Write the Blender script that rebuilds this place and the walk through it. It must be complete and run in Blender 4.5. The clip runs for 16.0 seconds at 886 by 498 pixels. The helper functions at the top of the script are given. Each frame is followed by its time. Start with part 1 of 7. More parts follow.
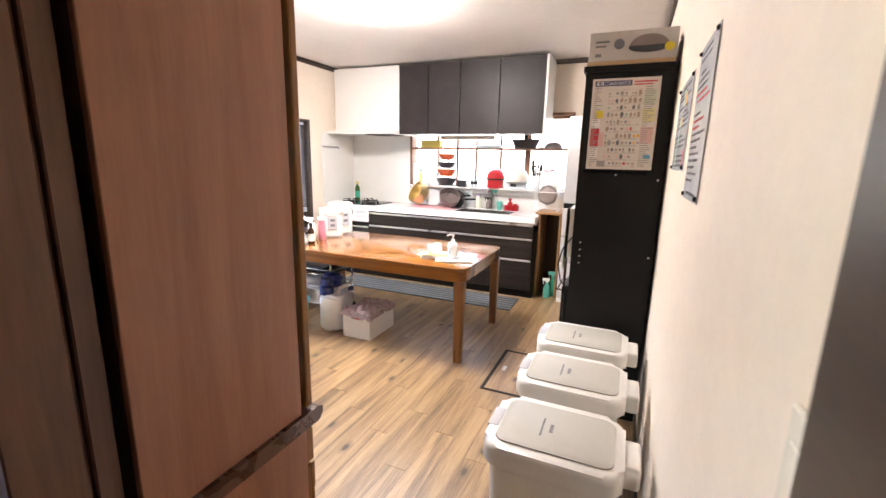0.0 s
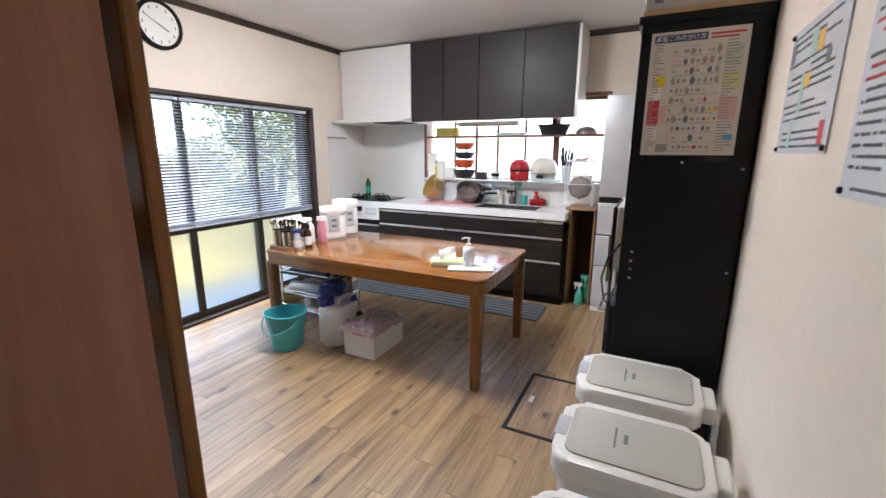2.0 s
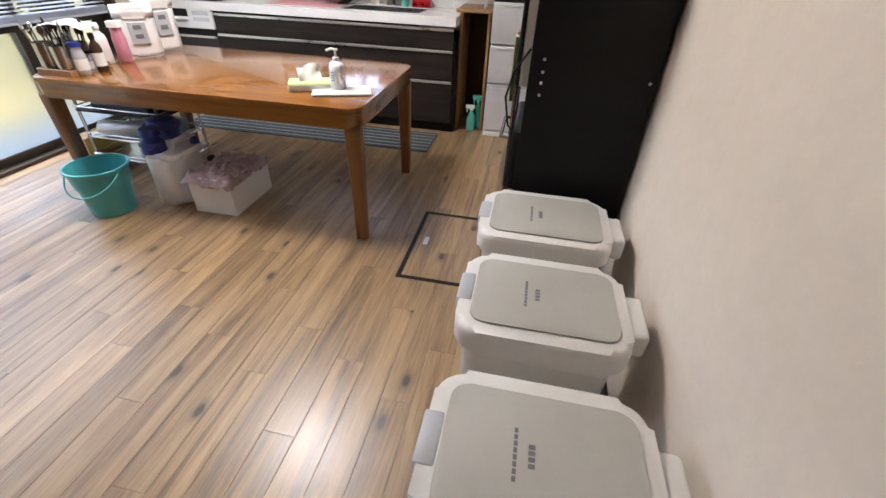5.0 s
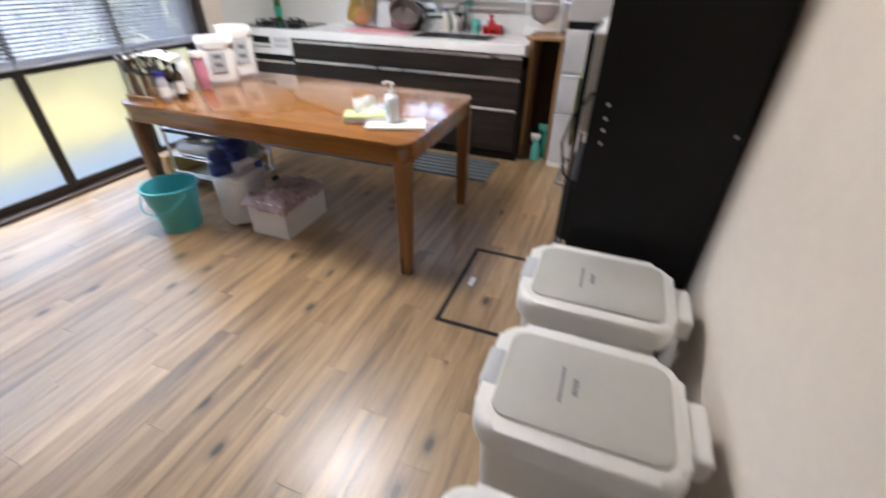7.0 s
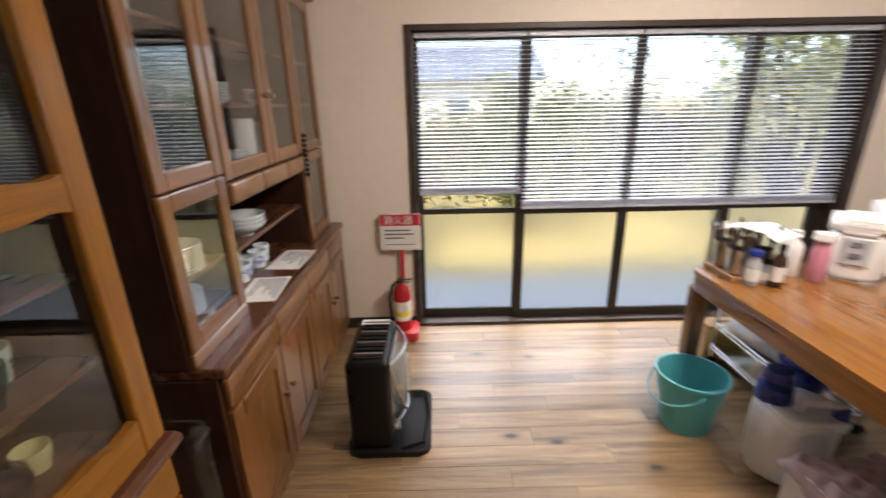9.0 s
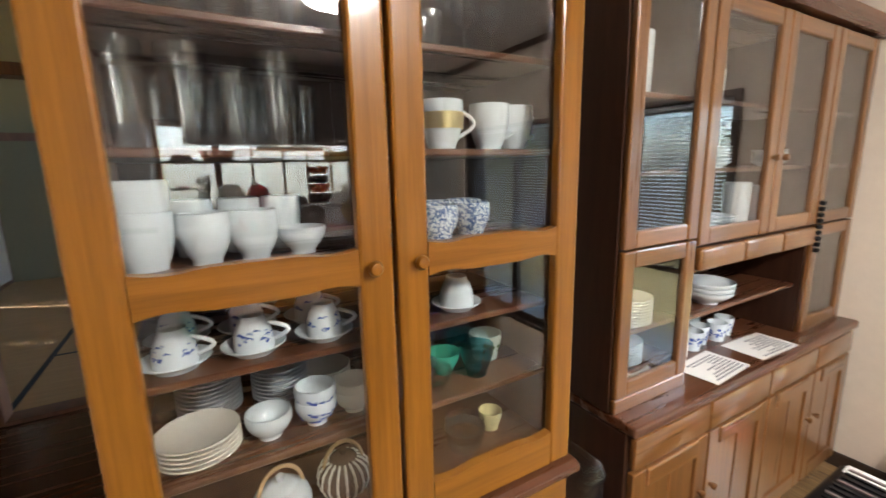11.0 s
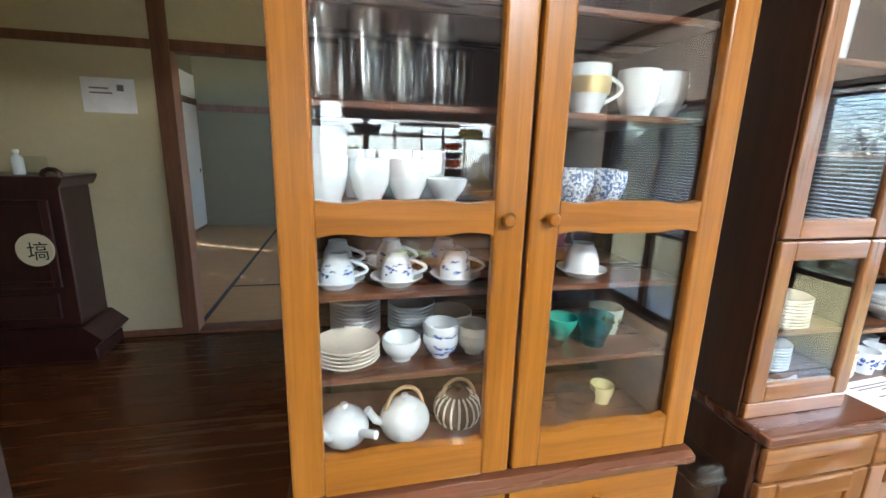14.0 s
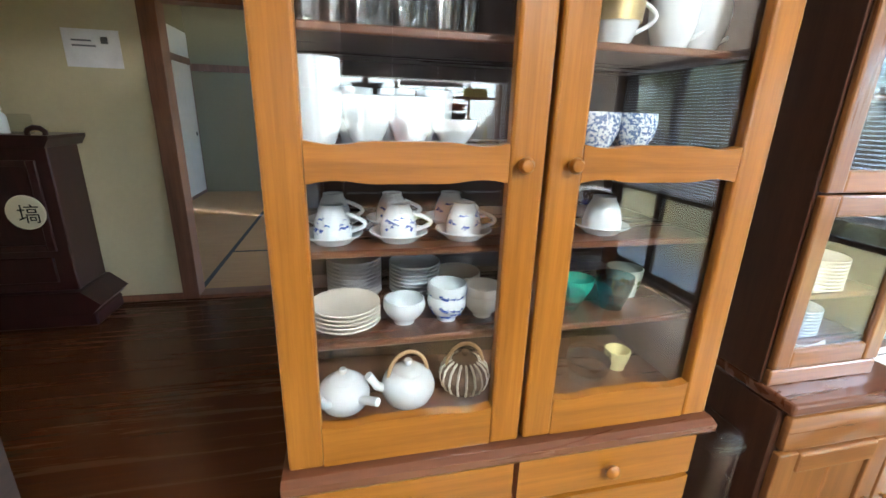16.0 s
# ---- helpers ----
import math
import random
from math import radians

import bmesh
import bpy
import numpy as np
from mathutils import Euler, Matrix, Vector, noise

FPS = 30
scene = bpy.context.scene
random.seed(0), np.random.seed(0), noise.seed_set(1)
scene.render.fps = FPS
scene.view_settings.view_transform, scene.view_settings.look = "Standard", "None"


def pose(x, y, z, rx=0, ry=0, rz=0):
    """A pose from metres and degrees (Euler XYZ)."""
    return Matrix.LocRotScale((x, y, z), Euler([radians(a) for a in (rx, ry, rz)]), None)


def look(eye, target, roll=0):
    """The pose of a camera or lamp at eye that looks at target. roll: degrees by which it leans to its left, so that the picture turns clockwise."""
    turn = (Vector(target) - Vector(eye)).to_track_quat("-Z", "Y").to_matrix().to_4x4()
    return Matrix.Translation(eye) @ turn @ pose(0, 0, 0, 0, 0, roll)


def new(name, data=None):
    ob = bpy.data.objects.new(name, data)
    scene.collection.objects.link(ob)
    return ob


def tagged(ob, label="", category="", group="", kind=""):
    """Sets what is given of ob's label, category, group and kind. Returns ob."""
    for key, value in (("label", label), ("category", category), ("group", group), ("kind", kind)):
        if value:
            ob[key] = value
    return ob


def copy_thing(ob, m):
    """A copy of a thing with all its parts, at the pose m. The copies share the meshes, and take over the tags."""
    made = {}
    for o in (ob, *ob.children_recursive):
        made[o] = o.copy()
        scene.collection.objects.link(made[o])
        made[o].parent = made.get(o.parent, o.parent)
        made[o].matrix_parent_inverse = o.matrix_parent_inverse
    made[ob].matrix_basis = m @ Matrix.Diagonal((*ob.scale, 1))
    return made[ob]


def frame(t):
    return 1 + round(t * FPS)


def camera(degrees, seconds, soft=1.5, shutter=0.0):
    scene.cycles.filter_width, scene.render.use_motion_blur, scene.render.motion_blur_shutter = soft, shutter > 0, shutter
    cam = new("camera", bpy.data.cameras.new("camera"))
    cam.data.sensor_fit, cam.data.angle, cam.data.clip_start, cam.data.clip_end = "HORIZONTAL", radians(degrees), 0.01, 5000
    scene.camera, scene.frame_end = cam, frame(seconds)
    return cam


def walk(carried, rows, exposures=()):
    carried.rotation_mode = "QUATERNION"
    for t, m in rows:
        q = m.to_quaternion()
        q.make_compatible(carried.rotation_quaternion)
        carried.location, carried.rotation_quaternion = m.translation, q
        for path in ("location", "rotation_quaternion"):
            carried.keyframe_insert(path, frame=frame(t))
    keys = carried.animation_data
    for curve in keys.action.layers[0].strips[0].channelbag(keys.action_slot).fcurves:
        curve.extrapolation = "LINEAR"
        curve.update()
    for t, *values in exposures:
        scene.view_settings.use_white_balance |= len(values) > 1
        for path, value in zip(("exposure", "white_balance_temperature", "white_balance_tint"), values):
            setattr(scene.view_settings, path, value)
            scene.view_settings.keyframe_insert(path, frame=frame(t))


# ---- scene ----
cam = camera(92.3, 16.0, shutter=0.4)
PATH = [
    (0, (-0.02, 0.096, 1.425), (-0.796, 1.894, 1.018), 1.3),
    (0.5, (-0.096, 0.197, 1.396), (-0.873, 1.991, 0.974), 0.8),
    (1, (-0.107, 0.392, 1.402), (-0.902, 2.175, 0.969), 0.4),
    (1.5, (-0.097, 0.538, 1.412), (-0.92, 2.306, 0.968), 0.1),
    (2, (-0.17, 0.588, 1.409), (-1.042, 2.332, 0.964), 0.2),
    (2.5, (-0.224, 0.646, 1.4), (-1.146, 2.36, 0.942), 0.3),
    (3, (-0.254, 0.869, 1.429), (-1.258, 2.529, 0.942), 0.7),
    (3.5, (-0.229, 1.003, 1.436), (-1.208, 2.643, 0.843), 1.1),
    (4, (-0.248, 1.034, 1.363), (-0.92, 2.717, 0.517), 1.1),
    (4.5, (-0.274, 1.003, 1.299), (-0.652, 2.65, 0.229), 2.0),
    (4.7, (-0.277, 0.974, 1.289), (-0.57, 2.592, 0.15), 2.4),
    (6.8, (-0.207, 1.123, 1.311), (-0.649, 2.672, 0.126), 1.4),
    (7, (-0.236, 1.166, 1.328), (-0.827, 2.725, 0.223), 0.8),
    (7.5, (-0.423, 1.285, 1.387), (-1.41, 2.76, 0.466), 0.2),
    (8, (-0.581, 1.369, 1.419), (-1.982, 2.559, 0.631), 0.2),
    (8.5, (-0.742, 1.47, 1.426), (-2.498, 2.132, 0.734), -0.6),
    (9, (-0.884, 1.56, 1.436), (-2.777, 1.577, 0.791), -1.1),
    (9.5, (-0.969, 1.572, 1.458), (-2.763, 0.93, 0.851), -1.9),
    (9.8, (-0.986, 1.599, 1.465), (-2.621, 0.6, 0.891), -2.1),
    (10, (-0.976, 1.621, 1.466), (-2.488, 0.432, 0.919), -2.3),
    (10.2, (-0.967, 1.606, 1.463), (-2.361, 0.265, 0.954), -2.2),
    (12.3, (-0.874, 1.660, 1.485), (-1.489, -0.22, 1.17), 0.2),
    (12.5, (-0.876, 1.666, 1.477), (-1.472, -0.216, 1.154), 0.4),
    (13, (-0.883, 1.67, 1.445), (-1.432, -0.221, 1.094), 1.1),
    (13.5, (-0.882, 1.676, 1.442), (-1.377, -0.222, 1.05), 1.5),
    (14, (-0.878, 1.674, 1.425), (-1.327, -0.222, 0.974), 1.7),
    (14.5, (-0.881, 1.67, 1.386), (-1.293, -0.215, 0.86), 1.6),
    (15, (-0.89, 1.662, 1.371), (-1.291, -0.211, 0.795), 1.6),
    (15.5, (-0.898, 1.651, 1.371), (-1.305, -0.212, 0.769), 1.6),
    (16, (-0.889, 1.596, 1.377), (-1.322, -0.263, 0.78), 1.7),
]
EXPOSURES = [(0.0, 4.6, 6600, 17), (0.8, 4.3, 6350, 16), (1.6, 3.85, 5850, 13), (2.5, 3.7, 6000, 14), (3.5, 3.55, 6500, 16), (4.5, 3.68, 6350, 15), (7.0, 3.7, 6000, 13), (8.0, 3.42, 6900, 18), (10.0, 3.65, 7000, 15), (12.3, 4.93, 5900, 9), (16.0, 4.98, 5900, 9)]
walk(cam, [(t, look(eye, target, roll)) for t, eye, target, roll in PATH], EXPOSURES)

# ---- world, sun and lamps ----
SUN_ELEVATION, SUN_FROM = 52.0, 118.0
world = bpy.data.worlds.new("sky")
scene.world = world
world.use_nodes = True
wn = world.node_tree
sky = wn.nodes.new("ShaderNodeTexSky")
sky.sky_type = "NISHITA"
sky.sun_disc = False
sky.sun_elevation = radians(SUN_ELEVATION)
sky.sun_rotation = radians(SUN_FROM)
wn.links.new(sky.outputs[0], wn.nodes["Background"].inputs[0])
wn.nodes["Background"].inputs[1].default_value = 0.12
sun = new("sun", bpy.data.lights.new("sun", "SUN"))
sun.data.energy, sun.data.angle, sun.data.color = 2.2, radians(0.5), (1.0, 0.95, 0.86)
sx, sy = math.sin(radians(SUN_FROM)), math.cos(radians(SUN_FROM))
cz, sz = math.cos(radians(SUN_ELEVATION)), math.sin(radians(SUN_ELEVATION))
sun.matrix_world = look((sx * cz * 40, sy * cz * 40, sz * 40), (0, 0, 0))


# Area lamp added as fill, standing in for light from the sky.
def window_light(place, target, width, height, watts, colour):
    lamp = new("window_light", bpy.data.lights.new("window_light", "AREA"))
    lamp.data.shape, lamp.data.size, lamp.data.size_y = "RECTANGLE", width, height
    lamp.data.energy, lamp.data.color = watts, colour
    lamp.matrix_world = look(place, target)
    return lamp


# Added lamp just behind the kitchen panes, in place of the bright sky.
window_light((-1.62, 5.11, 1.52), (-1.62, 4.0, 1.30), 1.86, 0.76, 1.15, (0.94, 0.97, 1.0))
# Added lamp floating high outside, above the view, to brighten the room.
window_light((-5.4, 2.75, 2.62), (0.1, 2.3, 1.0), 3.6, 0.8, 21.0, (0.93, 0.97, 1.0))

# ---- materials ----
def nodes_of(m):
    m.use_nodes = True
    nt = m.node_tree
    return nt, nt.nodes["Principled BSDF"]


def coords(nt, scale=(1, 1, 1), spread=0.0):
    tc = nt.nodes.new("ShaderNodeTexCoord")
    mp = nt.nodes.new("ShaderNodeMapping")
    mp.inputs["Scale"].default_value = scale
    nt.links.new(tc.outputs["Object"], mp.inputs["Vector"])
    if spread:
        info = nt.nodes.new("ShaderNodeObjectInfo")
        mul = nt.nodes.new("ShaderNodeMath")
        mul.operation = "MULTIPLY"
        mul.inputs[1].default_value = spread
        nt.links.new(info.outputs["Random"], mul.inputs[0])
        nt.links.new(mul.outputs[0], mp.inputs["Location"])
    return mp.outputs[0]


def tex_noise(nt, vec, scale, detail=4.0, rough=0.55, distortion=0.0):
    n = nt.nodes.new("ShaderNodeTexNoise")
    n.inputs["Scale"].default_value = scale
    n.inputs["Detail"].default_value = detail
    n.inputs["Roughness"].default_value = rough
    n.inputs["Distortion"].default_value = distortion
    nt.links.new(vec, n.inputs["Vector"])
    return n.outputs["Fac"]


def ramp(nt, fac, stops):
    r = nt.nodes.new("ShaderNodeValToRGB")
    els = r.color_ramp.elements
    while len(els) < len(stops):
        els.new(0.5)
    for e, (p, c) in zip(els, stops):
        e.position, e.color = p, (*c, 1)
    nt.links.new(fac, r.inputs[0])
    return r.outputs[0]


def mix(nt, fac, a, b, kind="MIX"):
    m = nt.nodes.new("ShaderNodeMix")
    m.data_type, m.blend_type = "RGBA", kind
    for sock, v in ((m.inputs[0], fac), (m.inputs[6], a), (m.inputs[7], b)):
        if isinstance(v, (int, float)):
            sock.default_value = v
        elif isinstance(v, tuple):
            sock.default_value = (*v, 1)
        else:
            nt.links.new(v, sock)
    return m.outputs[2]


def add_bump(nt, bsdf, fac, strength, distance):
    b = nt.nodes.new("ShaderNodeBump")
    b.inputs["Strength"].default_value = strength
    b.inputs["Distance"].default_value = distance
    nt.links.new(fac, b.inputs["Height"])
    nt.links.new(b.outputs[0], bsdf.inputs["Normal"])


def surface(name, colour, rough=0.5, metal=0.0, vary=0.12, scale=8.0, bump=0.0, fine=120.0, gloss=0.1, coat=0.0):
    """Paint, plastic, metal, paper: a base colour with broad stains, fine grain and uneven gloss."""
    m = bpy.data.materials.new(name)
    nt, b = nodes_of(m)
    v = coords(nt, spread=7.0)
    broad, small = tex_noise(nt, v, scale, 3), tex_noise(nt, v, fine, 2)
    dark = tuple(c * (1 - vary) for c in colour)
    light = tuple(min(1, c * (1 + vary * 0.6)) for c in colour)
    c1 = ramp(nt, broad, [(0.3, dark), (0.7, light)])
    c2 = mix(nt, 0.18, c1, ramp(nt, small, [(0.35, dark), (0.65, light)]))
    nt.links.new(c2, b.inputs["Base Color"])
    r = nt.nodes.new("ShaderNodeMapRange")
    r.inputs["To Min"].default_value, r.inputs["To Max"].default_value = max(0.02, rough - gloss), min(1, rough + gloss)
    nt.links.new(broad, r.inputs["Value"])
    nt.links.new(r.outputs[0], b.inputs["Roughness"])
    b.inputs["Metallic"].default_value = metal
    b.inputs["Coat Weight"].default_value = coat
    if bump:
        add_bump(nt, b, small, bump, 0.002)
    return m


def timber(name, dark, mid, light, axis="Z", rough=0.35, grain=14.0, spread=20.0, knots=0.0, coat=0.0, bump=0.12, stretch=0.08, tint=0.0, haze=0.18):
    """Wood: long streaks along one axis, finer pores, optional knots and a shade that changes from piece to piece."""
    m = bpy.data.materials.new(name)
    nt, b = nodes_of(m)
    sc = [1.0, 1.0, 1.0]
    sc["XYZ".index(axis)] = stretch
    v = coords(nt, tuple(sc), spread)
    streak = tex_noise(nt, v, grain, 5, 0.6, 0.6)
    pores = tex_noise(nt, v, grain * 9, 3, 0.6)
    c = ramp(nt, streak, [(0.35, dark), (0.48, mid), (0.64, light)] if tint else [(0.33, dark), (0.5, mid), (0.68, light)])
    c = mix(nt, 0.22, c, ramp(nt, pores, [(0.35, dark), (0.6, light)]))
    if knots:
        sk = [2.2, 2.2, 2.2]
        sk["XYZ".index(axis)] = 1.1
        vk = coords(nt, tuple(sk), spread)
        vo = nt.nodes.new("ShaderNodeTexVoronoi")
        vo.voronoi_dimensions = "2D"
        vo.inputs["Scale"].default_value = 1.25
        nt.links.new(vk, vo.inputs["Vector"])
        spot = ramp(nt, vo.outputs["Distance"], [(0.025, (1, 1, 1)), (0.045, (0.4, 0.4, 0.4)), (0.09, (0, 0, 0))])
        c = mix(nt, spot, c, tuple(x * 0.35 for x in dark))
    if tint:
        info = nt.nodes.new("ShaderNodeObjectInfo")
        t = ramp(nt, info.outputs["Random"], [(0.0, (1 - tint,) * 3), (1.0, (1.0 + tint * 0.5,) * 3)])
        c = mix(nt, 1.0, c, t, "MULTIPLY")
    nt.links.new(c, b.inputs["Base Color"])
    r = nt.nodes.new("ShaderNodeMapRange")
    r.inputs["To Min"].default_value, r.inputs["To Max"].default_value = rough - 0.06, rough + 0.1
    nt.links.new(streak, r.inputs["Value"])
    nt.links.new(r.outputs[0], b.inputs["Roughness"])
    b.inputs["Coat Weight"].default_value = coat
    b.inputs["Coat Roughness"].default_value = haze
    add_bump(nt, b, pores, bump, 0.001)
    return m


def pane_glass(name, tint=(1, 1, 1), ior=1.5, rough=0.0):
    m = bpy.data.materials.new(name)
    m.use_nodes = True
    nt = m.node_tree
    nt.nodes.remove(nt.nodes["Principled BSDF"])
    tr, gl, lw, mr, mx = (nt.nodes.new("ShaderNode" + k) for k in ("BsdfTransparent", "BsdfGlossy", "LayerWeight", "MapRange", "MixShader"))
    pw = nt.nodes.new("ShaderNodeMath")
    pw.operation = "POWER"
    pw.inputs[1].default_value = 4.0
    lw.inputs[0].default_value = 0.5
    f0 = ((ior - 1) / (ior + 1)) ** 2
    mr.inputs["To Min"].default_value, mr.inputs["To Max"].default_value = f0, 1.0
    tr.inputs[0].default_value = (*tint, 1)
    gl.inputs["Roughness"].default_value = rough
    nt.links.new(lw.outputs["Facing"], pw.inputs[0])
    nt.links.new(pw.outputs[0], mr.inputs["Value"])
    nt.links.new(mr.outputs[0], mx.inputs[0])
    nt.links.new(tr.outputs[0], mx.inputs[1])
    nt.links.new(gl.outputs[0], mx.inputs[2])
    nt.links.new(mx.outputs[0], nt.nodes["Material Output"].inputs[0])
    return m


def clear(name, colour, rough=0.05, amount=1.0, ior=1.45):
    m = bpy.data.materials.new(name)
    nt, b = nodes_of(m)
    b.inputs["Base Color"].default_value = (*colour, 1)
    b.inputs["Roughness"].default_value = rough
    b.inputs["Transmission Weight"].default_value = amount
    b.inputs["IOR"].default_value = ior
    return m


def glow(name, colour, strength):
    m = bpy.data.materials.new(name)
    nt, b = nodes_of(m)
    b.inputs["Base Color"].default_value = (0.9, 0.9, 0.88, 1)
    b.inputs["Emission Color"].default_value = (*colour, 1)
    b.inputs["Emission Strength"].default_value = strength
    return m


def wallpaper(name, colour):
    m = bpy.data.materials.new(name)
    nt, b = nodes_of(m)
    v = coords(nt)
    broad = tex_noise(nt, v, 2.5, 4)
    weave = tex_noise(nt, v, 90, 4, 0.7)
    crack = tex_noise(nt, v, 24, 5, 0.7)
    c = ramp(nt, broad, [(0.3, tuple(x * 0.93 for x in colour)), (0.7, colour)])
    c = mix(nt, 0.25, c, ramp(nt, crack, [(0.4, tuple(x * 0.9 for x in colour)), (0.6, tuple(min(1, x * 1.04) for x in colour))]))
    nt.links.new(c, b.inputs["Base Color"])
    b.inputs["Roughness"].default_value = 0.62
    s = nt.nodes.new("ShaderNodeMath")
    s.operation = "ADD"
    nt.links.new(weave, s.inputs[0])
    nt.links.new(crack, s.inputs[1])
    add_bump(nt, b, s.outputs[0], 0.35, 0.0015)
    return m


M_WALL = wallpaper("wallpaper_cream", (0.77, 0.685, 0.59))
M_CEIL = wallpaper("ceiling_paper", (0.80, 0.78, 0.76))
M_TRIM = timber("dark_trim", (0.02, 0.012, 0.009), (0.035, 0.022, 0.016), (0.06, 0.038, 0.027), "Y", 0.4)
M_FLOOR = timber("oak_plank", (0.11, 0.060, 0.027), (0.29, 0.18, 0.085), (0.43, 0.29, 0.15), "Y", 0.40, 16.0, 30.0, 0.7, 0.55, 0.05, 0.06, 0.2, 0.3)
M_JOINT = surface("floor_joint", (0.16, 0.10, 0.06), 0.7)
M_HONEY = timber("honey_wood", (0.16, 0.057, 0.005), (0.21, 0.079, 0.007), (0.26, 0.104, 0.011), "Z", 0.3, 42.0, 20.0, 0, 0.25, 0.08, 0.035, 0, 0.10)
M_HONEY_X = timber("honey_wood_across", (0.16, 0.057, 0.005), (0.21, 0.079, 0.007), (0.26, 0.104, 0.011), "X", 0.3, 42.0, 20.0, 0, 0.25, 0.08, 0.035, 0, 0.10)
# Brown lightened for the hall-lit side panel; the across version stays much darker.
M_BROWN = timber("brown_wood_lightened", (0.27, 0.115, 0.068), (0.33, 0.145, 0.088), (0.39, 0.18, 0.11), "Z", 0.32, 14.0, 20.0, 0, 0.2, 0.08)
M_BROWN_X = timber("brown_wood_across_dark", (0.06, 0.020, 0.009), (0.095, 0.034, 0.015), (0.135, 0.052, 0.024), "X", 0.26, 14.0, 20.0, 0, 0.5, 0.08)
# Walnut brown deepened so the dim side of the room is in the colour.
M_WALNUT_DEEP = timber("walnut_deepened", (0.027, 0.010, 0.006), (0.038, 0.015, 0.008), (0.052, 0.021, 0.011), "Z", 0.34, 30.0)
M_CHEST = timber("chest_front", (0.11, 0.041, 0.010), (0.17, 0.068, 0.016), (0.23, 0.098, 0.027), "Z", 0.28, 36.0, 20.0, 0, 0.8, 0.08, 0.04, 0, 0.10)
M_CHEST_X = timber("chest_front_across", (0.11, 0.041, 0.010), (0.17, 0.068, 0.016), (0.23, 0.098, 0.027), "X", 0.28, 36.0, 20.0, 0, 0.8, 0.08, 0.04, 0, 0.10)
M_TABLE = timber("table_wood", (0.16, 0.056, 0.008), (0.225, 0.085, 0.013), (0.30, 0.125, 0.024), "X", 0.20, 18.0, 20.0, 0, 0.6, 0.04, 0.06, 0, 0.08)
M_LEG = timber("table_leg_wood", (0.13, 0.048, 0.013), (0.20, 0.08, 0.023), (0.27, 0.12, 0.038), "Z", 0.28, 14.0, 20.0, 0, 0.3)
M_HALL = timber("hall_floor", (0.05, 0.014, 0.004), (0.066, 0.019, 0.005), (0.082, 0.025, 0.007), "X", 0.24, 24.0, 20.0, 0, 0.3, 0.05, 0.04, 0, 0.12)
M_POST = timber("post_wood", (0.10, 0.042, 0.022), (0.16, 0.068, 0.036), (0.21, 0.095, 0.052), "Z", 0.4, 12.0)
M_SAND = wallpaper("sand_wall", (0.52, 0.46, 0.29))
M_TATAMI = timber("tatami_mat", (0.36, 0.22, 0.10), (0.42, 0.26, 0.12), (0.48, 0.31, 0.15), "X", 0.7, 60.0, 20.0, 0, 0, 0.4, 0.05)
M_CLOTH = surface("mat_border", (0.04, 0.045, 0.05), 0.8)
M_FUSUMA = surface("fusuma_paper", (0.72, 0.70, 0.66), 0.75, vary=0.05)
M_BLACK = surface("black_panel", (0.008, 0.008, 0.009), 0.45, vary=0.3, bump=0.1)
M_CAB = surface("charcoal_front", (0.035, 0.03, 0.032), 0.42, vary=0.2, bump=0.05)
M_CABLOW = timber("dark_grain_front", (0.012, 0.009, 0.008), (0.02, 0.015, 0.013), (0.034, 0.026, 0.022), "X", 0.4, 20.0)
M_WHITE = surface("white_enamel", (0.78, 0.78, 0.77), 0.30, vary=0.006, gloss=0.0)
M_PANEL = surface("white_wall_panel", (0.74, 0.74, 0.72), 0.22, vary=0.04, scale=3)
M_ALU = surface("brushed_aluminium", (0.72, 0.72, 0.72), 0.3, 0.9, 0.08)
M_STEEL = surface("stainless_steel", (0.62, 0.62, 0.62), 0.22, 1.0, 0.1)
M_SILVER = surface("silver_paint", (0.58, 0.59, 0.61), 0.36, 0.3, 0.06)
M_BRONZE = surface("bronze_sash", (0.045, 0.038, 0.032), 0.4, 0.4, 0.15)
M_REDWOOD = timber("window_wood", (0.10, 0.035, 0.015), (0.16, 0.06, 0.028), (0.22, 0.09, 0.045), "Z", 0.4, 12.0)
M_SLAT = surface("blind_slat", (0.54, 0.58, 0.66), 0.3, 0.1, 0.08)
M_BINW = surface("bin_white", (0.70, 0.69, 0.66), 0.35, vary=0.05, bump=0.05)
M_BING = surface("bin_grey_lid", (0.42, 0.41, 0.37), 0.42, vary=0.06, bump=0.08)
M_BINL = surface("bin_latch_grey", (0.45, 0.47, 0.50), 0.4, vary=0.05)
M_PAPER = surface("paper_white", (0.78, 0.77, 0.74), 0.55, vary=0.04)
M_INK = surface("ink_grey", (0.16, 0.16, 0.18), 0.7)
M_GLASS = pane_glass("window_glass", (0.54, 0.56, 0.575))
M_CGLASS = pane_glass("cabinet_glass", (0.93, 0.94, 0.93), 1.7)
M_FROST = clear("frosted_glass", (0.50, 0.51, 0.52), 0.3)
M_LAMP = glow("lamp_dome", (1.0, 0.95, 0.88), 9.0)

for wood in (M_HONEY, M_HONEY_X, M_WALNUT_DEEP, M_BROWN, M_HALL):
    wood.node_tree.nodes["Principled BSDF"].inputs["Specular IOR Level"].default_value = 0.28
for dull in (M_BLACK, M_CAB, M_CABLOW):
    dull.node_tree.nodes["Principled BSDF"].inputs["Specular IOR Level"].default_value = 0.22


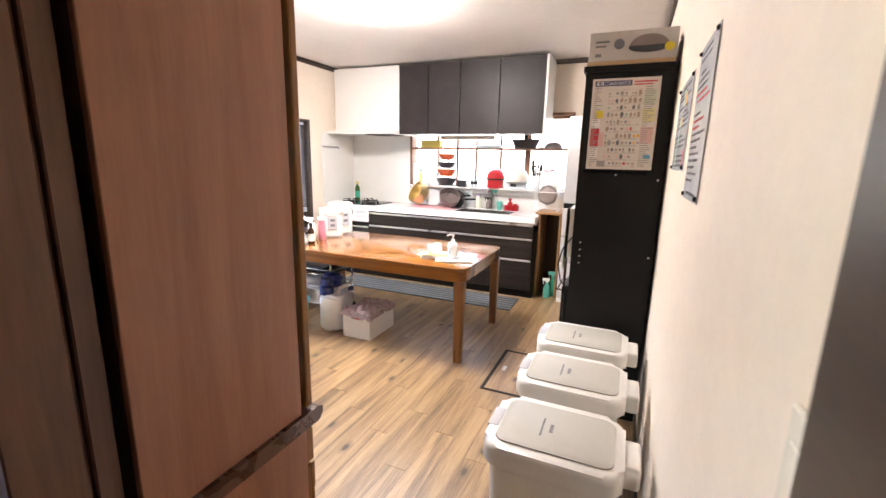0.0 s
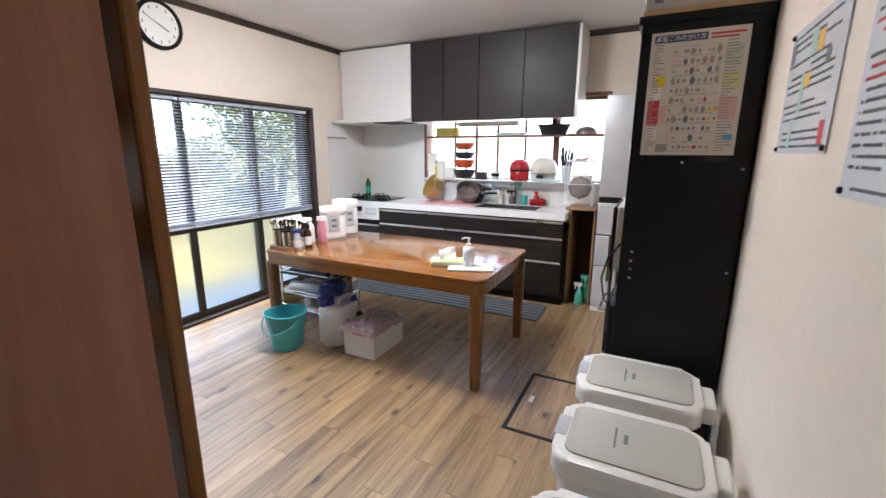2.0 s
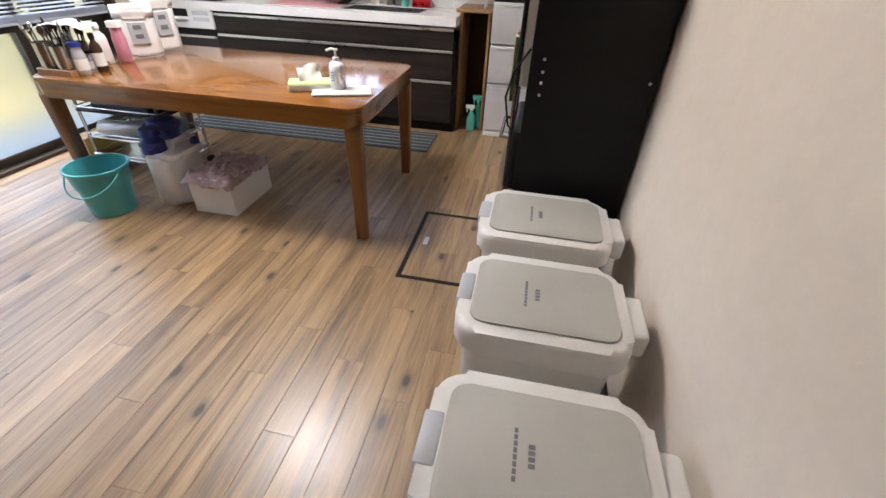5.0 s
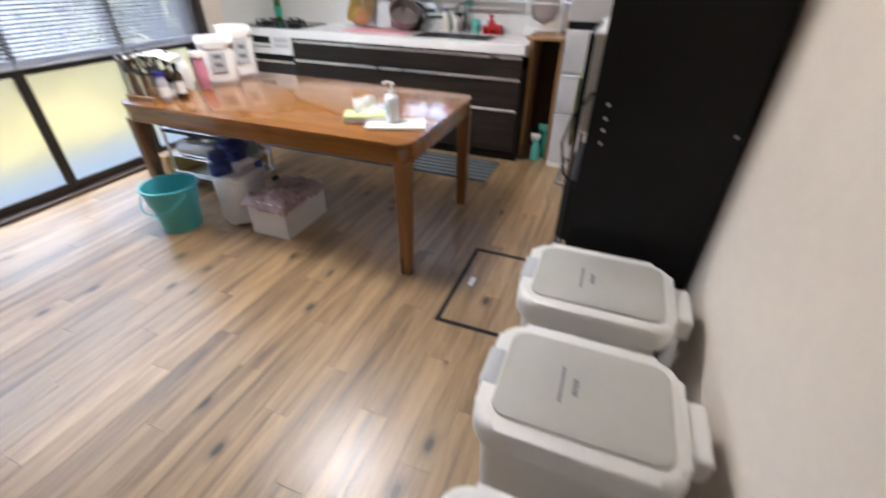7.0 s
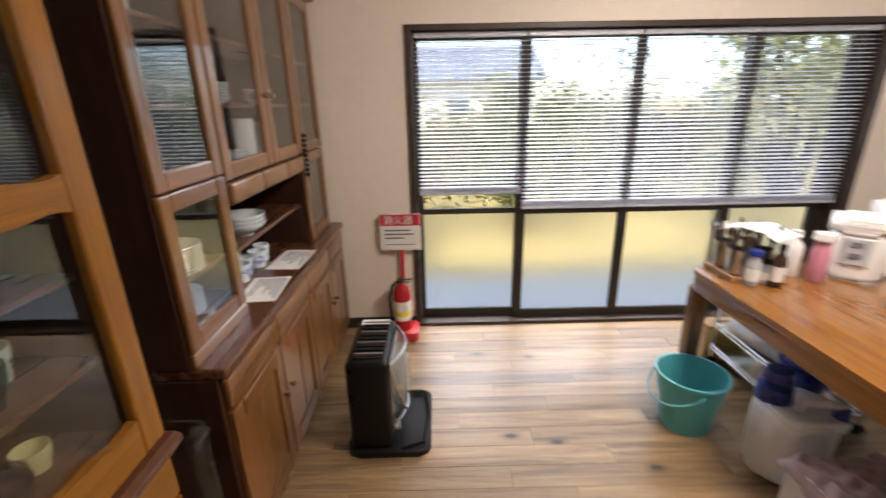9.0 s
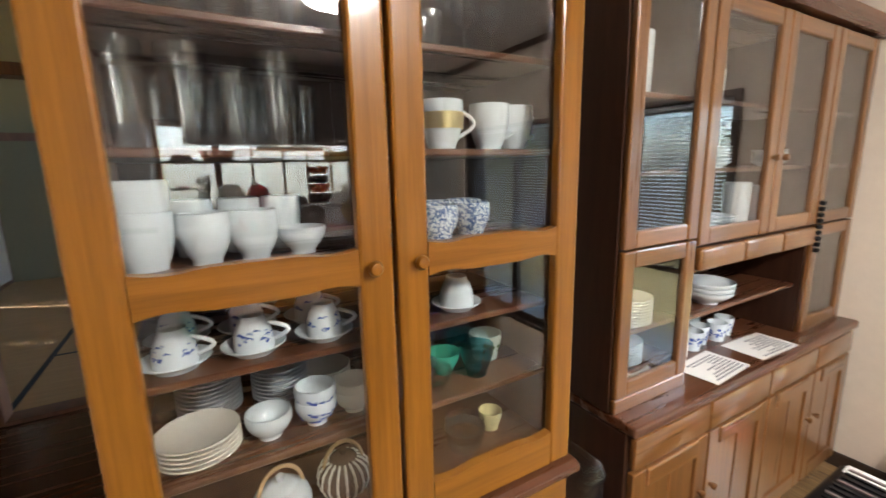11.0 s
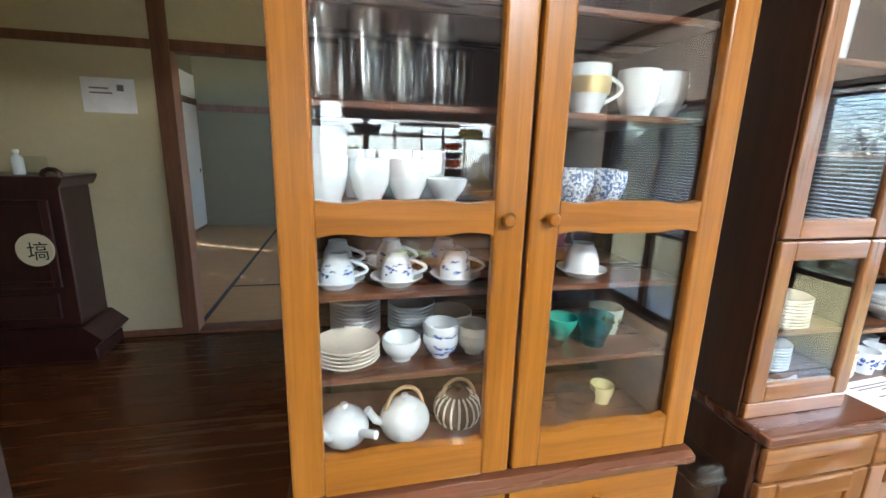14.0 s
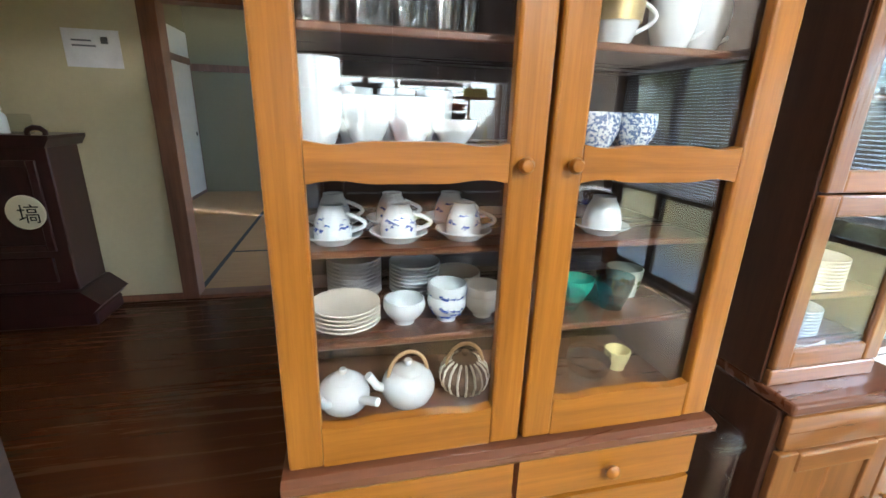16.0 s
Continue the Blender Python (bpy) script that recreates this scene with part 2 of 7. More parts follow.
# ---- shaping helpers ----
def part(name, bm, material, parent=None, label="", smooth=None):
    """Links a bmesh as one mesh object, under a thing or a part if given."""
    me = bpy.data.meshes.new(name)
    bmesh.ops.recalc_face_normals(bm, faces=bm.faces)
    bm.to_mesh(me)
    bm.free()
    me.materials.append(material)
    if smooth:
        me.shade_smooth()
        me.set_sharp_from_angle(angle=radians(smooth))
    ob = new(name, me)
    if parent:
        ob.parent = parent
    if label:
        ob["label"] = label
    return ob


def thing(name, place, label, category, group="", turn=0.0):
    ob = new(name)
    ob.empty_display_size = 0.05
    ob.matrix_basis = pose(*place, 0, 0, turn)
    return tagged(ob, label, category, group)


def one(name, bm, material, place, label, category, group="", turn=0.0, smooth=None):
    ob = part(name, bm, material, None, "", smooth)
    ob.matrix_basis = pose(*place, 0, 0, turn)
    return tagged(ob, label, category, group)


def setting(name, bm, material, label):
    return tagged(part(name, bm, material), label, "structure", kind="structure")


def box(bm, x0, x1, y0, y1, z0, z1, bevel=0.0, seg=1):
    m = Matrix.LocRotScale(((x0 + x1) / 2, (y0 + y1) / 2, (z0 + z1) / 2), None, (abs(x1 - x0), abs(y1 - y0), abs(z1 - z0)))
    r = bmesh.ops.create_cube(bm, size=1, matrix=m)
    if bevel:
        es = list({e for v in r["verts"] for e in v.link_edges})
        bmesh.ops.bevel(bm, geom=es, offset=bevel, segments=seg, profile=0.5, affect="EDGES")
    return bm


def boxes(*rows, bevel=0.0, seg=1):
    bm = bmesh.new()
    for r in rows:
        box(bm, *r, bevel=bevel, seg=seg)
    return bm


def lathe(bm, profile, n=24, m=None):
    """Turns (radius, height) pairs about z."""
    rings = []
    for r, z in profile:
        if r < 1e-5:
            rings.append([bm.verts.new((0, 0, z))])
        else:
            rings.append([bm.verts.new((r * math.cos(2 * math.pi * k / n), r * math.sin(2 * math.pi * k / n), z)) for k in range(n)])
    for a, b in zip(rings, rings[1:]):
        for k in range(n):
            if len(a) == 1 and len(b) == 1:
                continue
            if len(a) == 1:
                bm.faces.new((a[0], b[k], b[(k + 1) % n]))
            elif len(b) == 1:
                bm.faces.new((a[k], a[(k + 1) % n], b[0]))
            else:
                bm.faces.new((a[k], a[(k + 1) % n], b[(k + 1) % n], b[k]))
    if m is not None:
        bmesh.ops.transform(bm, matrix=m, verts=[v for ring in rings for v in ring])
    return bm


def turned(profile, n=24, m=None):
    return lathe(bmesh.new(), profile, n, m)


def tube(bm, pts, r, n=8, closed=False):
    """A round bar along points."""
    pts = [Vector(p) for p in pts]
    rings, up = [], None
    count = len(pts)
    for i, p in enumerate(pts):
        a = pts[i - 1] if (i or closed) else p
        b = pts[(i + 1) % count] if (i < count - 1 or closed) else p
        d = (b - a).normalized()
        if up is None:
            up = d.orthogonal().normalized()
        up = (up - d * up.dot(d)).normalized()
        side = d.cross(up)
        rings.append([bm.verts.new(p + r * (math.cos(2 * math.pi * k / n) * up + math.sin(2 * math.pi * k / n) * side)) for k in range(n)])
    pairs = list(zip(rings, rings[1:])) + ([(rings[-1], rings[0])] if closed else [])
    for a, b in pairs:
        for k in range(n):
            bm.faces.new((a[k], a[(k + 1) % n], b[(k + 1) % n], b[k]))
    if not closed:
        bm.faces.new(rings[0][::-1])
        bm.faces.new(rings[-1])
    return bm


def prism(bm, outline, axis, a, b):
    """Pushes a flat outline of (u, v) pairs along an axis from a to b."""
    def at(u, v, w):
        return {"x": (w, u, v), "y": (u, w, v), "z": (u, v, w)}[axis]
    lo, hi = [bm.verts.new(at(u, v, a)) for u, v in outline], [bm.verts.new(at(u, v, b)) for u, v in outline]
    n = len(outline)
    for k in range(n):
        bm.faces.new((lo[k], lo[(k + 1) % n], hi[(k + 1) % n], hi[k]))
    bm.faces.new(lo[::-1])
    bm.faces.new(hi)
    return bm


def rounded(x0, x1, y0, y1, r, n=5):
    out = []
    for cx, cy, a0 in ((x1 - r, y1 - r, 0), (x0 + r, y1 - r, 90), (x0 + r, y0 + r, 180), (x1 - r, y0 + r, 270)):
        out += [(cx + r * math.cos(radians(a0 + 90 * k / n)), cy + r * math.sin(radians(a0 + 90 * k / n))) for k in range(n + 1)]
    return out


def slab(outline, z0, z1, bevel=0.0, seg=2):
    bm = prism(bmesh.new(), outline, "z", z0, z1)
    if bevel:
        es = [e for e in bm.edges if abs(e.verts[0].co.z - e.verts[1].co.z) < 1e-6]
        bmesh.ops.bevel(bm, geom=es, offset=bevel, segments=seg, profile=0.5, affect="EDGES")
    return bm


def arc(cx, cz, r, a0, a1, n=8, y=0.0):
    return [(cx + r * math.cos(radians(a0 + (a1 - a0) * k / n)), y, cz + r * math.sin(radians(a0 + (a1 - a0) * k / n))) for k in range(n + 1)]


def writing(name, words, size, material, parent, m, label=""):
    """Lettering in the built-in font, turned into a mesh, reading along its own x."""
    cu = bpy.data.curves.new(name, "FONT")
    cu.body, cu.size, cu.extrude = words, size, 0.0004
    tmp = bpy.data.objects.new(name, cu)
    me = bpy.data.meshes.new_from_object(tmp)
    bpy.data.objects.remove(tmp)
    me.materials.append(material)
    ob = new(name, me)
    ob.parent = parent
    ob.matrix_basis = m
    if label:
        ob["label"] = label
    return ob


# ---- the large structure ----
XW, XE, YS, YN, ZC = -3.48, 0.14, 0.482, 5.0, 2.50
WY0, WY1, WZ1 = 1.43, 4.10, 1.82
KX0, KX1, KZ0, KZ1 = -2.58, -0.66, 1.10, 1.93

setting("floor_base", boxes((XW - 0.15, XE + 0.12, 0.32, YN + 0.15, -0.12, -0.006)), M_JOINT, "dark joint bed under the plank floor")
setting("wall_east", boxes((XE, XE + 0.12, 0.498, YN + 0.15, 0, ZC)), M_WALL, "cream textured wallpaper wall with pinned papers")
setting("wall_west", boxes((XW - 0.14, XW, 0.32, WY0 - 0.04, 0, ZC), (XW - 0.14, XW, WY1 + 0.04, YN + 0.15, 0, ZC), (XW - 0.14, XW, WY0 - 0.04, WY1 + 0.04, WZ1 + 0.03, ZC)), M_WALL, "cream wallpaper wall round the garden window")
setting("wall_north", boxes((XW, KX0 - 0.03, YN, YN + 0.14, 0, ZC), (KX1 + 0.03, XE, YN, YN + 0.14, 0, ZC), (KX0 - 0.03, KX1 + 0.03, YN, YN + 0.14, 0, KZ0 - 0.03), (KX0 - 0.03, KX1 + 0.03, YN, YN + 0.14, KZ1 + 0.03, ZC)), M_WALL, "cream wall behind the kitchen counter")
setting("wall_south", boxes((XW, -0.84, 0.325, YS, 0, ZC), (-0.84, XE, 0.325, YS, 2.12, ZC)), M_WALL, "cream wall behind the glazed cupboards")
setting("ceiling", boxes((XW - 0.14, XE + 0.12, 0.32, YN + 0.15, ZC, ZC + 0.12)), M_CEIL, "pale papered kitchen ceiling")
setting("trim_cornice", boxes((XW, XW + 0.022, YS, YN, ZC - 0.05, ZC), (XE - 0.022, XE, YS, YN, ZC - 0.05, ZC), (XW + 0.022, XE - 0.022, YN - 0.022, YN, ZC - 0.05, ZC), (XW + 0.022, XE - 0.022, YS, YS + 0.022, ZC - 0.05, ZC), bevel=0.003), M_TRIM, "dark brown cornice strip under the ceiling")
setting("baseboard", boxes((XW, XW + 0.012, YS, WY0 - 0.04, 0, 0.075), (XE - 0.012, XE, 0.50, YN, 0, 0.06), (XW, XW + 0.012, WY1 + 0.04, 4.42, 0, 0.075), bevel=0.003), M_TRIM, "dark brown skirting board")

# doorway: posts with a sliding groove, and head
setting("door_frame", boxes((-0.84, -0.80, 0.335, 0.432, 0, 2.08), (-0.84, -0.80, 0.440, 0.479, 0, 2.08), (-0.84, -0.812, 0.432, 0.440, 0, 2.08), (-0.84, 0.165, 0.32, 0.487, 2.08, 2.13), bevel=0.003), M_POST, "brown wooden door posts with a sliding groove")
# Brown post in the darker trim wood: shade on its hall side is painted in.
setting("door_post", boxes((0.128, 0.165, 0.315, 0.497, 0, 2.08), bevel=0.003), M_TRIM, "wooden door post, darkened in colour for the hall's shade")
setting("threshold", boxes((-0.80, 0.125, 0.32, 0.46, -0.02, 0.006), bevel=0.003), M_POST, "brown wooden threshold strip")

# hall and tatami room behind
HY, TY = -1.72, -6.5
setting("floor_hall", boxes((-4.0, 3.2, HY, 0.32, -0.12, -0.004)), M_HALL, "dark red-brown polished hall floor")
setting("wall_hall", boxes((0.338, 3.2, HY - 0.12, HY, 0, 2.5), (-1.6, 0.228, HY - 0.12, HY, 2.06, 2.5), (-4.0, -1.6, HY - 0.12, HY, 0, 2.5)), M_SAND, "olive sand-plaster hall wall")
# West wall has an unseen opening, added so skylight reaches the hall.
setting("wall_hall_sides", boxes((-4.12, -4.0, HY - 0.12, 0.32, 0, 0.3), (-4.12, -4.0, HY - 0.12, 0.32, 2.1, 2.5), (-4.12, -4.0, HY - 0.12, -1.75, 0.3, 2.1), (-4.12, -4.0, 0.1, 0.32, 0.3, 2.1), (3.2, 3.32, HY - 0.12, 0.44, 0, 2.5), (0.166, 3.2, 0.32, 0.497, 0, 2.5), (-4.0, XW, 0.32, 0.44, 0, 2.5)), M_SAND, "plain sand-plaster walls closing the hall, with an opening added for daylight")
setting("ceiling_hall", boxes((-4.12, 3.32, HY - 0.12, 0.32, 2.5, 2.6)), M_POST, "brown board hall ceiling")
setting("hall_posts", boxes((0.228, 0.338, HY - 0.13, HY + 0.015, 0, 2.5), (-1.6, 0.228, HY - 0.13, HY + 0.012, 2.02, 2.09), (-1.6, 0.228, HY - 0.13, HY + 0.01, -0.01, 0.022), (0.338, 3.2, HY, HY + 0.012, 0, 0.05), (0.338, 3.2, HY, HY + 0.02, 2.02, 2.08), bevel=0.003), M_POST, "brown post, lintel and sill of the mat room doorway")
setting("floor_mat_room", boxes((-2.6, 1.6, TY, HY - 0.12, -0.1, 0.0)), M_TATAMI, "woven straw floor of the mat room")
setting("wall_mat_room", boxes((-2.6, 1.7, TY - 0.12, TY, 0, 2.9), (-2.72, -2.6, TY, -4.9, 0, 2.9), (-2.72, -2.6, -2.9, HY - 0.12, 0, 2.9), (-2.72, -2.6, -4.9, -2.9, 2.0, 2.9), (-2.72, -2.6, -4.9, -2.9, 0, 0.3), (1.495, 1.70, TY, HY - 0.12, 2.5, 2.9), (1.495, 1.69, -3.87, HY - 0.12, 0, 2.5)), wallpaper("mat_room_wall", (0.19, 0.165, 0.095)), "grey-green plaster walls of the mat room")
setting("ceiling_mat_room", boxes((-2.72, 1.72, TY - 0.12, HY - 0.12, 2.9, 3.0)), M_POST, "brown board ceiling of the mat room")
setting("trim_mat_room", boxes((-2.6, 1.465, TY, TY + 0.02, 1.95, 2.06), (1.465, 1.495, TY, -3.87, 2.03, 2.13), (1.465, 1.495, TY, -3.87, 0, 0.03), bevel=0.003), M_POST, "brown rails round the mat room")

# ---- garden window: sashes, frosted lower panes, blinds ----
XG = XW - 0.09
win = tagged(part("window_1", boxes((XW - 0.14, XW + 0.012, WY0 - 0.04, WY0, 0, WZ1 + 0.03), (XW - 0.14, XW + 0.012, WY1, WY1 + 0.04, 0, WZ1 + 0.03), (XW - 0.14, XW + 0.012, WY0, WY1, WZ1, WZ1 + 0.03), (XW - 0.14, XW + 0.006, WY0, WY1, -0.005, 0.022), bevel=0.003), M_TRIM), "four-pane garden window in a dark brown frame", "window", kind="structure")
posts = [WY0, 2.085, 2.75, 3.415, WY1]
for k in range(4):
    a, b = posts[k], posts[k + 1]
    xo = XG + (0.014 if k in (1, 2) else -0.022)
    sash = part("window_frame", boxes((xo - 0.014, xo + 0.014, a - (0.03 if k != 2 else -0.001), a + 0.03, 0.022, WZ1), (xo - 0.014, xo + 0.014, b - (0.03 if k < 3 else 0.11), b + (0.03 if k != 1 else -0.001), 0.022, WZ1), (xo - 0.013, xo + 0.013, a + 0.026, b - 0.026, 0.022, 0.075), (xo - 0.013, xo + 0.013, a + 0.026, b - 0.026, 0.755, 0.79), (xo - 0.013, xo + 0.013, a + 0.026, b - 0.026, WZ1 - 0.04, WZ1), bevel=0.002), M_BRONZE, win, "dark bronze aluminium sash")
    low = part("pane", boxes((xo - 0.002, xo + 0.002, a + 0.026, b - 0.026, 0.075, 0.755)), M_FROST, sash, "frosted lower pane")
    up = part("pane", boxes((xo - 0.002, xo + 0.002, a + 0.026, b - 0.026, 0.79, WZ1 - 0.04)), M_GLASS, sash, "clear upper pane")
    low.visible_shadow = up.visible_shadow = False

blind_rows = [(1.445, 2.075, 0.90), (2.085, 2.735, 0.80), (2.745, 3.40, 0.80), (3.41, 4.085, 0.80)]
for y0, y1, zb in blind_rows:
    bl = thing("venetian_blind", (XW - 0.045, (y0 + y1) / 2, WZ1 - 0.005), "blue-grey venetian blind lowered over the clear upper pane", "blind", "blinds at the garden window")
    w = (y1 - y0) / 2
    part("headrail", boxes((-0.016, 0.016, -w, w, -0.028, 0), bevel=0.002), M_SLAT, bl)
    part("bottom_rail", boxes((-0.014, 0.014, -w, w, zb - WZ1, zb - WZ1 + 0.016), bevel=0.003), M_SLAT, bl)
    sm = bmesh.new()
    prism(sm, [(-0.0119, 0.0030), (0, 0.0012), (0.0119, -0.0042), (0.0119, -0.0034), (0, 0.0020), (-0.0119, 0.0038)], "y", -w, w)
    first = part("slat", sm, M_SLAT, bl)
    z = -0.05
    first.location.z = z
    n = int((WZ1 - zb - 0.075) / 0.0235)
    for k in range(1, n):
        o = new("slat", first.data)
        o.parent = bl
        o.location.z = z - 0.0235 * k
    for k in range(7):
        o = new("slat", first.data)
        o.parent = bl
        o.location.z = zb - WZ1 + 0.02 + 0.0045 * k
    for yy in (-w + 0.09, 0.0, w - 0.09):
        part("cord", tube(bmesh.new(), [(0.013, yy, -0.02), (0.013, yy, zb - WZ1 + 0.01)], 0.0012, 5), M_SLAT, bl)

# ---- kitchen window: wooden frame, small panes, glass shelf ----
kwin = tagged(part("window_2", boxes((KX0 - 0.03, KX0, YN - 0.02, YN + 0.14, KZ0 - 0.03, KZ1 + 0.03), (KX1, KX1 + 0.03, YN - 0.02, YN + 0.14, KZ0 - 0.03, KZ1 + 0.03), (KX0, KX1, YN - 0.02, YN + 0.14, KZ1, KZ1 + 0.03), (KX0, KX1, YN - 0.03, YN + 0.14, KZ0 - 0.03, KZ0), bevel=0.003), M_REDWOOD), "wooden kitchen window with small bright panes", "window", kind="structure")
bars = [KX0, -2.26, -2.0, -1.755, -1.45, -1.13, KX1]
part("window_frame", boxes(*[(x - 0.012, x + 0.012, YN + 0.06, YN + 0.09, KZ0, KZ1) for x in bars[1:-1]], (KX0, KX1, YN + 0.06, YN + 0.09, KZ0, KZ0 + 0.03), (KX0, KX1, YN + 0.06, YN + 0.09, 1.56, 1.585), (KX0, KX1, YN + 0.06, YN + 0.09, KZ1 - 0.03, KZ1), (-1.16, -1.10, YN + 0.05, YN + 0.095, KZ0, KZ1), bevel=0.002), M_REDWOOD, kwin, "thin brown glazing bars")
for a, b in zip(bars, bars[1:]):
    for z0, z1 in ((KZ0 + 0.03, 1.56), (1.585, KZ1 - 0.03)):
        p = part("pane", boxes((a + 0.012, b - 0.012, YN + 0.073, YN + 0.077, z0, z1)), M_FROST, kwin)
        p.visible_shadow = False

# ---- kitchen counter ----
CY, CZ = 4.425, 0.875
CX0, CX1 = XW, -0.875
cnt = thing("kitchen_counter", ((CX0 + CX1) / 2, CY, 0), "long dark-fronted kitchen base unit with silver rail handles", "kitchen cabinet")
hw = (CX1 - CX0) / 2
part("body", boxes((-hw, hw - 0.95, 0.02, 0.57, 0.075, CZ - 0.06), (hw - 0.95, hw, 0.02, 0.57, 0.075, CZ - 0.165)), M_BLACK, cnt)
part("plinth", boxes((-hw, hw, 0.06, 0.5, 0, 0.075)), M_BLACK, cnt)
cols = [(-hw + 0.57, -hw + 1.18), (-hw + 1.18, hw)]
rows_z = [(0.655, 0.785), (0.43, 0.635), (0.09, 0.41)]
for a, b in ((-hw + 0.612, hw - 0.01),):
    for z0, z1 in rows_z:
        d = part("drawer", boxes((a + 0.002, b - 0.002, -0.0, 0.02, z0, z1), bevel=0.002), M_CABLOW, cnt, "dark grained drawer front")
        part("handle", boxes((a + 0.004, b - 0.004, -0.014, 0.0, z1 - 0.006, z1 + 0.014), bevel=0.003), M_ALU, d, "long silver rail handle")
part("door", boxes((-hw + 0.004, -hw + 0.608, 0.0, 0.02, 0.09, 0.61), bevel=0.002), M_CAB, cnt, "charcoal door under the grill")
part("handle", boxes((-hw + 0.02, -hw + 0.6, -0.014, 0.0, 0.605, 0.622), bevel=0.003), M_ALU, cnt, "silver rail handle")
wt = one("worktop", boxes((-hw, hw - 0.945, -0.022, 0.57, CZ - 0.06, CZ), (hw - 0.305, hw + 0.005, -0.022, 0.57, CZ - 0.06, CZ), (hw - 0.945, hw - 0.305, -0.022, 0.10, CZ - 0.06, CZ), (hw - 0.945, hw - 0.305, 0.45, 0.57, CZ - 0.06, CZ)), surface("white_worktop", (0.80, 0.80, 0.79), 0.2, vary=0.04), ((CX0 + CX1) / 2, CY, 0), "white solid worktop along the kitchen wall", "worktop")
part("sink", boxes((hw - 0.943, hw - 0.307, 0.102, 0.448, CZ - 0.16, CZ - 0.15), (hw - 0.943, hw - 0.935, 0.102, 0.448, CZ - 0.15, CZ - 0.004), (hw - 0.315, hw - 0.307, 0.102, 0.448, CZ - 0.15, CZ - 0.004), (hw - 0.935, hw - 0.315, 0.102, 0.11, CZ - 0.15, CZ - 0.004), (hw - 0.935, hw - 0.315, 0.44, 0.448, CZ - 0.15, CZ - 0.004)), M_STEEL, wt, "stainless steel sink bowl")
# tiled splash panels
setting("splashback", boxes((XW + 0.002, KX0 - 0.03, YN - 0.006, YN, CZ, 1.72), (KX0 - 0.03, -0.87, YN - 0.006, YN, CZ, KZ0 - 0.03)), M_PANEL, "glossy white splashback panels")
setting("splashback_side", boxes((XW, XW + 0.004, 4.35, YN, CZ, 1.72)), M_PANEL, "glossy white side panel beside the hob")

# grill front of the hob
hob = thing("gas_hob", (XW + 0.36, 4.68, CZ), "black glass gas hob with a white grill front", "hob")
part("top_plate", slab(rounded(-0.30, 0.30, -0.22, 0.22, 0.03), 0.0, 0.012, 0.003), surface("black_glass", (0.01, 0.01, 0.011), 0.12), hob)
for bx, by, r in ((-0.16, -0.04, 0.075), (0.15, -0.06, 0.085), (0.0, 0.13, 0.05)):
    g = part("burner", turned([(0, 0.012), (r * 0.7, 0.012), (r * 0.7, 0.02), (r * 0.35, 0.03), (0, 0.03)], 20), M_BLACK, hob)
    g.location = (bx, by, 0)
    sup = bmesh.new()
    for k in range(5):
        a = 2 * math.pi * k / 5
        tube(sup, [(r * 1.25 * math.cos(a), r * 1.25 * math.sin(a), 0.013), (r * 1.2 * math.cos(a), r * 1.2 * math.sin(a), 0.045), (r * 0.4 * math.cos(a), r * 0.4 * math.sin(a), 0.045)], 0.005, 6)
    tube(sup, [(r * 1.22 * math.cos(2 * math.pi * k / 16), r * 1.22 * math.sin(2 * math.pi * k / 16), 0.02) for k in range(16)], 0.004, 6, True)
    part("pan_support", sup, M_BLACK, g)
gf = part("grill_front", boxes((-0.33, 0.245, -0.272, -0.245, -0.20, -0.04), bevel=0.006, seg=2), M_WHITE, hob, "white grill panel")
part("grill_window", boxes((-0.15, 0.03, -0.277, -0.272, -0.115, -0.06), bevel=0.002), M_BLACK, gf, "dark grill window")
part("grill_handle", boxes((-0.15, 0.03, -0.292, -0.272, -0.145, -0.128), bevel=0.004), M_ALU, gf)
for k in range(2):
    part("control_panel", boxes((0.07 , 0.22, -0.276, -0.272, -0.10 - 0.045 * k, -0.07 - 0.045 * k), bevel=0.002), M_SILVER, gf)

# ---- hood and upper cabinets ----
UZ0, UZ1 = 1.715, 2.475
hood = thing("range_hood", (-3.02, 4.60, UZ0), "white boxed range hood with a flared lower lip", "range hood")
part("box", boxes((-0.44, 0.462, 0.0, 0.398, 0.03, UZ1 - UZ0), bevel=0.003), M_WHITE, hood)
part("lip", prism(bmesh.new(), [(-0.16, 0.0), (-0.16, 0.018), (0.0, 0.045), (0.395, 0.045), (0.395, 0.0)], "x", -0.455, 0.462), M_WHITE, hood)
part("filter", boxes((0.05, 0.40, -0.10, 0.25, -0.008, -0.0005)), M_BLACK, hood, "dark filter opening")
for x0, x1 in ((-2.553, -2.185), (-2.18, -1.805), (-1.80, -1.365), (-1.36, -0.895)):
    uc = thing("wall_cabinet", ((x0 + x1) / 2, 4.60, UZ0), "charcoal wall cabinet hung over the kitchen window", "kitchen cabinet", "wall cabinets")
    w = (x1 - x0) / 2
    part("body", boxes((-w, w, 0.02, 0.398, 0.01, UZ1 - UZ0)), M_WHITE, uc)
    part("door", boxes((-w + 0.001, w - 0.001, 0.0, 0.019, 0.0, UZ1 - UZ0 - 0.004), bevel=0.002), M_CAB, uc, "flat charcoal door")
setting("trim_cabinet_end", boxes((-0.893, -0.868, 4.602, YN, UZ0, UZ1 + 0.002)), M_WHITE, "white end panel of the wall cabinets")

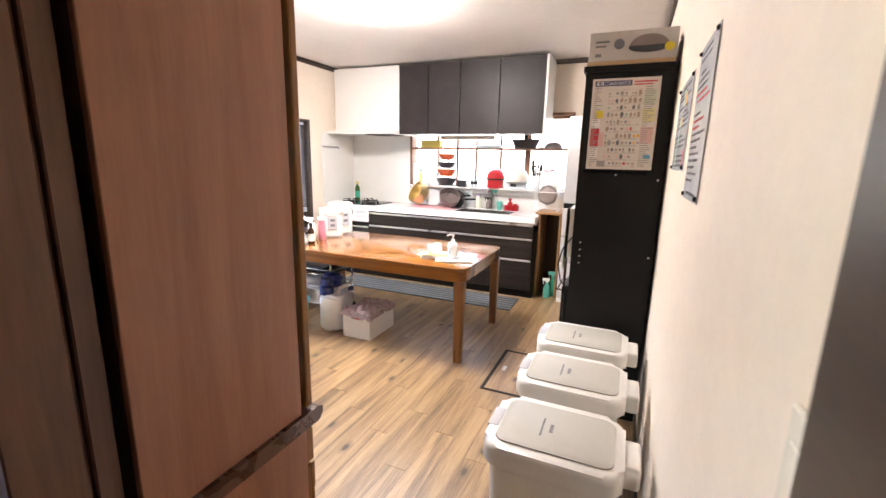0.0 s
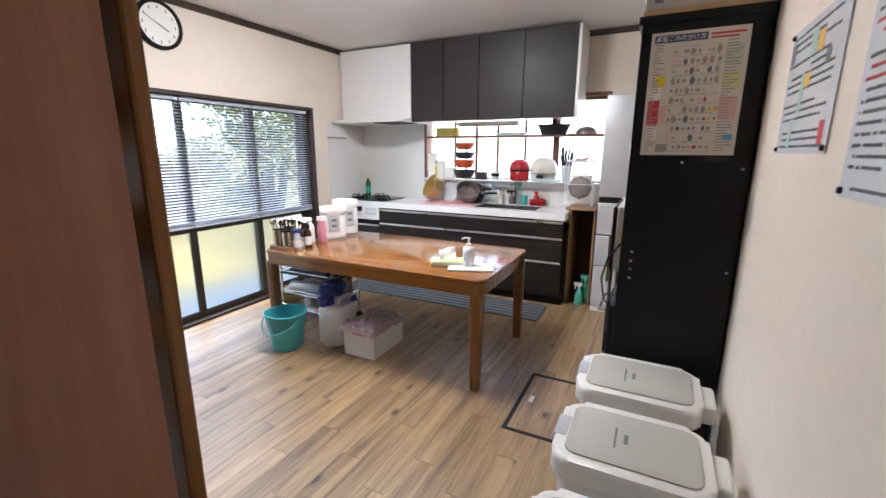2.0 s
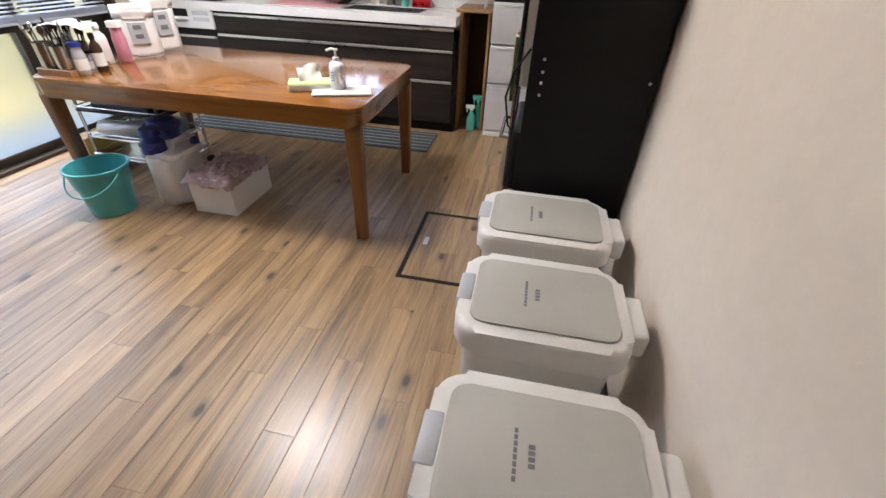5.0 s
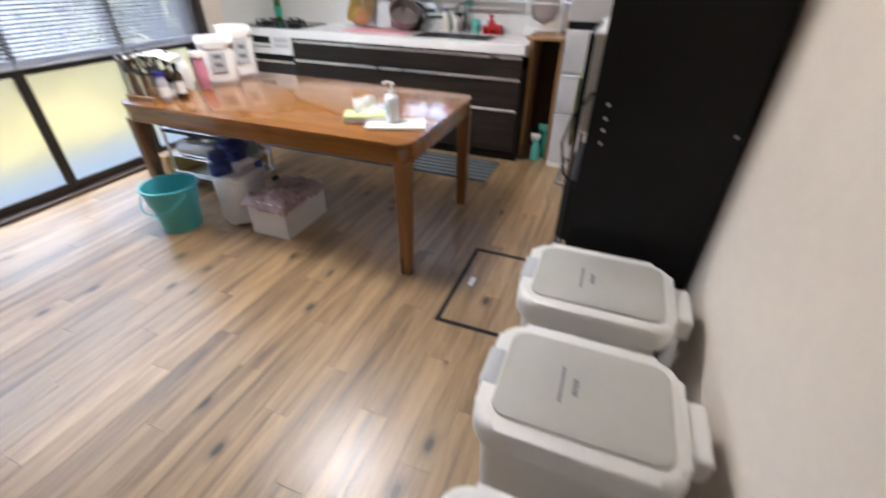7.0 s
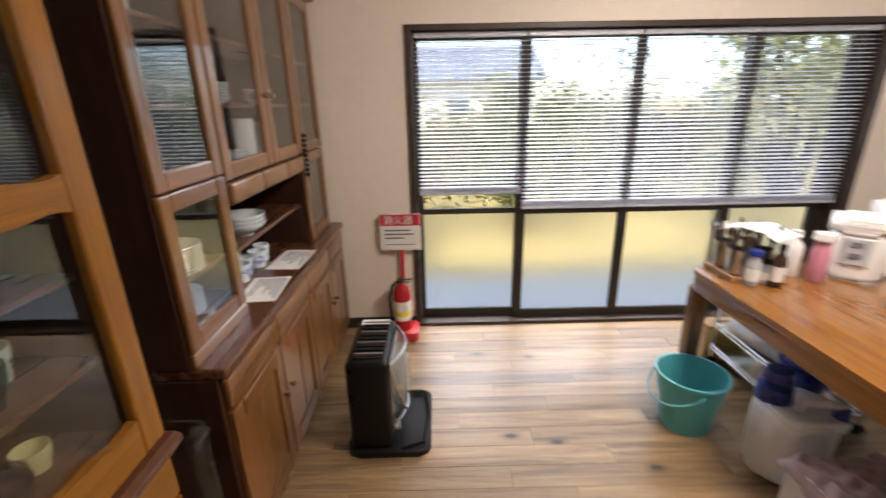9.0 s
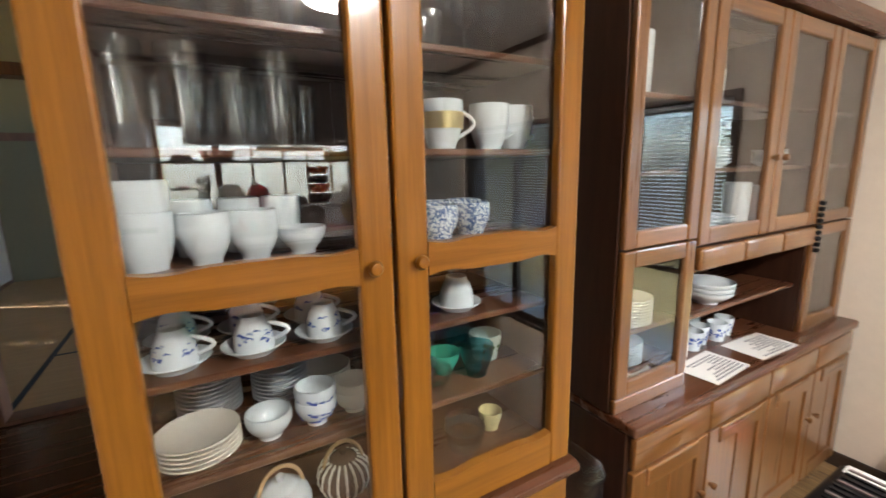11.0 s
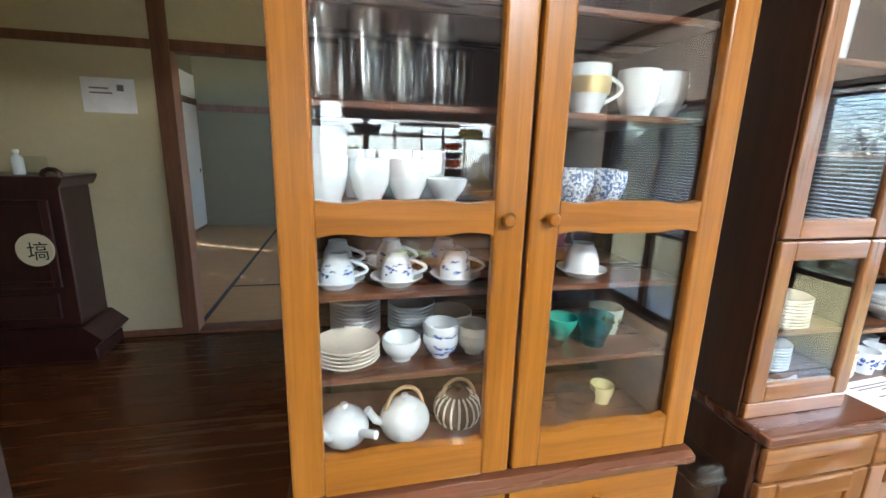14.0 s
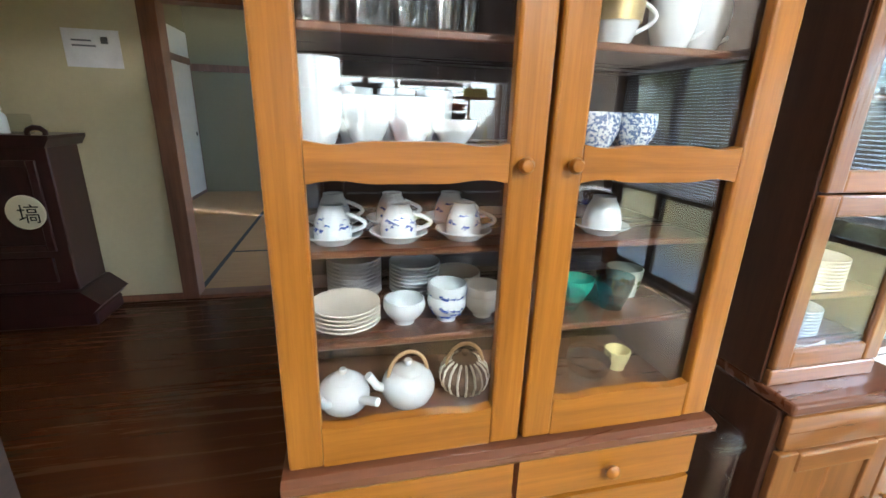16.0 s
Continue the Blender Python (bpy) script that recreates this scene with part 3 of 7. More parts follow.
# ---- small wooden shelf unit at the counter's end ----
su = thing("side_shelf_unit", (-0.745, 4.56, 0), "narrow wooden shelf unit between counter and fridge", "shelf")
M_SHELF = timber("pine_side", (0.22, 0.11, 0.045), (0.33, 0.18, 0.08), (0.42, 0.25, 0.12), "Z", 0.4, 12.0)
part("side_panel", boxes((-0.122, -0.10, 0.0, 0.40, 0, 0.90), bevel=0.002), M_SHELF, su)
part("side_panel", boxes((0.085, 0.105, 0.05, 0.40, 0, 0.90), bevel=0.002), M_SHELF, su)
part("top_board", boxes((-0.15, 0.115, -0.03, 0.42, 0.90, 0.922), bevel=0.003), M_SHELF, su)
part("back_board", boxes((-0.10, 0.085, 0.38, 0.40, 0, 0.90)), M_WALNUT_DEEP, su)

# ---- fridge ----
fr = thing("refrigerator", (-0.615, 4.475, 0), "silver four-door refrigerator with a bar handle", "refrigerator")
part("body", boxes((0.0, 0.62, 0.045, 0.50, 0.03, 1.87), bevel=0.008, seg=2), M_SILVER, fr)
for z0, z1 in ((0.05, 0.42), (0.43, 0.70), (0.71, 0.985), (1.035, 1.87)):
    d = part("door", boxes((0.0, 0.62, 0.0, 0.042, z0, z1), bevel=0.010, seg=3), M_SILVER, fr, "silver door panel", 40)
    part("handle", boxes((0.03, 0.55, -0.004, 0.002, z1 - 0.03, z1 - 0.022)) if z1 < 1.5 else tube(bmesh.new(), [(0.235, 0.0, 1.52), (0.235, -0.035, 1.53), (0.235, -0.04, 1.68), (0.235, -0.035, 1.83), (0.235, 0.0, 1.84)], 0.009, 8), M_ALU, d)
# Black strip stands in for the dark gap between the doors.
part("gap_strip", boxes((0.004, 0.616, 0.012, 0.045, 0.985, 1.035)), M_BLACK, fr, "black strip filling the gap under the upper door")
part("foot_cover", boxes((0.0, 0.62, 0.01, 0.05, 0.0, 0.045), bevel=0.004), M_WHITE, fr)

# ---- tall black rack ----
RX0, RX1, RY0, RY1, RZ = -0.285, 0.128, 2.515, 3.30, 1.88
rk = thing("tall_rack", (RX0, RY0, 0), "tall black kitchen rack, its flat back studded with screws", "rack")
rw, rd = RX1 - RX0, RY1 - RY0
part("end_panel", boxes((0, rw, 0.0, 0.022, 0, RZ), bevel=0.002), M_BLACK, rk)
part("end_panel", boxes((0, rw, rd - 0.022, rd, 0, RZ), bevel=0.002), M_BLACK, rk)
part("back_panel", boxes((rw - 0.015, rw, 0.022, rd - 0.022, 0.02, RZ)), M_BLACK, rk)
part("top_panel", boxes((-0.012, rw + 0.006, -0.012, rd, RZ, RZ + 0.03), bevel=0.002), M_BLACK, rk)
for z in (0.08, 0.45, 0.86, 1.32):
    part("shelf", boxes((0.01, rw - 0.015, 0.022, rd - 0.022, z, z + 0.022), bevel=0.002), M_BLACK, rk)
for x, z in [(0.02, 0.22), (0.2, 0.22), (0.37, 0.22), (0.39, 0.95), (0.39, 1.35), (0.19, 1.372), (0.045, 1.0), (0.045, 0.96), (0.045, 0.925), (0.045, 0.885)]:
    part("screw", turned([(0, 0.003), (0.0045, 0.002), (0.0055, 0.0)], 10, pose(x, 0.0, z, 90)), M_ALU, rk)

# ---- dining table ----
TX0, TX1, TY0, TY1, TZ = -2.735, -0.99, 2.72, 3.67, 0.70
tb = thing("dining_table", ((TX0 + TX1) / 2, (TY0 + TY1) / 2, 0), "varnished honey-brown wooden dining table with rounded corners", "table")
a, b = (TX1 - TX0) / 2, (TY1 - TY0) / 2
part("tabletop", slab(rounded(-a, a, -b, b, 0.085, 8), TZ - 0.028, TZ, 0.007, 3), M_TABLE, tb, "glossy worn tabletop", 40)
part("apron", slab(rounded(-a + 0.006, a - 0.006, -b + 0.006, b - 0.006, 0.08, 8), TZ - 0.095, TZ - 0.029, 0.003), M_TABLE, tb, "", 40)
for sx_ in (-1, 1):
    for sy_ in (-1, 1):
        bm = bmesh.new()
        o = [(u * 0.033, v * 0.033) for u, v in rounded(-1, 1, -1, 1, 0.45, 4)]
        lo = [bm.verts.new((u * 0.86, v * 0.86, 0)) for u, v in o]
        hi = [bm.verts.new((u * 1.15, v * 1.15, TZ - 0.09)) for u, v in o]
        for k in range(len(o)):
            bm.faces.new((lo[k], lo[(k + 1) % len(o)], hi[(k + 1) % len(o)], hi[k]))
        bm.faces.new(lo[::-1])
        bm.faces.new(hi)
        lg = part("leg", bm, M_LEG, tb, "", 40)
        lg.location = (sx_ * (a - 0.05), sy_ * (b - 0.05), 0)

# ---- glazed china cupboard (open shelves behind two glass doors) ----
def wavy(x0, x1, z0, z1, top, bottom, dip=0.006):
    """A rail with scalloped hand-carved ends on its upper or lower edge."""
    L = x1 - x0
    def edge(z, sign, on):
        pts = []
        for k in range(17):
            u = k / 16
            d = dip * math.sin(math.pi * min(1, u / 0.28)) if u < 0.28 else (dip * math.sin(math.pi * (1 - u) / 0.28) if u > 0.72 else 0)
            pts.append((x0 + L * u, z + (sign * d if on else 0)))
        return pts
    return edge(z0, 1, bottom) + edge(z1, -1, top)[::-1]


def knob(parent, x, y, z, material, r=0.014):
    k = part("knob", turned([(0, 0.026), (r * 0.7, 0.024), (r, 0.016), (r * 0.8, 0.009), (r * 0.45, 0.005), (r * 0.6, 0)], 18, pose(x, y, z, -90)), material, parent, "turned wooden knob", 50)
    return k


C1X0, C1X1, C1Y, C1TOP = -1.662, -0.767, 0.94, 1.98
c1 = thing("china_cupboard", ((C1X0 + C1X1) / 2, 0.70, 0), "honey-brown glazed china cupboard full of crockery", "cupboard")
h = (C1X1 - C1X0) / 2
yb, yf = 0.489 - 0.70, 0.915 - 0.70
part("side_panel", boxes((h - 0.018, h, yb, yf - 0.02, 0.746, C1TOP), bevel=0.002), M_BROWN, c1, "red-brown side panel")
# Gap side and back far darker than the hall side: shade in the colour.
part("side_panel", boxes((-h, -h + 0.018, yb, yf - 0.02, 0.746, C1TOP), bevel=0.002), M_WALNUT_DEEP, c1)
part("back_panel", boxes((-h + 0.018, h - 0.018, yb, yb + 0.008, 0.746, C1TOP)), M_WALNUT_DEEP, c1)
part("top_panel", boxes((-h - 0.01, h + 0.01, yb, yf + 0.02, C1TOP, C1TOP + 0.03), bevel=0.005), M_BROWN, c1)
# Inner floor and shelves in the darker brown: the cupboard's shade is in the colour.
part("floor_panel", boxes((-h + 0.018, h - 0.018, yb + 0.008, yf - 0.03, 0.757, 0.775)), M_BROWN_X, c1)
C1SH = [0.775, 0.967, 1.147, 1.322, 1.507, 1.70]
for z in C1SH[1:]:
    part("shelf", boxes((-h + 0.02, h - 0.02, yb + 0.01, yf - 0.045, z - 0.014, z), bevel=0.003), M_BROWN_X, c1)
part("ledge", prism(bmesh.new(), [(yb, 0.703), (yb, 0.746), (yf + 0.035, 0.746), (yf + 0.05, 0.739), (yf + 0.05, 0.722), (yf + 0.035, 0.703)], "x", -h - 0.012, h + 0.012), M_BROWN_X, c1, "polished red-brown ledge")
part("base_body", boxes((-h, h, yb, yf - 0.005, 0.05, 0.702), bevel=0.002), M_BROWN, c1)
part("plinth", boxes((-h + 0.02, h - 0.02, yb, yf - 0.04, 0, 0.05)), M_WALNUT_DEEP, c1)
dy0, dy1 = yf - 0.001, C1Y - 0.70
for x0, x1, side in ((0.0 + 0.004, h - 0.001, 1), (-h + 0.001, -0.004, -1)):
    d = part("door", boxes((x0, x0 + 0.062, dy0, dy1, 0.753, C1TOP - 0.01), bevel=0.006, seg=2), M_HONEY, c1, "honey wood glazed door")
    part("stile", boxes((x1 - 0.062, x1, dy0, dy1, 0.753, C1TOP - 0.01), bevel=0.006, seg=2), M_HONEY, d)
    part("rail", prism(bmesh.new(), wavy(x0 + 0.062, x1 - 0.062, 0.753, 0.838, True, False), "y", dy0 + 0.002, dy1 - 0.002), M_HONEY_X, d, "scalloped rail")
    part("rail", prism(bmesh.new(), wavy(x0 + 0.062, x1 - 0.062, 1.274, 1.338, True, True), "y", dy0 + 0.002, dy1 - 0.002), M_HONEY_X, d, "scalloped rail")
    part("rail", prism(bmesh.new(), wavy(x0 + 0.062, x1 - 0.062, 1.83, C1TOP - 0.01, False, True), "y", dy0 + 0.002, dy1 - 0.002), M_HONEY_X, d, "scalloped rail")
    for z0, z1 in ((0.825, 1.285), (1.325, 1.845)):
        g = part("pane", boxes((x0 + 0.057, x1 - 0.057, dy0 + 0.004, dy0 + 0.007, z0, z1)), M_CGLASS, d)
        g.visible_shadow = False
    knob(d, x0 + 0.04 if side > 0 else x1 - 0.04, dy1, 1.305, M_HONEY)
for x0, x1 in ((0.006, h - 0.004), (-h + 0.004, -0.006)):
    dr = part("drawer", prism(bmesh.new(), wavy(x0, x1, 0.585, 0.695, False, False), "y", yf - 0.004, yf + 0.022), M_HONEY_X, c1, "honey wood drawer front")
    knob(dr, (x0 + x1) / 2, yf + 0.022, 0.637, M_HONEY, 0.018)
    lower = part("door", boxes((x0, x1, yf - 0.004, yf + 0.012, 0.07, 0.57), bevel=0.003), M_HONEY, c1, "lower honey wood door")
    part("rail", prism(bmesh.new(), wavy(x0, x1, 0.49, 0.575, True, True), "y", yf + 0.012, yf + 0.024), M_HONEY_X, lower)
    part("stile", boxes((x0, x0 + 0.06, yf + 0.012, yf + 0.024, 0.07, 0.49), bevel=0.003), M_HONEY, lower)
    part("stile", boxes((x1 - 0.06, x1, yf + 0.012, yf + 0.024, 0.07, 0.49), bevel=0.003), M_HONEY, lower)

# ---- wide dresser along the same wall ----
D0, D1 = -3.435, -1.89
dr_ = thing("glazed_dresser", ((D0 + D1) / 2, 0.70, 0), "wide dark-brown dresser with glazed doors above drawers", "dresser")
h = (D1 - D0) / 2
yb, yf, yl = 0.489 - 0.70, 0.89 - 0.70, 0.955 - 0.70
DTOP = 1.96
def dx(x):
    return x - (D0 + D1) / 2
# Dresser carcass: brown wood whose colour also holds the shade on it.
part("base_body", boxes((-h, h, yb, yl - 0.02, 0.06, 0.722), bevel=0.003), M_WALNUT_DEEP, dr_, "walnut-brown base, with shade deepening its colour")
part("plinth", boxes((-h + 0.02, h - 0.02, yb, yl - 0.05, 0, 0.06)), M_WALNUT_DEEP, dr_)
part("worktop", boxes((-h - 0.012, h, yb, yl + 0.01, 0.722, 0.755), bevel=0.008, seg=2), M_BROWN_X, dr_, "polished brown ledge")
part("side_panel", boxes((h - 0.02, h, yb, yf - 0.02, 0.755, DTOP), bevel=0.002), M_WALNUT_DEEP, dr_, "walnut-brown side, with shade deepening its colour")
part("side_panel", boxes((-h, -h + 0.02, yb, yf - 0.02, 0.755, DTOP), bevel=0.002), M_WALNUT_DEEP, dr_)
part("back_panel", boxes((-h + 0.02, h - 0.02, yb, yb + 0.01, 0.755, DTOP)), M_WALNUT_DEEP, dr_)
part("cornice", prism(bmesh.new(), [(yb, DTOP), (yb, DTOP + 0.05), (yf + 0.05, DTOP + 0.05), (yf + 0.045, DTOP + 0.03), (yf + 0.02, DTOP)], "x", -h - 0.03, h + 0.03), M_BROWN_X, dr_, "moulded cornice")
for x in (dx(-2.24), dx(-3.055)):
    part("divider", boxes((x - 0.01, x + 0.01, yb + 0.01, yf - 0.02, 0.755, DTOP)), M_WALNUT_DEEP, dr_)
for z, a_, b_ in ((1.235, -h + 0.02, h - 0.02), (0.965, dx(-3.045), dx(-2.25)), (1.45, -h + 0.02, h - 0.02), (1.66, -h + 0.02, h - 0.02), (0.98, dx(-2.23), h - 0.02), (0.85, dx(-2.23), h - 0.02)):
    part("shelf", boxes((a_, b_, yb + 0.01, yf - 0.04, z - 0.015, z), bevel=0.003), M_BROWN_X, dr_)


def framed(name, x0, x1, z0, z1, parent, y0, y1, w=0.05, label=""):
    f = part(name, boxes((x0, x0 + w, y0, y1, z0, z1), bevel=0.006, seg=2), M_CHEST, parent, label)
    part("stile", boxes((x1 - w, x1, y0, y1, z0, z1), bevel=0.006, seg=2), M_CHEST, f)
    part("rail", boxes((x0 + w, x1 - w, y0, y1 - 0.002, z0, z0 + w), bevel=0.006, seg=2), M_CHEST_X, f)
    part("rail", boxes((x0 + w, x1 - w, y0, y1 - 0.002, z1 - w, z1), bevel=0.006, seg=2), M_CHEST_X, f)
    g = part("pane", boxes((x0 + w - 0.005, x1 - w + 0.005, y0 + 0.006, y0 + 0.009, z0 + w - 0.005, z1 - w + 0.005)), M_CGLASS, f)
    g.visible_shadow = False
    return f


framed("door", dx(-2.235), dx(-1.895), 1.24, 1.95, dr_, yf - 0.02, yf, 0.05, "glazed upper door")
framed("door", dx(-2.235), dx(-1.895), 0.80, 1.236, dr_, yf - 0.02, yf, 0.05, "glazed lower door")
framed("door", dx(-3.05), dx(-2.672), 1.215, 1.95, dr_, yf - 0.02, yf, 0.055, "glazed middle door")
framed("door", dx(-2.668), dx(-2.245), 1.215, 1.95, dr_, yf - 0.02, yf, 0.055, "glazed middle door")
framed("door", dx(-3.435), dx(-3.06), 1.215, 1.95, dr_, yf - 0.02, yf, 0.05, "glazed upper door")
framed("door", dx(-3.435), dx(-3.06), 0.76, 1.21, dr_, yf - 0.02, yf, 0.05, "glazed lower door")
part("base_rail", boxes((dx(-2.235), dx(-1.895), yf - 0.02, yf - 0.002, 0.755, 0.798), bevel=0.003), M_CHEST_X, dr_)
part("base_rail", boxes((dx(-3.435), dx(-3.06), yf - 0.02, yf - 0.002, 0.755, 0.758), bevel=0.003), M_CHEST_X, dr_)
for x in (-2.70, -2.64):
    knob(dr_, dx(x), yf, 1.48, M_CHEST, 0.013)
for k in range(3):
    x0 = dx(-3.05) + 0.2683 * k
    part("small_drawer", boxes((x0 + 0.003, x0 + 0.265, yf - 0.02, yf + 0.012, 1.135, 1.208), bevel=0.012, seg=3), M_CHEST_X, dr_, "", 40)
part("drawer_box", boxes((dx(-3.05), dx(-2.245), yb + 0.01, yf - 0.02, 1.125, 1.21)), M_WALNUT_DEEP, dr_)
edges = [D1 - 0.01, -2.285, -2.68, -3.07, D0 + 0.01]
for k in range(4):
    x1, x0 = dx(edges[k]), dx(edges[k + 1])
    d = part("drawer", boxes((x0 + 0.004, x1 - 0.004, yl - 0.02, yl + 0.004, 0.612, 0.712), bevel=0.008, seg=2), M_CHEST_X, dr_, "worn brown drawer front", 40)
    d = part("door", boxes((x0 + 0.004, x0 + 0.064, yl - 0.02, yl + 0.002, 0.08, 0.602), bevel=0.004, seg=2), M_CHEST, dr_, "panelled lower door")
    part("stile", boxes((x1 - 0.064, x1 - 0.004, yl - 0.02, yl + 0.002, 0.08, 0.602), bevel=0.004, seg=2), M_CHEST, d)
    part("rail", boxes((x0 + 0.064, x1 - 0.064, yl - 0.02, yl + 0.008, 0.542, 0.602), bevel=0.007, seg=2), M_CHEST_X, d)
    part("rail", boxes((x0 + 0.064, x1 - 0.064, yl - 0.02, yl + 0.002, 0.08, 0.15), bevel=0.004, seg=2), M_CHEST_X, d)
    mid = (x0 + x1) / 2
    for p0, p1 in ((x0 + 0.064, mid - 0.002), (mid + 0.002, x1 - 0.064)):
        part("panel", boxes((p0, p1, yl - 0.02, yl - 0.006, 0.15, 0.542), bevel=0.004), M_CHEST, d)
    knob(d, x1 - 0.034 if k % 2 else x0 + 0.034, yl + 0.002, 0.40, M_CHEST, 0.012)

# ---- rubbish bins ----
def bin_at(y, label, words=True):
    t = thing("rubbish_bin", (-0.165, y, 0), label, "bin", "bins along the wall")
    body = bmesh.new()
    o = rounded(-0.195, 0.195, -0.148, 0.148, 0.05, 5)
    rings = []
    for s, z in ((0.88, 0.0), (0.9, 0.01), (0.98, 0.47), (1.0, 0.485)):
        rings.append([body.verts.new((u * s, v * s, z)) for u, v in o])
    for p, q in zip(rings, rings[1:]):
        for k in range(len(o)):
            body.faces.new((p[k], p[(k + 1) % len(o)], q[(k + 1) % len(o)], q[k]))
    body.faces.new(rings[0][::-1])
    body.faces.new(rings[-1])
    part("body", body, M_BINW, t, "", 50)
    part("rim", slab(rounded(-0.21, 0.215, -0.165, 0.165, 0.06, 6), 0.475, 0.556, 0.024, 4), M_BINW, t, "rounded white rim", 60)
    lid = part("lid", slab(rounded(-0.175, 0.185, -0.128, 0.128, 0.035, 5), 0.554, 0.5615, 0.003), M_BING, t, "matt grey lid panel", 40)
    part("latch", boxes((-0.218, -0.178, -0.055, 0.055, 0.515, 0.559), bevel=0.006, seg=2), M_BINL, t, "grey push latch", 40)
    part("hinge", boxes((0.205, 0.262, -0.075, 0.075, 0.47, 0.545), bevel=0.012, seg=3), M_BINW, t, "", 40)
    part("lettering", boxes(*[(-0.045 + 0.0, -0.038, -0.052 + 0.013 * k, -0.042 + 0.013 * k, 0.5612, 0.5619) for k in range(8)], *[(-0.018, -0.006, -0.024 + 0.012 * k, -0.015 + 0.012 * k, 0.5612, 0.5619) for k in range(4)]), M_INK, lid, "small unreadable printing")
    return t


bin_at(1.405, "white plastic rubbish bin with a grey lid by the doorway")
bin_at(1.845, "white plastic rubbish bin with a grey lid")
bin_at(2.265, "white plastic rubbish bin against the black rack")

# ---- ceiling lamp ----
cl = thing("ceiling_lamp", (-1.75, 2.82, ZC), "round white dome ceiling lamp, switched on", "ceiling lamp")
part("base", turned([(0.0, 0.0), (0.21, 0.0), (0.225, -0.02), (0.0, -0.02)], 40), M_WHITE, cl)
part("dome", turned([(0.225, -0.018), (0.225, -0.05), (0.195, -0.085), (0.12, -0.112), (0.05, -0.122), (0, -0.123)], 40), M_LAMP, cl, "lit white dome", 60)

# ---- floor mat, floor hatch ----
fm = thing("kitchen_mat", (-2.03, 4.19, 0), "dark striped kitchen mat in front of the counter", "mat")
part("cloth", slab(rounded(-1.05, 1.05, -0.205, 0.205, 0.012), 0.0, 0.007, 0.002), surface("mat_dark", (0.03, 0.035, 0.04), 0.9, bump=0.5), fm)
for k in range(6):
    part("stripe", boxes((-1.045, 1.045, -0.165 + 0.065 * k, -0.150 + 0.065 * k, 0.0068, 0.0085)), surface("mat_stripe", (0.20, 0.22, 0.24), 0.9, bump=0.5) if k == 0 else bpy.data.materials["mat_stripe"], fm)
HX0, HX1, HY0, HY1 = -0.775, -0.165, 2.486, 3.12
fh = thing("floor_hatch", ((HX0 + HX1) / 2, (HY0 + HY1) / 2, 0), "plank floor hatch in a dark metal frame", "floor hatch")
a, b = (HX1 - HX0) / 2, (HY1 - HY0) / 2
part("frame", boxes((-a, -a + 0.022, -b, b, -0.004, 0.003), (a - 0.022, a, -b, b, -0.004, 0.003), (-a + 0.022, a - 0.022, -b, -b + 0.022, -0.004, 0.003), (-a + 0.022, a - 0.022, b - 0.022, b, -0.004, 0.003), bevel=0.001), M_BLACK, fh, "dark metal rim")
part("pull", boxes((-a + 0.06, -a + 0.085, -0.02, 0.05, 0.0, 0.0025), bevel=0.001), M_SILVER, fh, "flush metal pull")

# ---- outdoors ----
def lawn():
    m = bpy.data.materials.new("lawn")
    nt, b_ = nodes_of(m)
    v = coords(nt)
    c = ramp(nt, tex_noise(nt, v, 0.5, 5), [(0.3, (0.36, 0.28, 0.10)), (0.5, (0.29, 0.245, 0.10)), (0.7, (0.42, 0.335, 0.13))])
    nt.links.new(c, b_.inputs["Base Color"])
    b_.inputs["Roughness"].default_value = 0.9
    add_bump(nt, b_, tex_noise(nt, v, 40, 4), 0.6, 0.03)
    return m


setting("ground", boxes((-600, 600, -600, 600, -0.5, -0.40)), lawn(), "dry yellow-green garden ground")
setting("terrace", boxes((-4.75, -3.62, -1, 7, -0.40, -0.18), (-3, 0.2, 5.2, 6.2, -0.40, -0.2)), surface("concrete", (0.29, 0.33, 0.34), 0.85, bump=0.4), "pale concrete step outside")

# ---- more materials for small things ----
M_CHINA = surface("white_china", (0.65, 0.72, 0.76), 0.12, vary=0.03)
M_CREAM = surface("cream_china", (0.76, 0.73, 0.64), 0.15, vary=0.04)
M_GREENCH = surface("green_glaze", (0.05, 0.36, 0.24), 0.12)
M_TEALCH = surface("teal_glaze", (0.03, 0.11, 0.15), 0.12)
M_TEALGLASS = pane_glass("teal_glass", (0.45, 0.70, 0.76), 1.6)
M_YELLOWCH = surface("pale_yellow_glaze", (0.62, 0.58, 0.30), 0.2)
M_BLUE = surface("blue_print", (0.05, 0.10, 0.38), 0.2)
M_CUPGLASS = pane_glass("tumbler_glass", (0.93, 0.96, 0.97), 2.0, 0.12)
M_GOLD = surface("gold_aluminium", (0.74, 0.60, 0.30), 0.34, 0.9, 0.15)
M_GREYPAN = surface("grey_metal_pan", (0.24, 0.20, 0.19), 0.35, 0.6, 0.15)
M_RED = surface("red_enamel", (0.42, 0.02, 0.025), 0.15)
M_ORANGE = surface("orange_enamel", (0.55, 0.09, 0.03), 0.25)
M_DARKPAN = surface("dark_pan", (0.03, 0.03, 0.035), 0.35)
M_PINK = surface("pink_plastic", (0.62, 0.25, 0.34), 0.35)
M_TEAL = surface("teal_plastic", (0.085, 0.44, 0.48), 0.35, vary=0.06)
M_BLUEPL = surface("dark_blue_plastic", (0.02, 0.04, 0.24), 0.3)
M_MILK = surface("milky_plastic", (0.80, 0.83, 0.87), 0.32, vary=0.05)
M_CLEARPL = pane_glass("clear_plastic", (0.90, 0.92, 0.92), 1.6, 0.05)
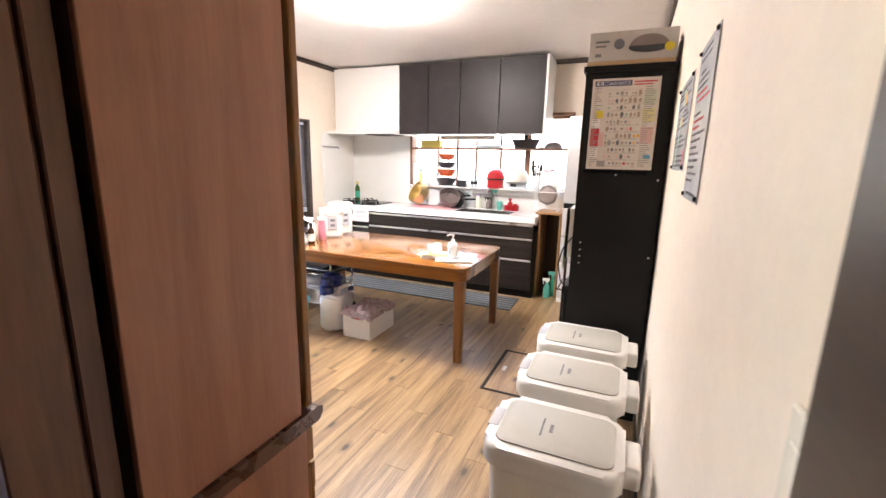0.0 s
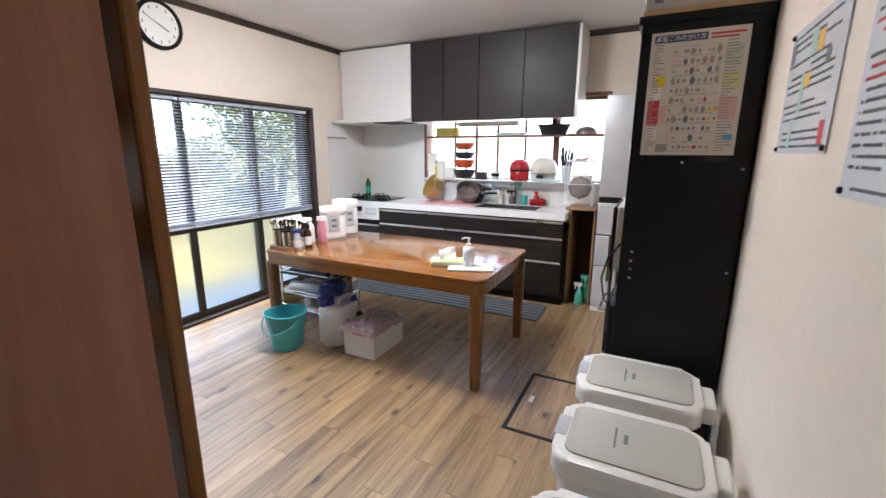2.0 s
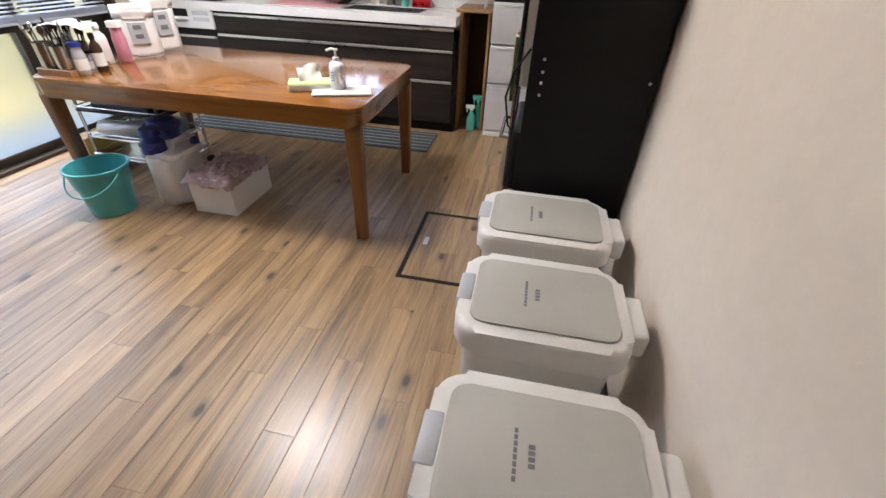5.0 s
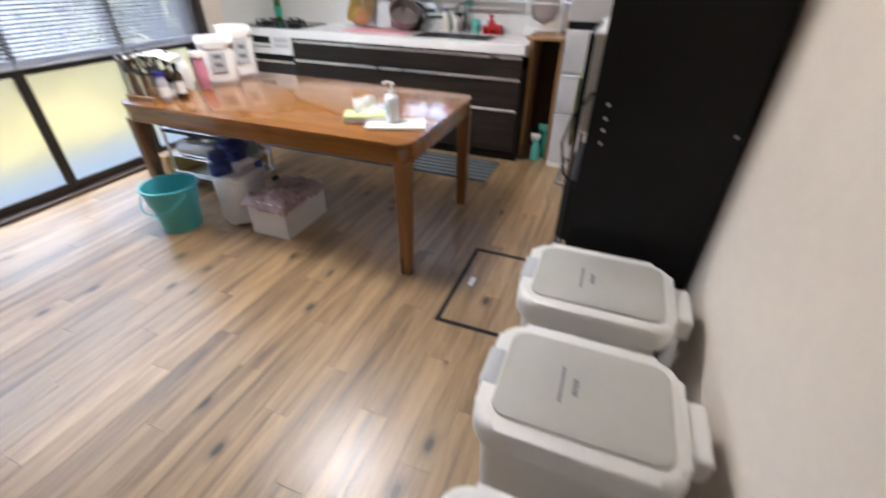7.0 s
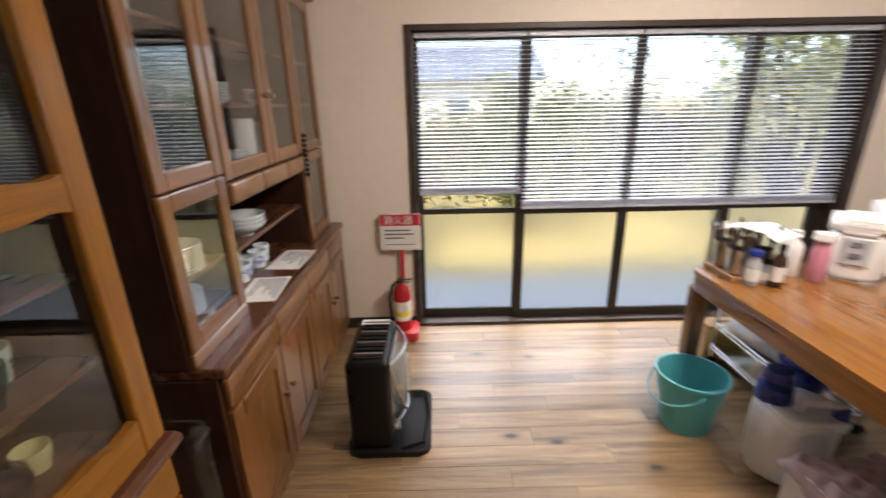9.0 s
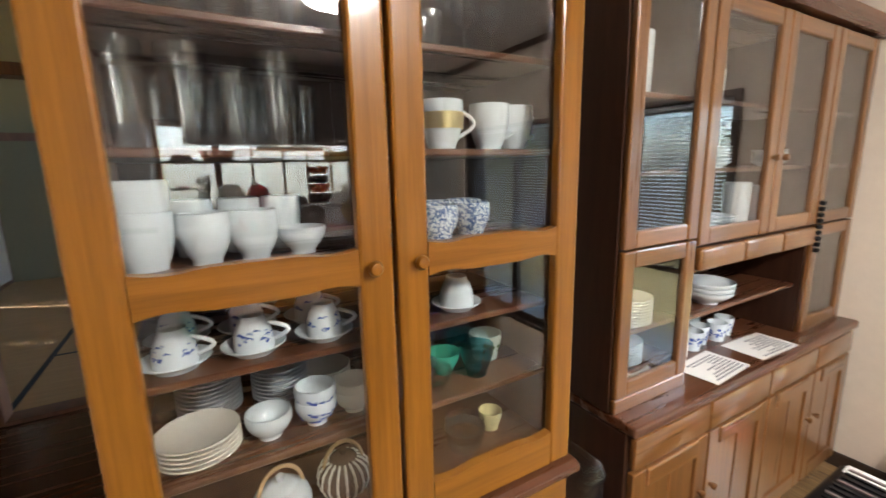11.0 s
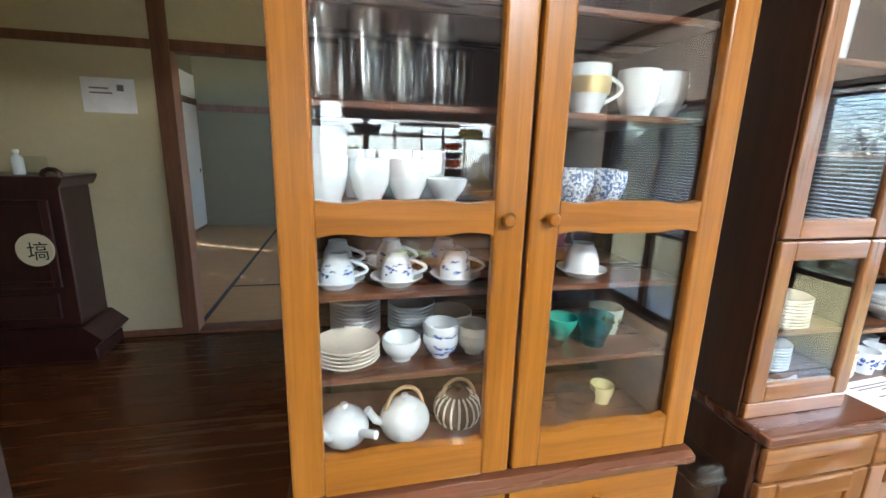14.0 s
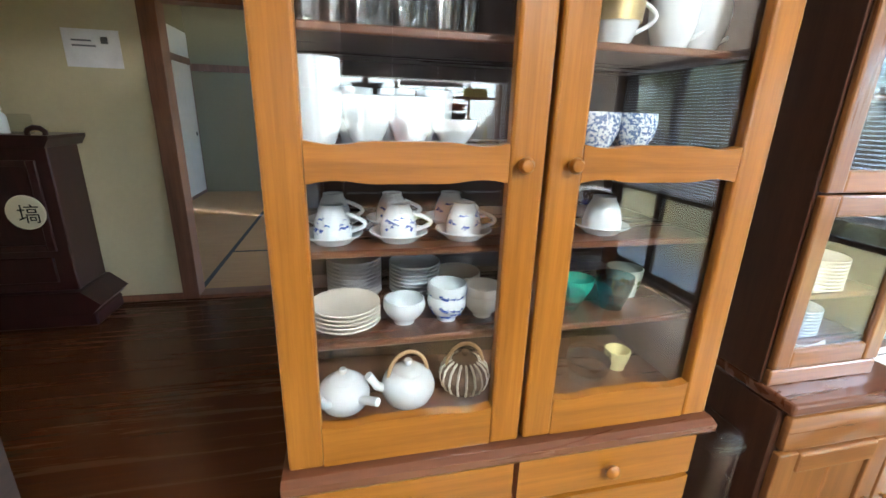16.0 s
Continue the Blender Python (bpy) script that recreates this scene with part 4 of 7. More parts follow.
M_GREENB = surface("green_bottle", (0.04, 0.10, 0.02), 0.15)
M_YEL = surface("yellow_card", (0.66, 0.55, 0.14), 0.5)
M_CARD = timber("cardboard", (0.40, 0.27, 0.14), (0.46, 0.31, 0.17), (0.52, 0.36, 0.20), "X", 0.7, 30.0)
M_LIME = surface("lime_paper", (0.55, 0.68, 0.30), 0.6)
M_REDSIGN = surface("red_sign", (0.55, 0.03, 0.04), 0.35)
M_DKWOOD = timber("black_red_wood", (0.012, 0.003, 0.003), (0.022, 0.005, 0.005), (0.036, 0.008, 0.007), "Z", 0.32, 14.0, 20.0, 0, 0.1)
M_REDINK = surface("red_ink", (0.55, 0.05, 0.06), 0.6)
M_GRNINK = surface("green_ink", (0.30, 0.48, 0.40), 0.6)
M_YELINK = surface("yellow_ink", (0.80, 0.66, 0.05), 0.6)
M_BLUINK = surface("blue_ink", (0.10, 0.38, 0.62), 0.6)
M_ORINK = surface("orange_ink", (0.75, 0.42, 0.05), 0.6)
M_PINKINK = surface("pale_pink_ink", (0.72, 0.46, 0.42), 0.6)
M_PGREY = surface("pale_grey_ink", (0.34, 0.32, 0.30), 0.6)
M_NAVY = surface("navy_ink", (0.05, 0.06, 0.14), 0.6)
M_BROWNINK = surface("brown_ink", (0.40, 0.30, 0.23), 0.6)


def scrolled():
    m = bpy.data.materials.new("blue_scroll_china")
    nt, b_ = nodes_of(m)
    n = tex_noise(nt, coords(nt, spread=3.0), 170, 2)
    nt.links.new(ramp(nt, n, [(0.46, (0.10, 0.16, 0.32)), (0.53, (0.62, 0.68, 0.72))]), b_.inputs["Base Color"])
    b_.inputs["Roughness"].default_value = 0.14
    return m


M_SCROLL = scrolled()


def cup(name, r, hgt, material, place, label, category, group="", foot=0.55, bulge=0.0, handle=False, band=None, flip=False, turn=0.0, glassy=False, spots=None):
    """A hollow cup, mug, bowl or tumbler with a real wall; flip stands it on its rim."""
    w = 0.0028
    prof = [(0, 0.004), (r * foot * 0.9, 0.004), (r * foot, 0.0), (r * foot, 0.006)]
    for k in range(1, 9):
        u = k / 8
        rr = r * (foot + (1 - foot) * math.sin(u * math.pi / 2) ** (0.8 if bulge else 1.0)) + bulge * math.sin(u * math.pi) * r
        prof.append((rr, 0.006 + (hgt - 0.006) * u))
    outer = prof[-1]
    inner = [(max(0.0, p[0] - w), p[1] + 0.001) for p in prof[4:]][::-1]
    prof += [(outer[0] - w, outer[1] + 0.0005)] + inner[1:] + [(0, 0.010)]
    t = one(name, turned(prof, 24), material, place, label, category, group, turn, 60)
    if glassy:
        t.visible_shadow = False
    if flip:
        t.matrix_basis = pose(place[0], place[1], place[2] + hgt, 180, 0, turn)
    if handle:
        bm = bmesh.new()
        a0 = r * (foot + (1 - foot) * 0.55)
        tube(bm, [(a0 * 0.96 + 0.034 * math.sin(math.pi * k / 8) * (1.0), 0, hgt * (0.82 - 0.56 * k / 8)) for k in range(9)], 0.0042, 7)
        part("handle", bm, material, t, "", 60)
    if band:
        zz = hgt * 0.58
        rr = r * (foot + (1 - foot) * math.sin(0.58 * math.pi / 2)) + bulge * math.sin(0.58 * math.pi) * r
        part("band", turned([(rr + 0.0008, zz - hgt * 0.16), (rr + 0.0022, zz), (rr + 0.0035, zz + hgt * 0.17)], 24), band, t, "coloured band", 60)
    if spots:
        bm = bmesh.new()
        rs = random.Random(int(abs(place[0]) * 1000))
        for k in range(46):
            an, zz = rs.uniform(0, 2 * math.pi), hgt * rs.uniform(0.3, 0.72)
            u = (zz - 0.006) / (hgt - 0.006)
            rr = r * (foot + (1 - foot) * math.sin(u * math.pi / 2)) + bulge * math.sin(u * math.pi) * r + 0.0006
            q = rs.uniform(0.004, 0.0085)
            vs = [bm.verts.new((rr * math.cos(an + dx_ * q / rr), rr * math.sin(an + dx_ * q / rr), zz + dz_ * q)) for dx_, dz_ in ((-1, -0.3), (0.2, -0.8), (1, 0.2), (0, 0.9))]
            bm.faces.new(vs)
        part("pattern", bm, spots, t, "printed blue sprigs")
    return t


def plate(name, r, place, n, material, label, group="", thick=0.004, pitch=0.009):
    t = one(name, turned([(0, 0.002), (r * 0.55, 0.002), (r * 0.6, 0.0), (r * 0.63, 0.003), (r * 0.97, 0.016), (r, 0.0175), (r * 0.985, 0.0195), (r * 0.62, 0.007), (0, 0.006)], 28), material, place, label, "plate", group, 0, 60)
    out = [t]
    for k in range(1, n):
        out.append(copy_thing(t, pose(place[0], place[1], place[2] + pitch * k)))
    return out


# ---- crockery in the china cupboard ----
SH = C1SH
yfz = 0.855
for k, x in enumerate((-0.83, -0.885, -0.935, -0.99, -1.045, -1.10)):
    cup("small_glass", 0.024, 0.075, M_CUPGLASS, (x, yfz - 0.03 - 0.03 * (k % 2), SH[5] + 0.0005), "small clear glass tumbler on the top shelf", "glass", "small glasses", 0.8, glassy=True)
for k, x in enumerate((-0.842, -0.925, -0.992, -1.062)):
    cup("tall_glass", 0.036 if k != 2 else 0.028, 0.152 if k != 2 else 0.125, M_CUPGLASS, (x, yfz - 0.035, SH[4] + 0.0005), "tall ribbed clear glass tumbler", "glass", "tall glasses", 0.72, glassy=True)
for x in (-0.88, -0.96, -1.03, -1.12):
    cup("tall_glass", 0.03, 0.12, M_CUPGLASS, (x, yfz - 0.13, SH[4] + 0.0005), "clear glass tumbler at the back", "glass", "tall glasses", 0.72, glassy=True)
cup("tea_cup", 0.041, 0.09, M_CHINA, (-0.846, yfz - 0.03, SH[3] + 0.0005), "tall white porcelain tea cup", "cup", "white tea cups", 0.7, 0.06)
cup("tea_cup", 0.041, 0.078, M_CHINA, (-0.846, yfz - 0.03, SH[3] + 0.0605), "white tea cup stacked on another", "cup", "white tea cups", 0.72, 0.04)
cup("tea_cup", 0.0385, 0.084, M_CHINA, (-0.928, yfz - 0.035, SH[3] + 0.0005), "white porcelain tea cup", "cup", "white tea cups", 0.6, 0.1)
cup("tea_cup", 0.0385, 0.084, M_CHINA, (-1.003, yfz - 0.035, SH[3] + 0.0005), "white porcelain tea cup", "cup", "white tea cups", 0.6, 0.1)
cup("small_bowl", 0.043, 0.048, M_CHINA, (-1.083, yfz - 0.035, SH[3] + 0.0005), "low white porcelain bowl", "bowl", "", 0.5)
for x in (-0.91, -0.99, -1.065):
    cup("tea_cup", 0.036, 0.10, M_CHINA, (x, yfz - 0.13, SH[3] + 0.0005), "white porcelain tea cup at the back", "cup", "white tea cups", 0.75, 0.04)
for row, dy in ((0, -0.045), (1, -0.16)):
    for k, x in enumerate((-0.862, -0.984, -1.112)):
        plate("saucer", 0.056, (x, yfz + dy, SH[2] + 0.0005), 1, M_CHINA, "white saucer under an upturned cup", "saucers")
        cup("coffee_cup", 0.034, 0.063, M_CHINA, (x, yfz + dy, SH[2] + 0.0085), "upturned white coffee cup with blue flowers", "cup", "flowered coffee cups", 0.62, 0.06, True, None, True, 165, False, M_BLUE)
plate("dinner_plate", 0.07, (-0.878, yfz - 0.055, SH[1] + 0.0005), 5, M_CREAM, "cream plate with a faint flower, in a stack", "cream plates", pitch=0.0085)
plate("dark_rimmed_plate", 0.062, (-0.90, yfz - 0.20, SH[1] + 0.0005), 10, M_SILVER, "grey-rimmed plate in a tall stack", "grey plates", pitch=0.009)
plate("dark_rimmed_plate", 0.060, (-1.04, yfz - 0.20, SH[1] + 0.0005), 8, M_CHINA, "thin white plate in a stack", "white plates", pitch=0.009)
plate("dark_rimmed_plate", 0.058, (-1.14, yfz - 0.19, SH[1] + 0.0005), 5, M_CREAM, "cream plate in a low stack", "cream plates", pitch=0.009)
cup("rice_bowl", 0.042, 0.052, M_CHINA, (-0.996, yfz - 0.055, SH[1] + 0.0005), "plain white rice bowl behind glass", "bowl", "rice bowls", 0.5, 0.10)
for k in range(2):
    cup("rice_bowl", 0.040, 0.055, M_CHINA, (-1.086, yfz - 0.055, SH[1] + 0.0005 + 0.026 * k), "white rice bowl with dark blue flowers, stacked", "bowl", "rice bowls", 0.5, 0.10, spots=M_BLUE)
for k in range(2):
    cup("rice_bowl", 0.040, 0.05, M_CREAM, (-1.166, yfz - 0.06, SH[1] + 0.0005 + 0.02 * k), "cream rice bowl with a grey rim", "bowl", "rice bowls", 0.5, 0.10)


def teapot(place, r, label, material, top_handle=False, side=False, stripes=None, turn=0.0):
    t = thing("teapot", place, label, "teapot", "", turn)
    part("body", turned([(0, 0.0), (r * 0.6, 0.0), (r * 0.86, r * 0.25), (r * 0.99, r * 0.55), (r, r * 0.8), (r * 0.9, r * 1.1), (r * 0.7, r * 1.3), (r * 0.45, r * 1.4), (0, r * 1.42)], 28), material, t, "", 60)
    lid = part("lid", turned([(r * 0.56, r * 1.36), (r * 0.50, r * 1.46), (0.3 * r, r * 1.55), (0, r * 1.57)], 24), material, t, "", 60)
    part("knob", turned([(0, r * 1.82), (r * 0.14, r * 1.78), (r * 0.16, r * 1.68), (r * 0.08, r * 1.54)], 14), material, lid, "", 60)
    if not stripes:
        part("spout", tube(bmesh.new(), [(r * 0.8, 0, r * 0.7), (r * 1.2, 0, r * 0.95), (r * 1.5, 0, r * 1.45)], r * 0.16, 10), material, t, "", 60)
    if top_handle:
        part("handle", tube(bmesh.new(), [(r * 0.75 * math.cos(math.pi * k / 12), 0, r * 1.15 + r * 0.95 * math.sin(math.pi * k / 12)) for k in range(13)], r * 0.075, 7), M_CARD if not stripes else M_CARD, t, "wrapped cane handle", 60)
    if side:
        part("handle", tube(bmesh.new(), [(0.2 * r, r * 0.8, r * 0.75), (0.25 * r, r * 1.25, r * 0.9), (0.3 * r, r * 1.7, r * 1.0)], r * 0.17, 10), material, t, "stubby side handle", 60)
    if stripes:
        for k in range(18):
            a = 2 * math.pi * k / 18
            pts = [(rr * math.cos(a), rr * math.sin(a), z) for rr, z in ((r * 0.62, 0.004), (r * 0.865, r * 0.25), (r * 1.004, r * 0.68), (r * 0.905, r * 1.1), (r * 0.705, r * 1.3), (r * 0.46, r * 1.4))]
            part("stripe", tube(bmesh.new(), pts, 0.0032, 5), stripes, t)
    return t


teapot((-0.868, yfz - 0.05, SH[0] + 0.0005), 0.054, "small white teapot with a side handle", M_CHINA, False, True, None, 55)
teapot((-1.004, yfz - 0.05, SH[0] + 0.0005), 0.058, "white teapot with an upright cane handle", M_CHINA, True, False, None, 10)
teapot((-1.136, yfz - 0.07, SH[0] + 0.0005), 0.056, "brown and white striped teapot", surface("brown_glaze", (0.12, 0.08, 0.06), 0.25), True, False, M_CREAM)
# second door
for k, x in enumerate((-1.39, -1.52, -1.598)):
    cup("mug", 0.045, 0.10, M_CHINA, (x, yfz - 0.05 - 0.01 * k, SH[4] + 0.0005), "white mug with a gold band" if k == 0 else "plain white mug on the shelf", "mug", "white mugs", 0.64, 0.07, True, M_GOLD if k == 0 else None, turn=160)
cup("small_glass", 0.026, 0.07, M_CUPGLASS, (-1.36, yfz - 0.04, SH[5] + 0.0005), "clear tumbler on the top shelf", "glass", "small glasses", 0.8, glassy=True)
for x in (-1.45, -1.52):
    t = thing("wine_glass", (x, yfz - 0.05, SH[5] + 0.0005), "clear stemmed wine glass", "glass", "wine glasses")
    part("foot", turned([(0, 0.003), (0.026, 0.001), (0.026, 0.0), (0, 0)], 20), M_CUPGLASS, t)
    part("stem", turned([(0.004, 0.002), (0.0035, 0.05), (0.006, 0.055)], 10), M_CUPGLASS, t)
    part("bowl", turned([(0.005, 0.054), (0.028, 0.075), (0.03, 0.1), (0.025, 0.125)], 20), M_CUPGLASS, t)
for k, (x, y) in enumerate(((-1.368, -0.035), (-1.458, -0.045), (-1.41, -0.135), (-1.50, -0.14))):
    cup("patterned_cup", 0.042, 0.07, M_SCROLL, (x, yfz + y, SH[3] + 0.0005), "white cup with a dense blue scroll pattern", "cup", "blue patterned cups", 0.7, 0.1)
plate("saucer", 0.058, (-1.42, yfz - 0.05, SH[2] + 0.0005), 1, M_CHINA, "white saucer under an upturned cup", "saucers")
cup("coffee_cup", 0.04, 0.07, M_CHINA, (-1.42, yfz - 0.05, SH[2] + 0.0085), "plain white cup standing upside down", "cup", "", 0.6, 0.04, True, None, True, -150)
cup("green_bowl", 0.042, 0.056, M_GREENCH, (-1.41, yfz - 0.10, SH[1] + 0.0005), "bright green glazed bowl on the shelf", "bowl", "", 0.5)
cup("teal_bowl", 0.042, 0.078, M_TEALGLASS, (-1.475, yfz - 0.05, SH[1] + 0.0005), "dark teal glazed bowl on the shelf", "bowl", "", 0.6)
cup("flower_cup", 0.044, 0.068, surface("celadon_glaze", (0.42, 0.50, 0.44), 0.14), (-1.55, yfz - 0.12, SH[1] + 0.0005), "pale grey-green cup with dark leaves", "cup", "", 0.75, spots=M_GREENB)
cup("glass_bowl", 0.04, 0.05, M_CUPGLASS, (-1.355, yfz - 0.045, SH[1] + 0.0005), "cut clear glass bowl on a shelf", "bowl", "", 0.6, glassy=True)
cup("glass_jar", 0.05, 0.07, M_CUPGLASS, (-1.445, yfz - 0.06, SH[0] + 0.0005), "clear glass jar on the bottom shelf", "jar", "", 0.85, band=M_STEEL, glassy=True)
cup("yellow_cup", 0.032, 0.05, M_YELLOWCH, (-1.545, yfz - 0.09, SH[0] + 0.0005), "pale yellow cup on the bottom shelf", "cup", "", 0.7)

# ---- dresser contents ----
for k in range(2):
    plate("dresser_plate", 0.075, (-2.04, 0.80, 0.7555 + 0.25 * k if k == 0 else 0.9805), 9, M_CREAM, "cream plate in a stack inside the dresser", "dresser plates", pitch=0.009)
plate("dresser_plate", 0.06, (-2.03, 0.80, 0.8505), 8, M_CHINA, "white plate in a stack inside the dresser", "dresser plates", pitch=0.009)
cup("white_box_cup", 0.05, 0.16, M_CHINA, (-2.02, 0.79, 1.6605), "tall white canister in the dresser", "canister", "", 0.95)
cl_b = bmesh.new()
bmesh.ops.create_grid(cl_b, x_segments=14, y_segments=10, size=0.5, matrix=Matrix.Diagonal((0.17, 0.14, 1, 1)))
for v in cl_b.verts:
    v.co.z = 0.03 + 0.03 * noise.noise(v.co * 22) + 0.02 * noise.noise(v.co * 55)
one("folded_cloth", bmesh.ops.solidify(cl_b, geom=cl_b.faces[:], thickness=0.004) and cl_b, surface("lilac_cloth", (0.48, 0.36, 0.50), 0.85, bump=0.3), (-2.09, 0.775, 0.759), "crumpled lilac cloth in the dresser", "cloth")
for x, n, z in ((-2.40, 5, 1.2355), (-2.52, 4, 1.2355), (-2.45, 6, 1.4505), (-2.85, 5, 1.4505)):
    plate("dresser_plate", 0.06, (x, 0.79, z), n, M_CHINA, "white plate in a stack inside the dresser", "dresser plates", pitch=0.01)
for x, z, hgt in ((-2.36, 1.4505, 0.12), (-2.62, 1.2355, 0.16), (-2.8, 1.2355, 0.14), (-2.38, 1.6605, 0.09), (-3.2, 1.4505, 0.1), (-3.2, 1.6605, 0.08)):
    cup("white_canister", 0.045, hgt, M_CHINA, (x, 0.80, z), "white cup or canister behind glass", "canister", "white canisters", 0.9)
for k in range(3):
    cup("serving_bowl", 0.09, 0.05, M_CHINA, (-2.50, 0.79, 0.9655 + 0.016 * k), "white serving bowl stacked on the niche shelf", "bowl", "serving bowls", 0.45)
for k, (x, y) in enumerate(((-2.44, 0.72), (-2.53, 0.74), (-2.61, 0.72), (-2.70, 0.74), (-2.79, 0.72), (-2.56, 0.64), (-2.68, 0.64))):
    cup("blue_white_cup", 0.038, 0.075, M_CHINA, (x, y, 0.7555), "white cup with blue pattern on the ledge", "cup", "niche cups", 0.75, spots=M_BLUE)
for k in range(6):
    cup("niche_bowl", 0.055, 0.04, M_CREAM, (-2.36, 0.76, 0.7555 + 0.014 * k), "cream bowl in a stack on the ledge", "bowl", "niche bowls", 0.5)


def sheet(name, w, hgt, place, turn, label, lines=9):
    t = thing(name, place, label, "paper", "", turn)
    part("page", boxes((-w / 2, w / 2, -hgt / 2, hgt / 2, 0, 0.0015)), M_PAPER, t)
    rs = random.Random(int(place[0] * 100))
    part("print", boxes(*[(-w * 0.42, -w * 0.42 + w * rs.uniform(0.3, 0.84), hgt * (0.4 - 0.8 * k / lines) - 0.003, hgt * (0.4 - 0.8 * k / lines) + 0.002, 0.0016, 0.0021) for k in range(lines)]), M_INK, t, "rows of unreadable print")
    return t


sheet("paper_sheet", 0.24, 0.15, (-2.44, 0.865, 0.7555), 4, "laminated instruction sheet lying on the dresser ledge")
sheet("paper_sheet", 0.26, 0.15, (-2.78, 0.865, 0.7555), -2, "second instruction sheet lying on the dresser ledge")
hs = thing("bead_strap", (-3.07, 0.895, 1.30), "black beaded strap hanging on the dresser door", "strap")
for k in range(9):
    part("bead", turned([(0, 0.012), (0.011, 0.008), (0.011, -0.006), (0, -0.010)], 10, pose(0, 0.004, -0.024 * k)), M_BLACK, hs)
# clear plastic crate standing in the gap between the cupboards
cr = thing("plastic_crate", (-1.78, 0.84, 0.0), "clear plastic storage case standing between the cupboards", "storage box")
part("body", boxes((-0.045, 0.045, -0.2, 0.09, 0.0, 0.66), bevel=0.02, seg=3), M_CLEARPL, cr, "", 40)
part("lid", boxes((-0.048, 0.048, -0.205, 0.095, 0.60, 0.63), bevel=0.01, seg=2), M_CLEARPL, cr)
part("handle", tube(bmesh.new(), [(0, 0.09, 0.42), (0, 0.108, 0.43), (0, 0.108, 0.54), (0, 0.09, 0.55)], 0.005, 7), M_CLEARPL, cr)

# ---- on the table ----
Z = TZ + 0.0005
tr = thing("wooden_tray", (-2.60, 2.87, Z), "shallow wooden tray for cutlery jars", "tray")
part("bottom", boxes((-0.11, 0.09, -0.09, 0.15, 0, 0.008)), M_SHELF, tr)
for r_ in ((-0.11, 0.09, -0.09, -0.08, 0.008, 0.028), (-0.11, 0.09, 0.14, 0.15, 0.008, 0.028), (-0.11, -0.10, -0.08, 0.14, 0.008, 0.028), (0.08, 0.09, -0.08, 0.14, 0.008, 0.028)):
    part("edge", boxes(r_, bevel=0.002), M_SHELF, tr)


def utensil_jar(x, y, z, r, hgt, material, label, kinds, seed, group="utensil jars"):
    t = cup("utensil_jar", r, hgt, material, (x, y, z), label, "jar", group, 0.9)
    rs = random.Random(seed)
    if len(group) == 0:
        mats = (M_BLACK,)
    else:
        mats = (M_STEEL, M_WALNUT_DEEP, M_BLACK)
    for k in range(kinds):
        a = 2 * math.pi * k / kinds
        top = (r * 1.1 * math.cos(a), r * 1.1 * math.sin(a), hgt + rs.uniform(0.03, 0.08) * (1.0 if group else 1.9))
        bm = tube(bmesh.new(), [(r * 0.4 * math.cos(a), r * 0.4 * math.sin(a), 0.015), top], 0.0035 if group else 0.007, 6)
        lathe(bm, [(0, -0.012), (0.010, 0), (0.012, 0.016), (0.006, 0.03), (0, 0.032)], 10, Matrix.Translation(top) @ pose(0, 0, 0, 0, 12, rs.uniform(0, 360)) @ Matrix.Diagonal((1, 0.4, 1, 1)))
        part("utensil", bm, rs.choice(mats), t, "", 60)
    return t


utensil_jar(-2.66, 2.83, Z + 0.0085, 0.044, 0.135, M_STEEL, "steel jar of knives and forks", 6, 1)
utensil_jar(-2.57, 2.83, Z + 0.0085, 0.043, 0.125, M_STEEL, "steel jar of dark wooden spoons", 6, 2)
utensil_jar(-2.57, 2.93, Z + 0.0085, 0.042, 0.125, surface("brown_jar", (0.16, 0.11, 0.08), 0.3), "brown jar of chopsticks", 6, 3)
utensil_jar(-2.66, 2.94, Z + 0.0085, 0.043, 0.135, M_STEEL, "steel jar of spoons", 6, 4)
cb = bmesh.new()
bmesh.ops.create_grid(cb, x_segments=16, y_segments=12, size=0.5, matrix=Matrix.Diagonal((0.24, 0.17, 1, 1)))
for v in cb.verts:
    v.co.z = 0.018 * math.cos(v.co.x * 16) + 0.008 * noise.noise(v.co * 18) - 0.5 * v.co.y ** 2
bmesh.ops.solidify(cb, geom=cb.faces[:], thickness=0.0015)
one("cover_cloth", cb, surface("white_cloth", (0.70, 0.72, 0.74), 0.85, vary=0.05, bump=0.25), (-2.585, 2.91, Z + 0.212), "thin white cloth laid over the cutlery jars", "cloth", turn=25, smooth=60)


def bottle(name, x, y, z, r, hgt, material, cap, label, neck=0.35, band=None, category="bottle", group=""):
    t = thing(name, (x, y, z), label, category, group)
    part("body", turned([(0, 0), (r * 0.92, 0), (r, 0.006), (r, hgt * 0.6), (r * 0.85, hgt * 0.7), (r * neck, hgt * 0.8), (r * neck, hgt * 0.9), (0, hgt * 0.9)], 20), material, t, "", 50)
    part("cap", turned([(0, hgt), (r * neck * 1.25, hgt), (r * neck * 1.3, hgt * 0.86), (0, hgt * 0.86)], 16), cap, t, "", 50)
    if band:
        part("label", turned([(r + 0.0006, hgt * 0.15), (r + 0.0006, hgt * 0.5)], 20), band, t, "paper label", 60)
    return t


M_SHAKER = surface("grey_plastic_bottle", (0.42, 0.43, 0.46), 0.25)
bottle("seasoning_bottle", -2.50, 2.85, Z, 0.030, 0.15, M_SHAKER, M_BLUEPL, "grey seasoning bottle with a blue cap", 0.7, M_PAPER)
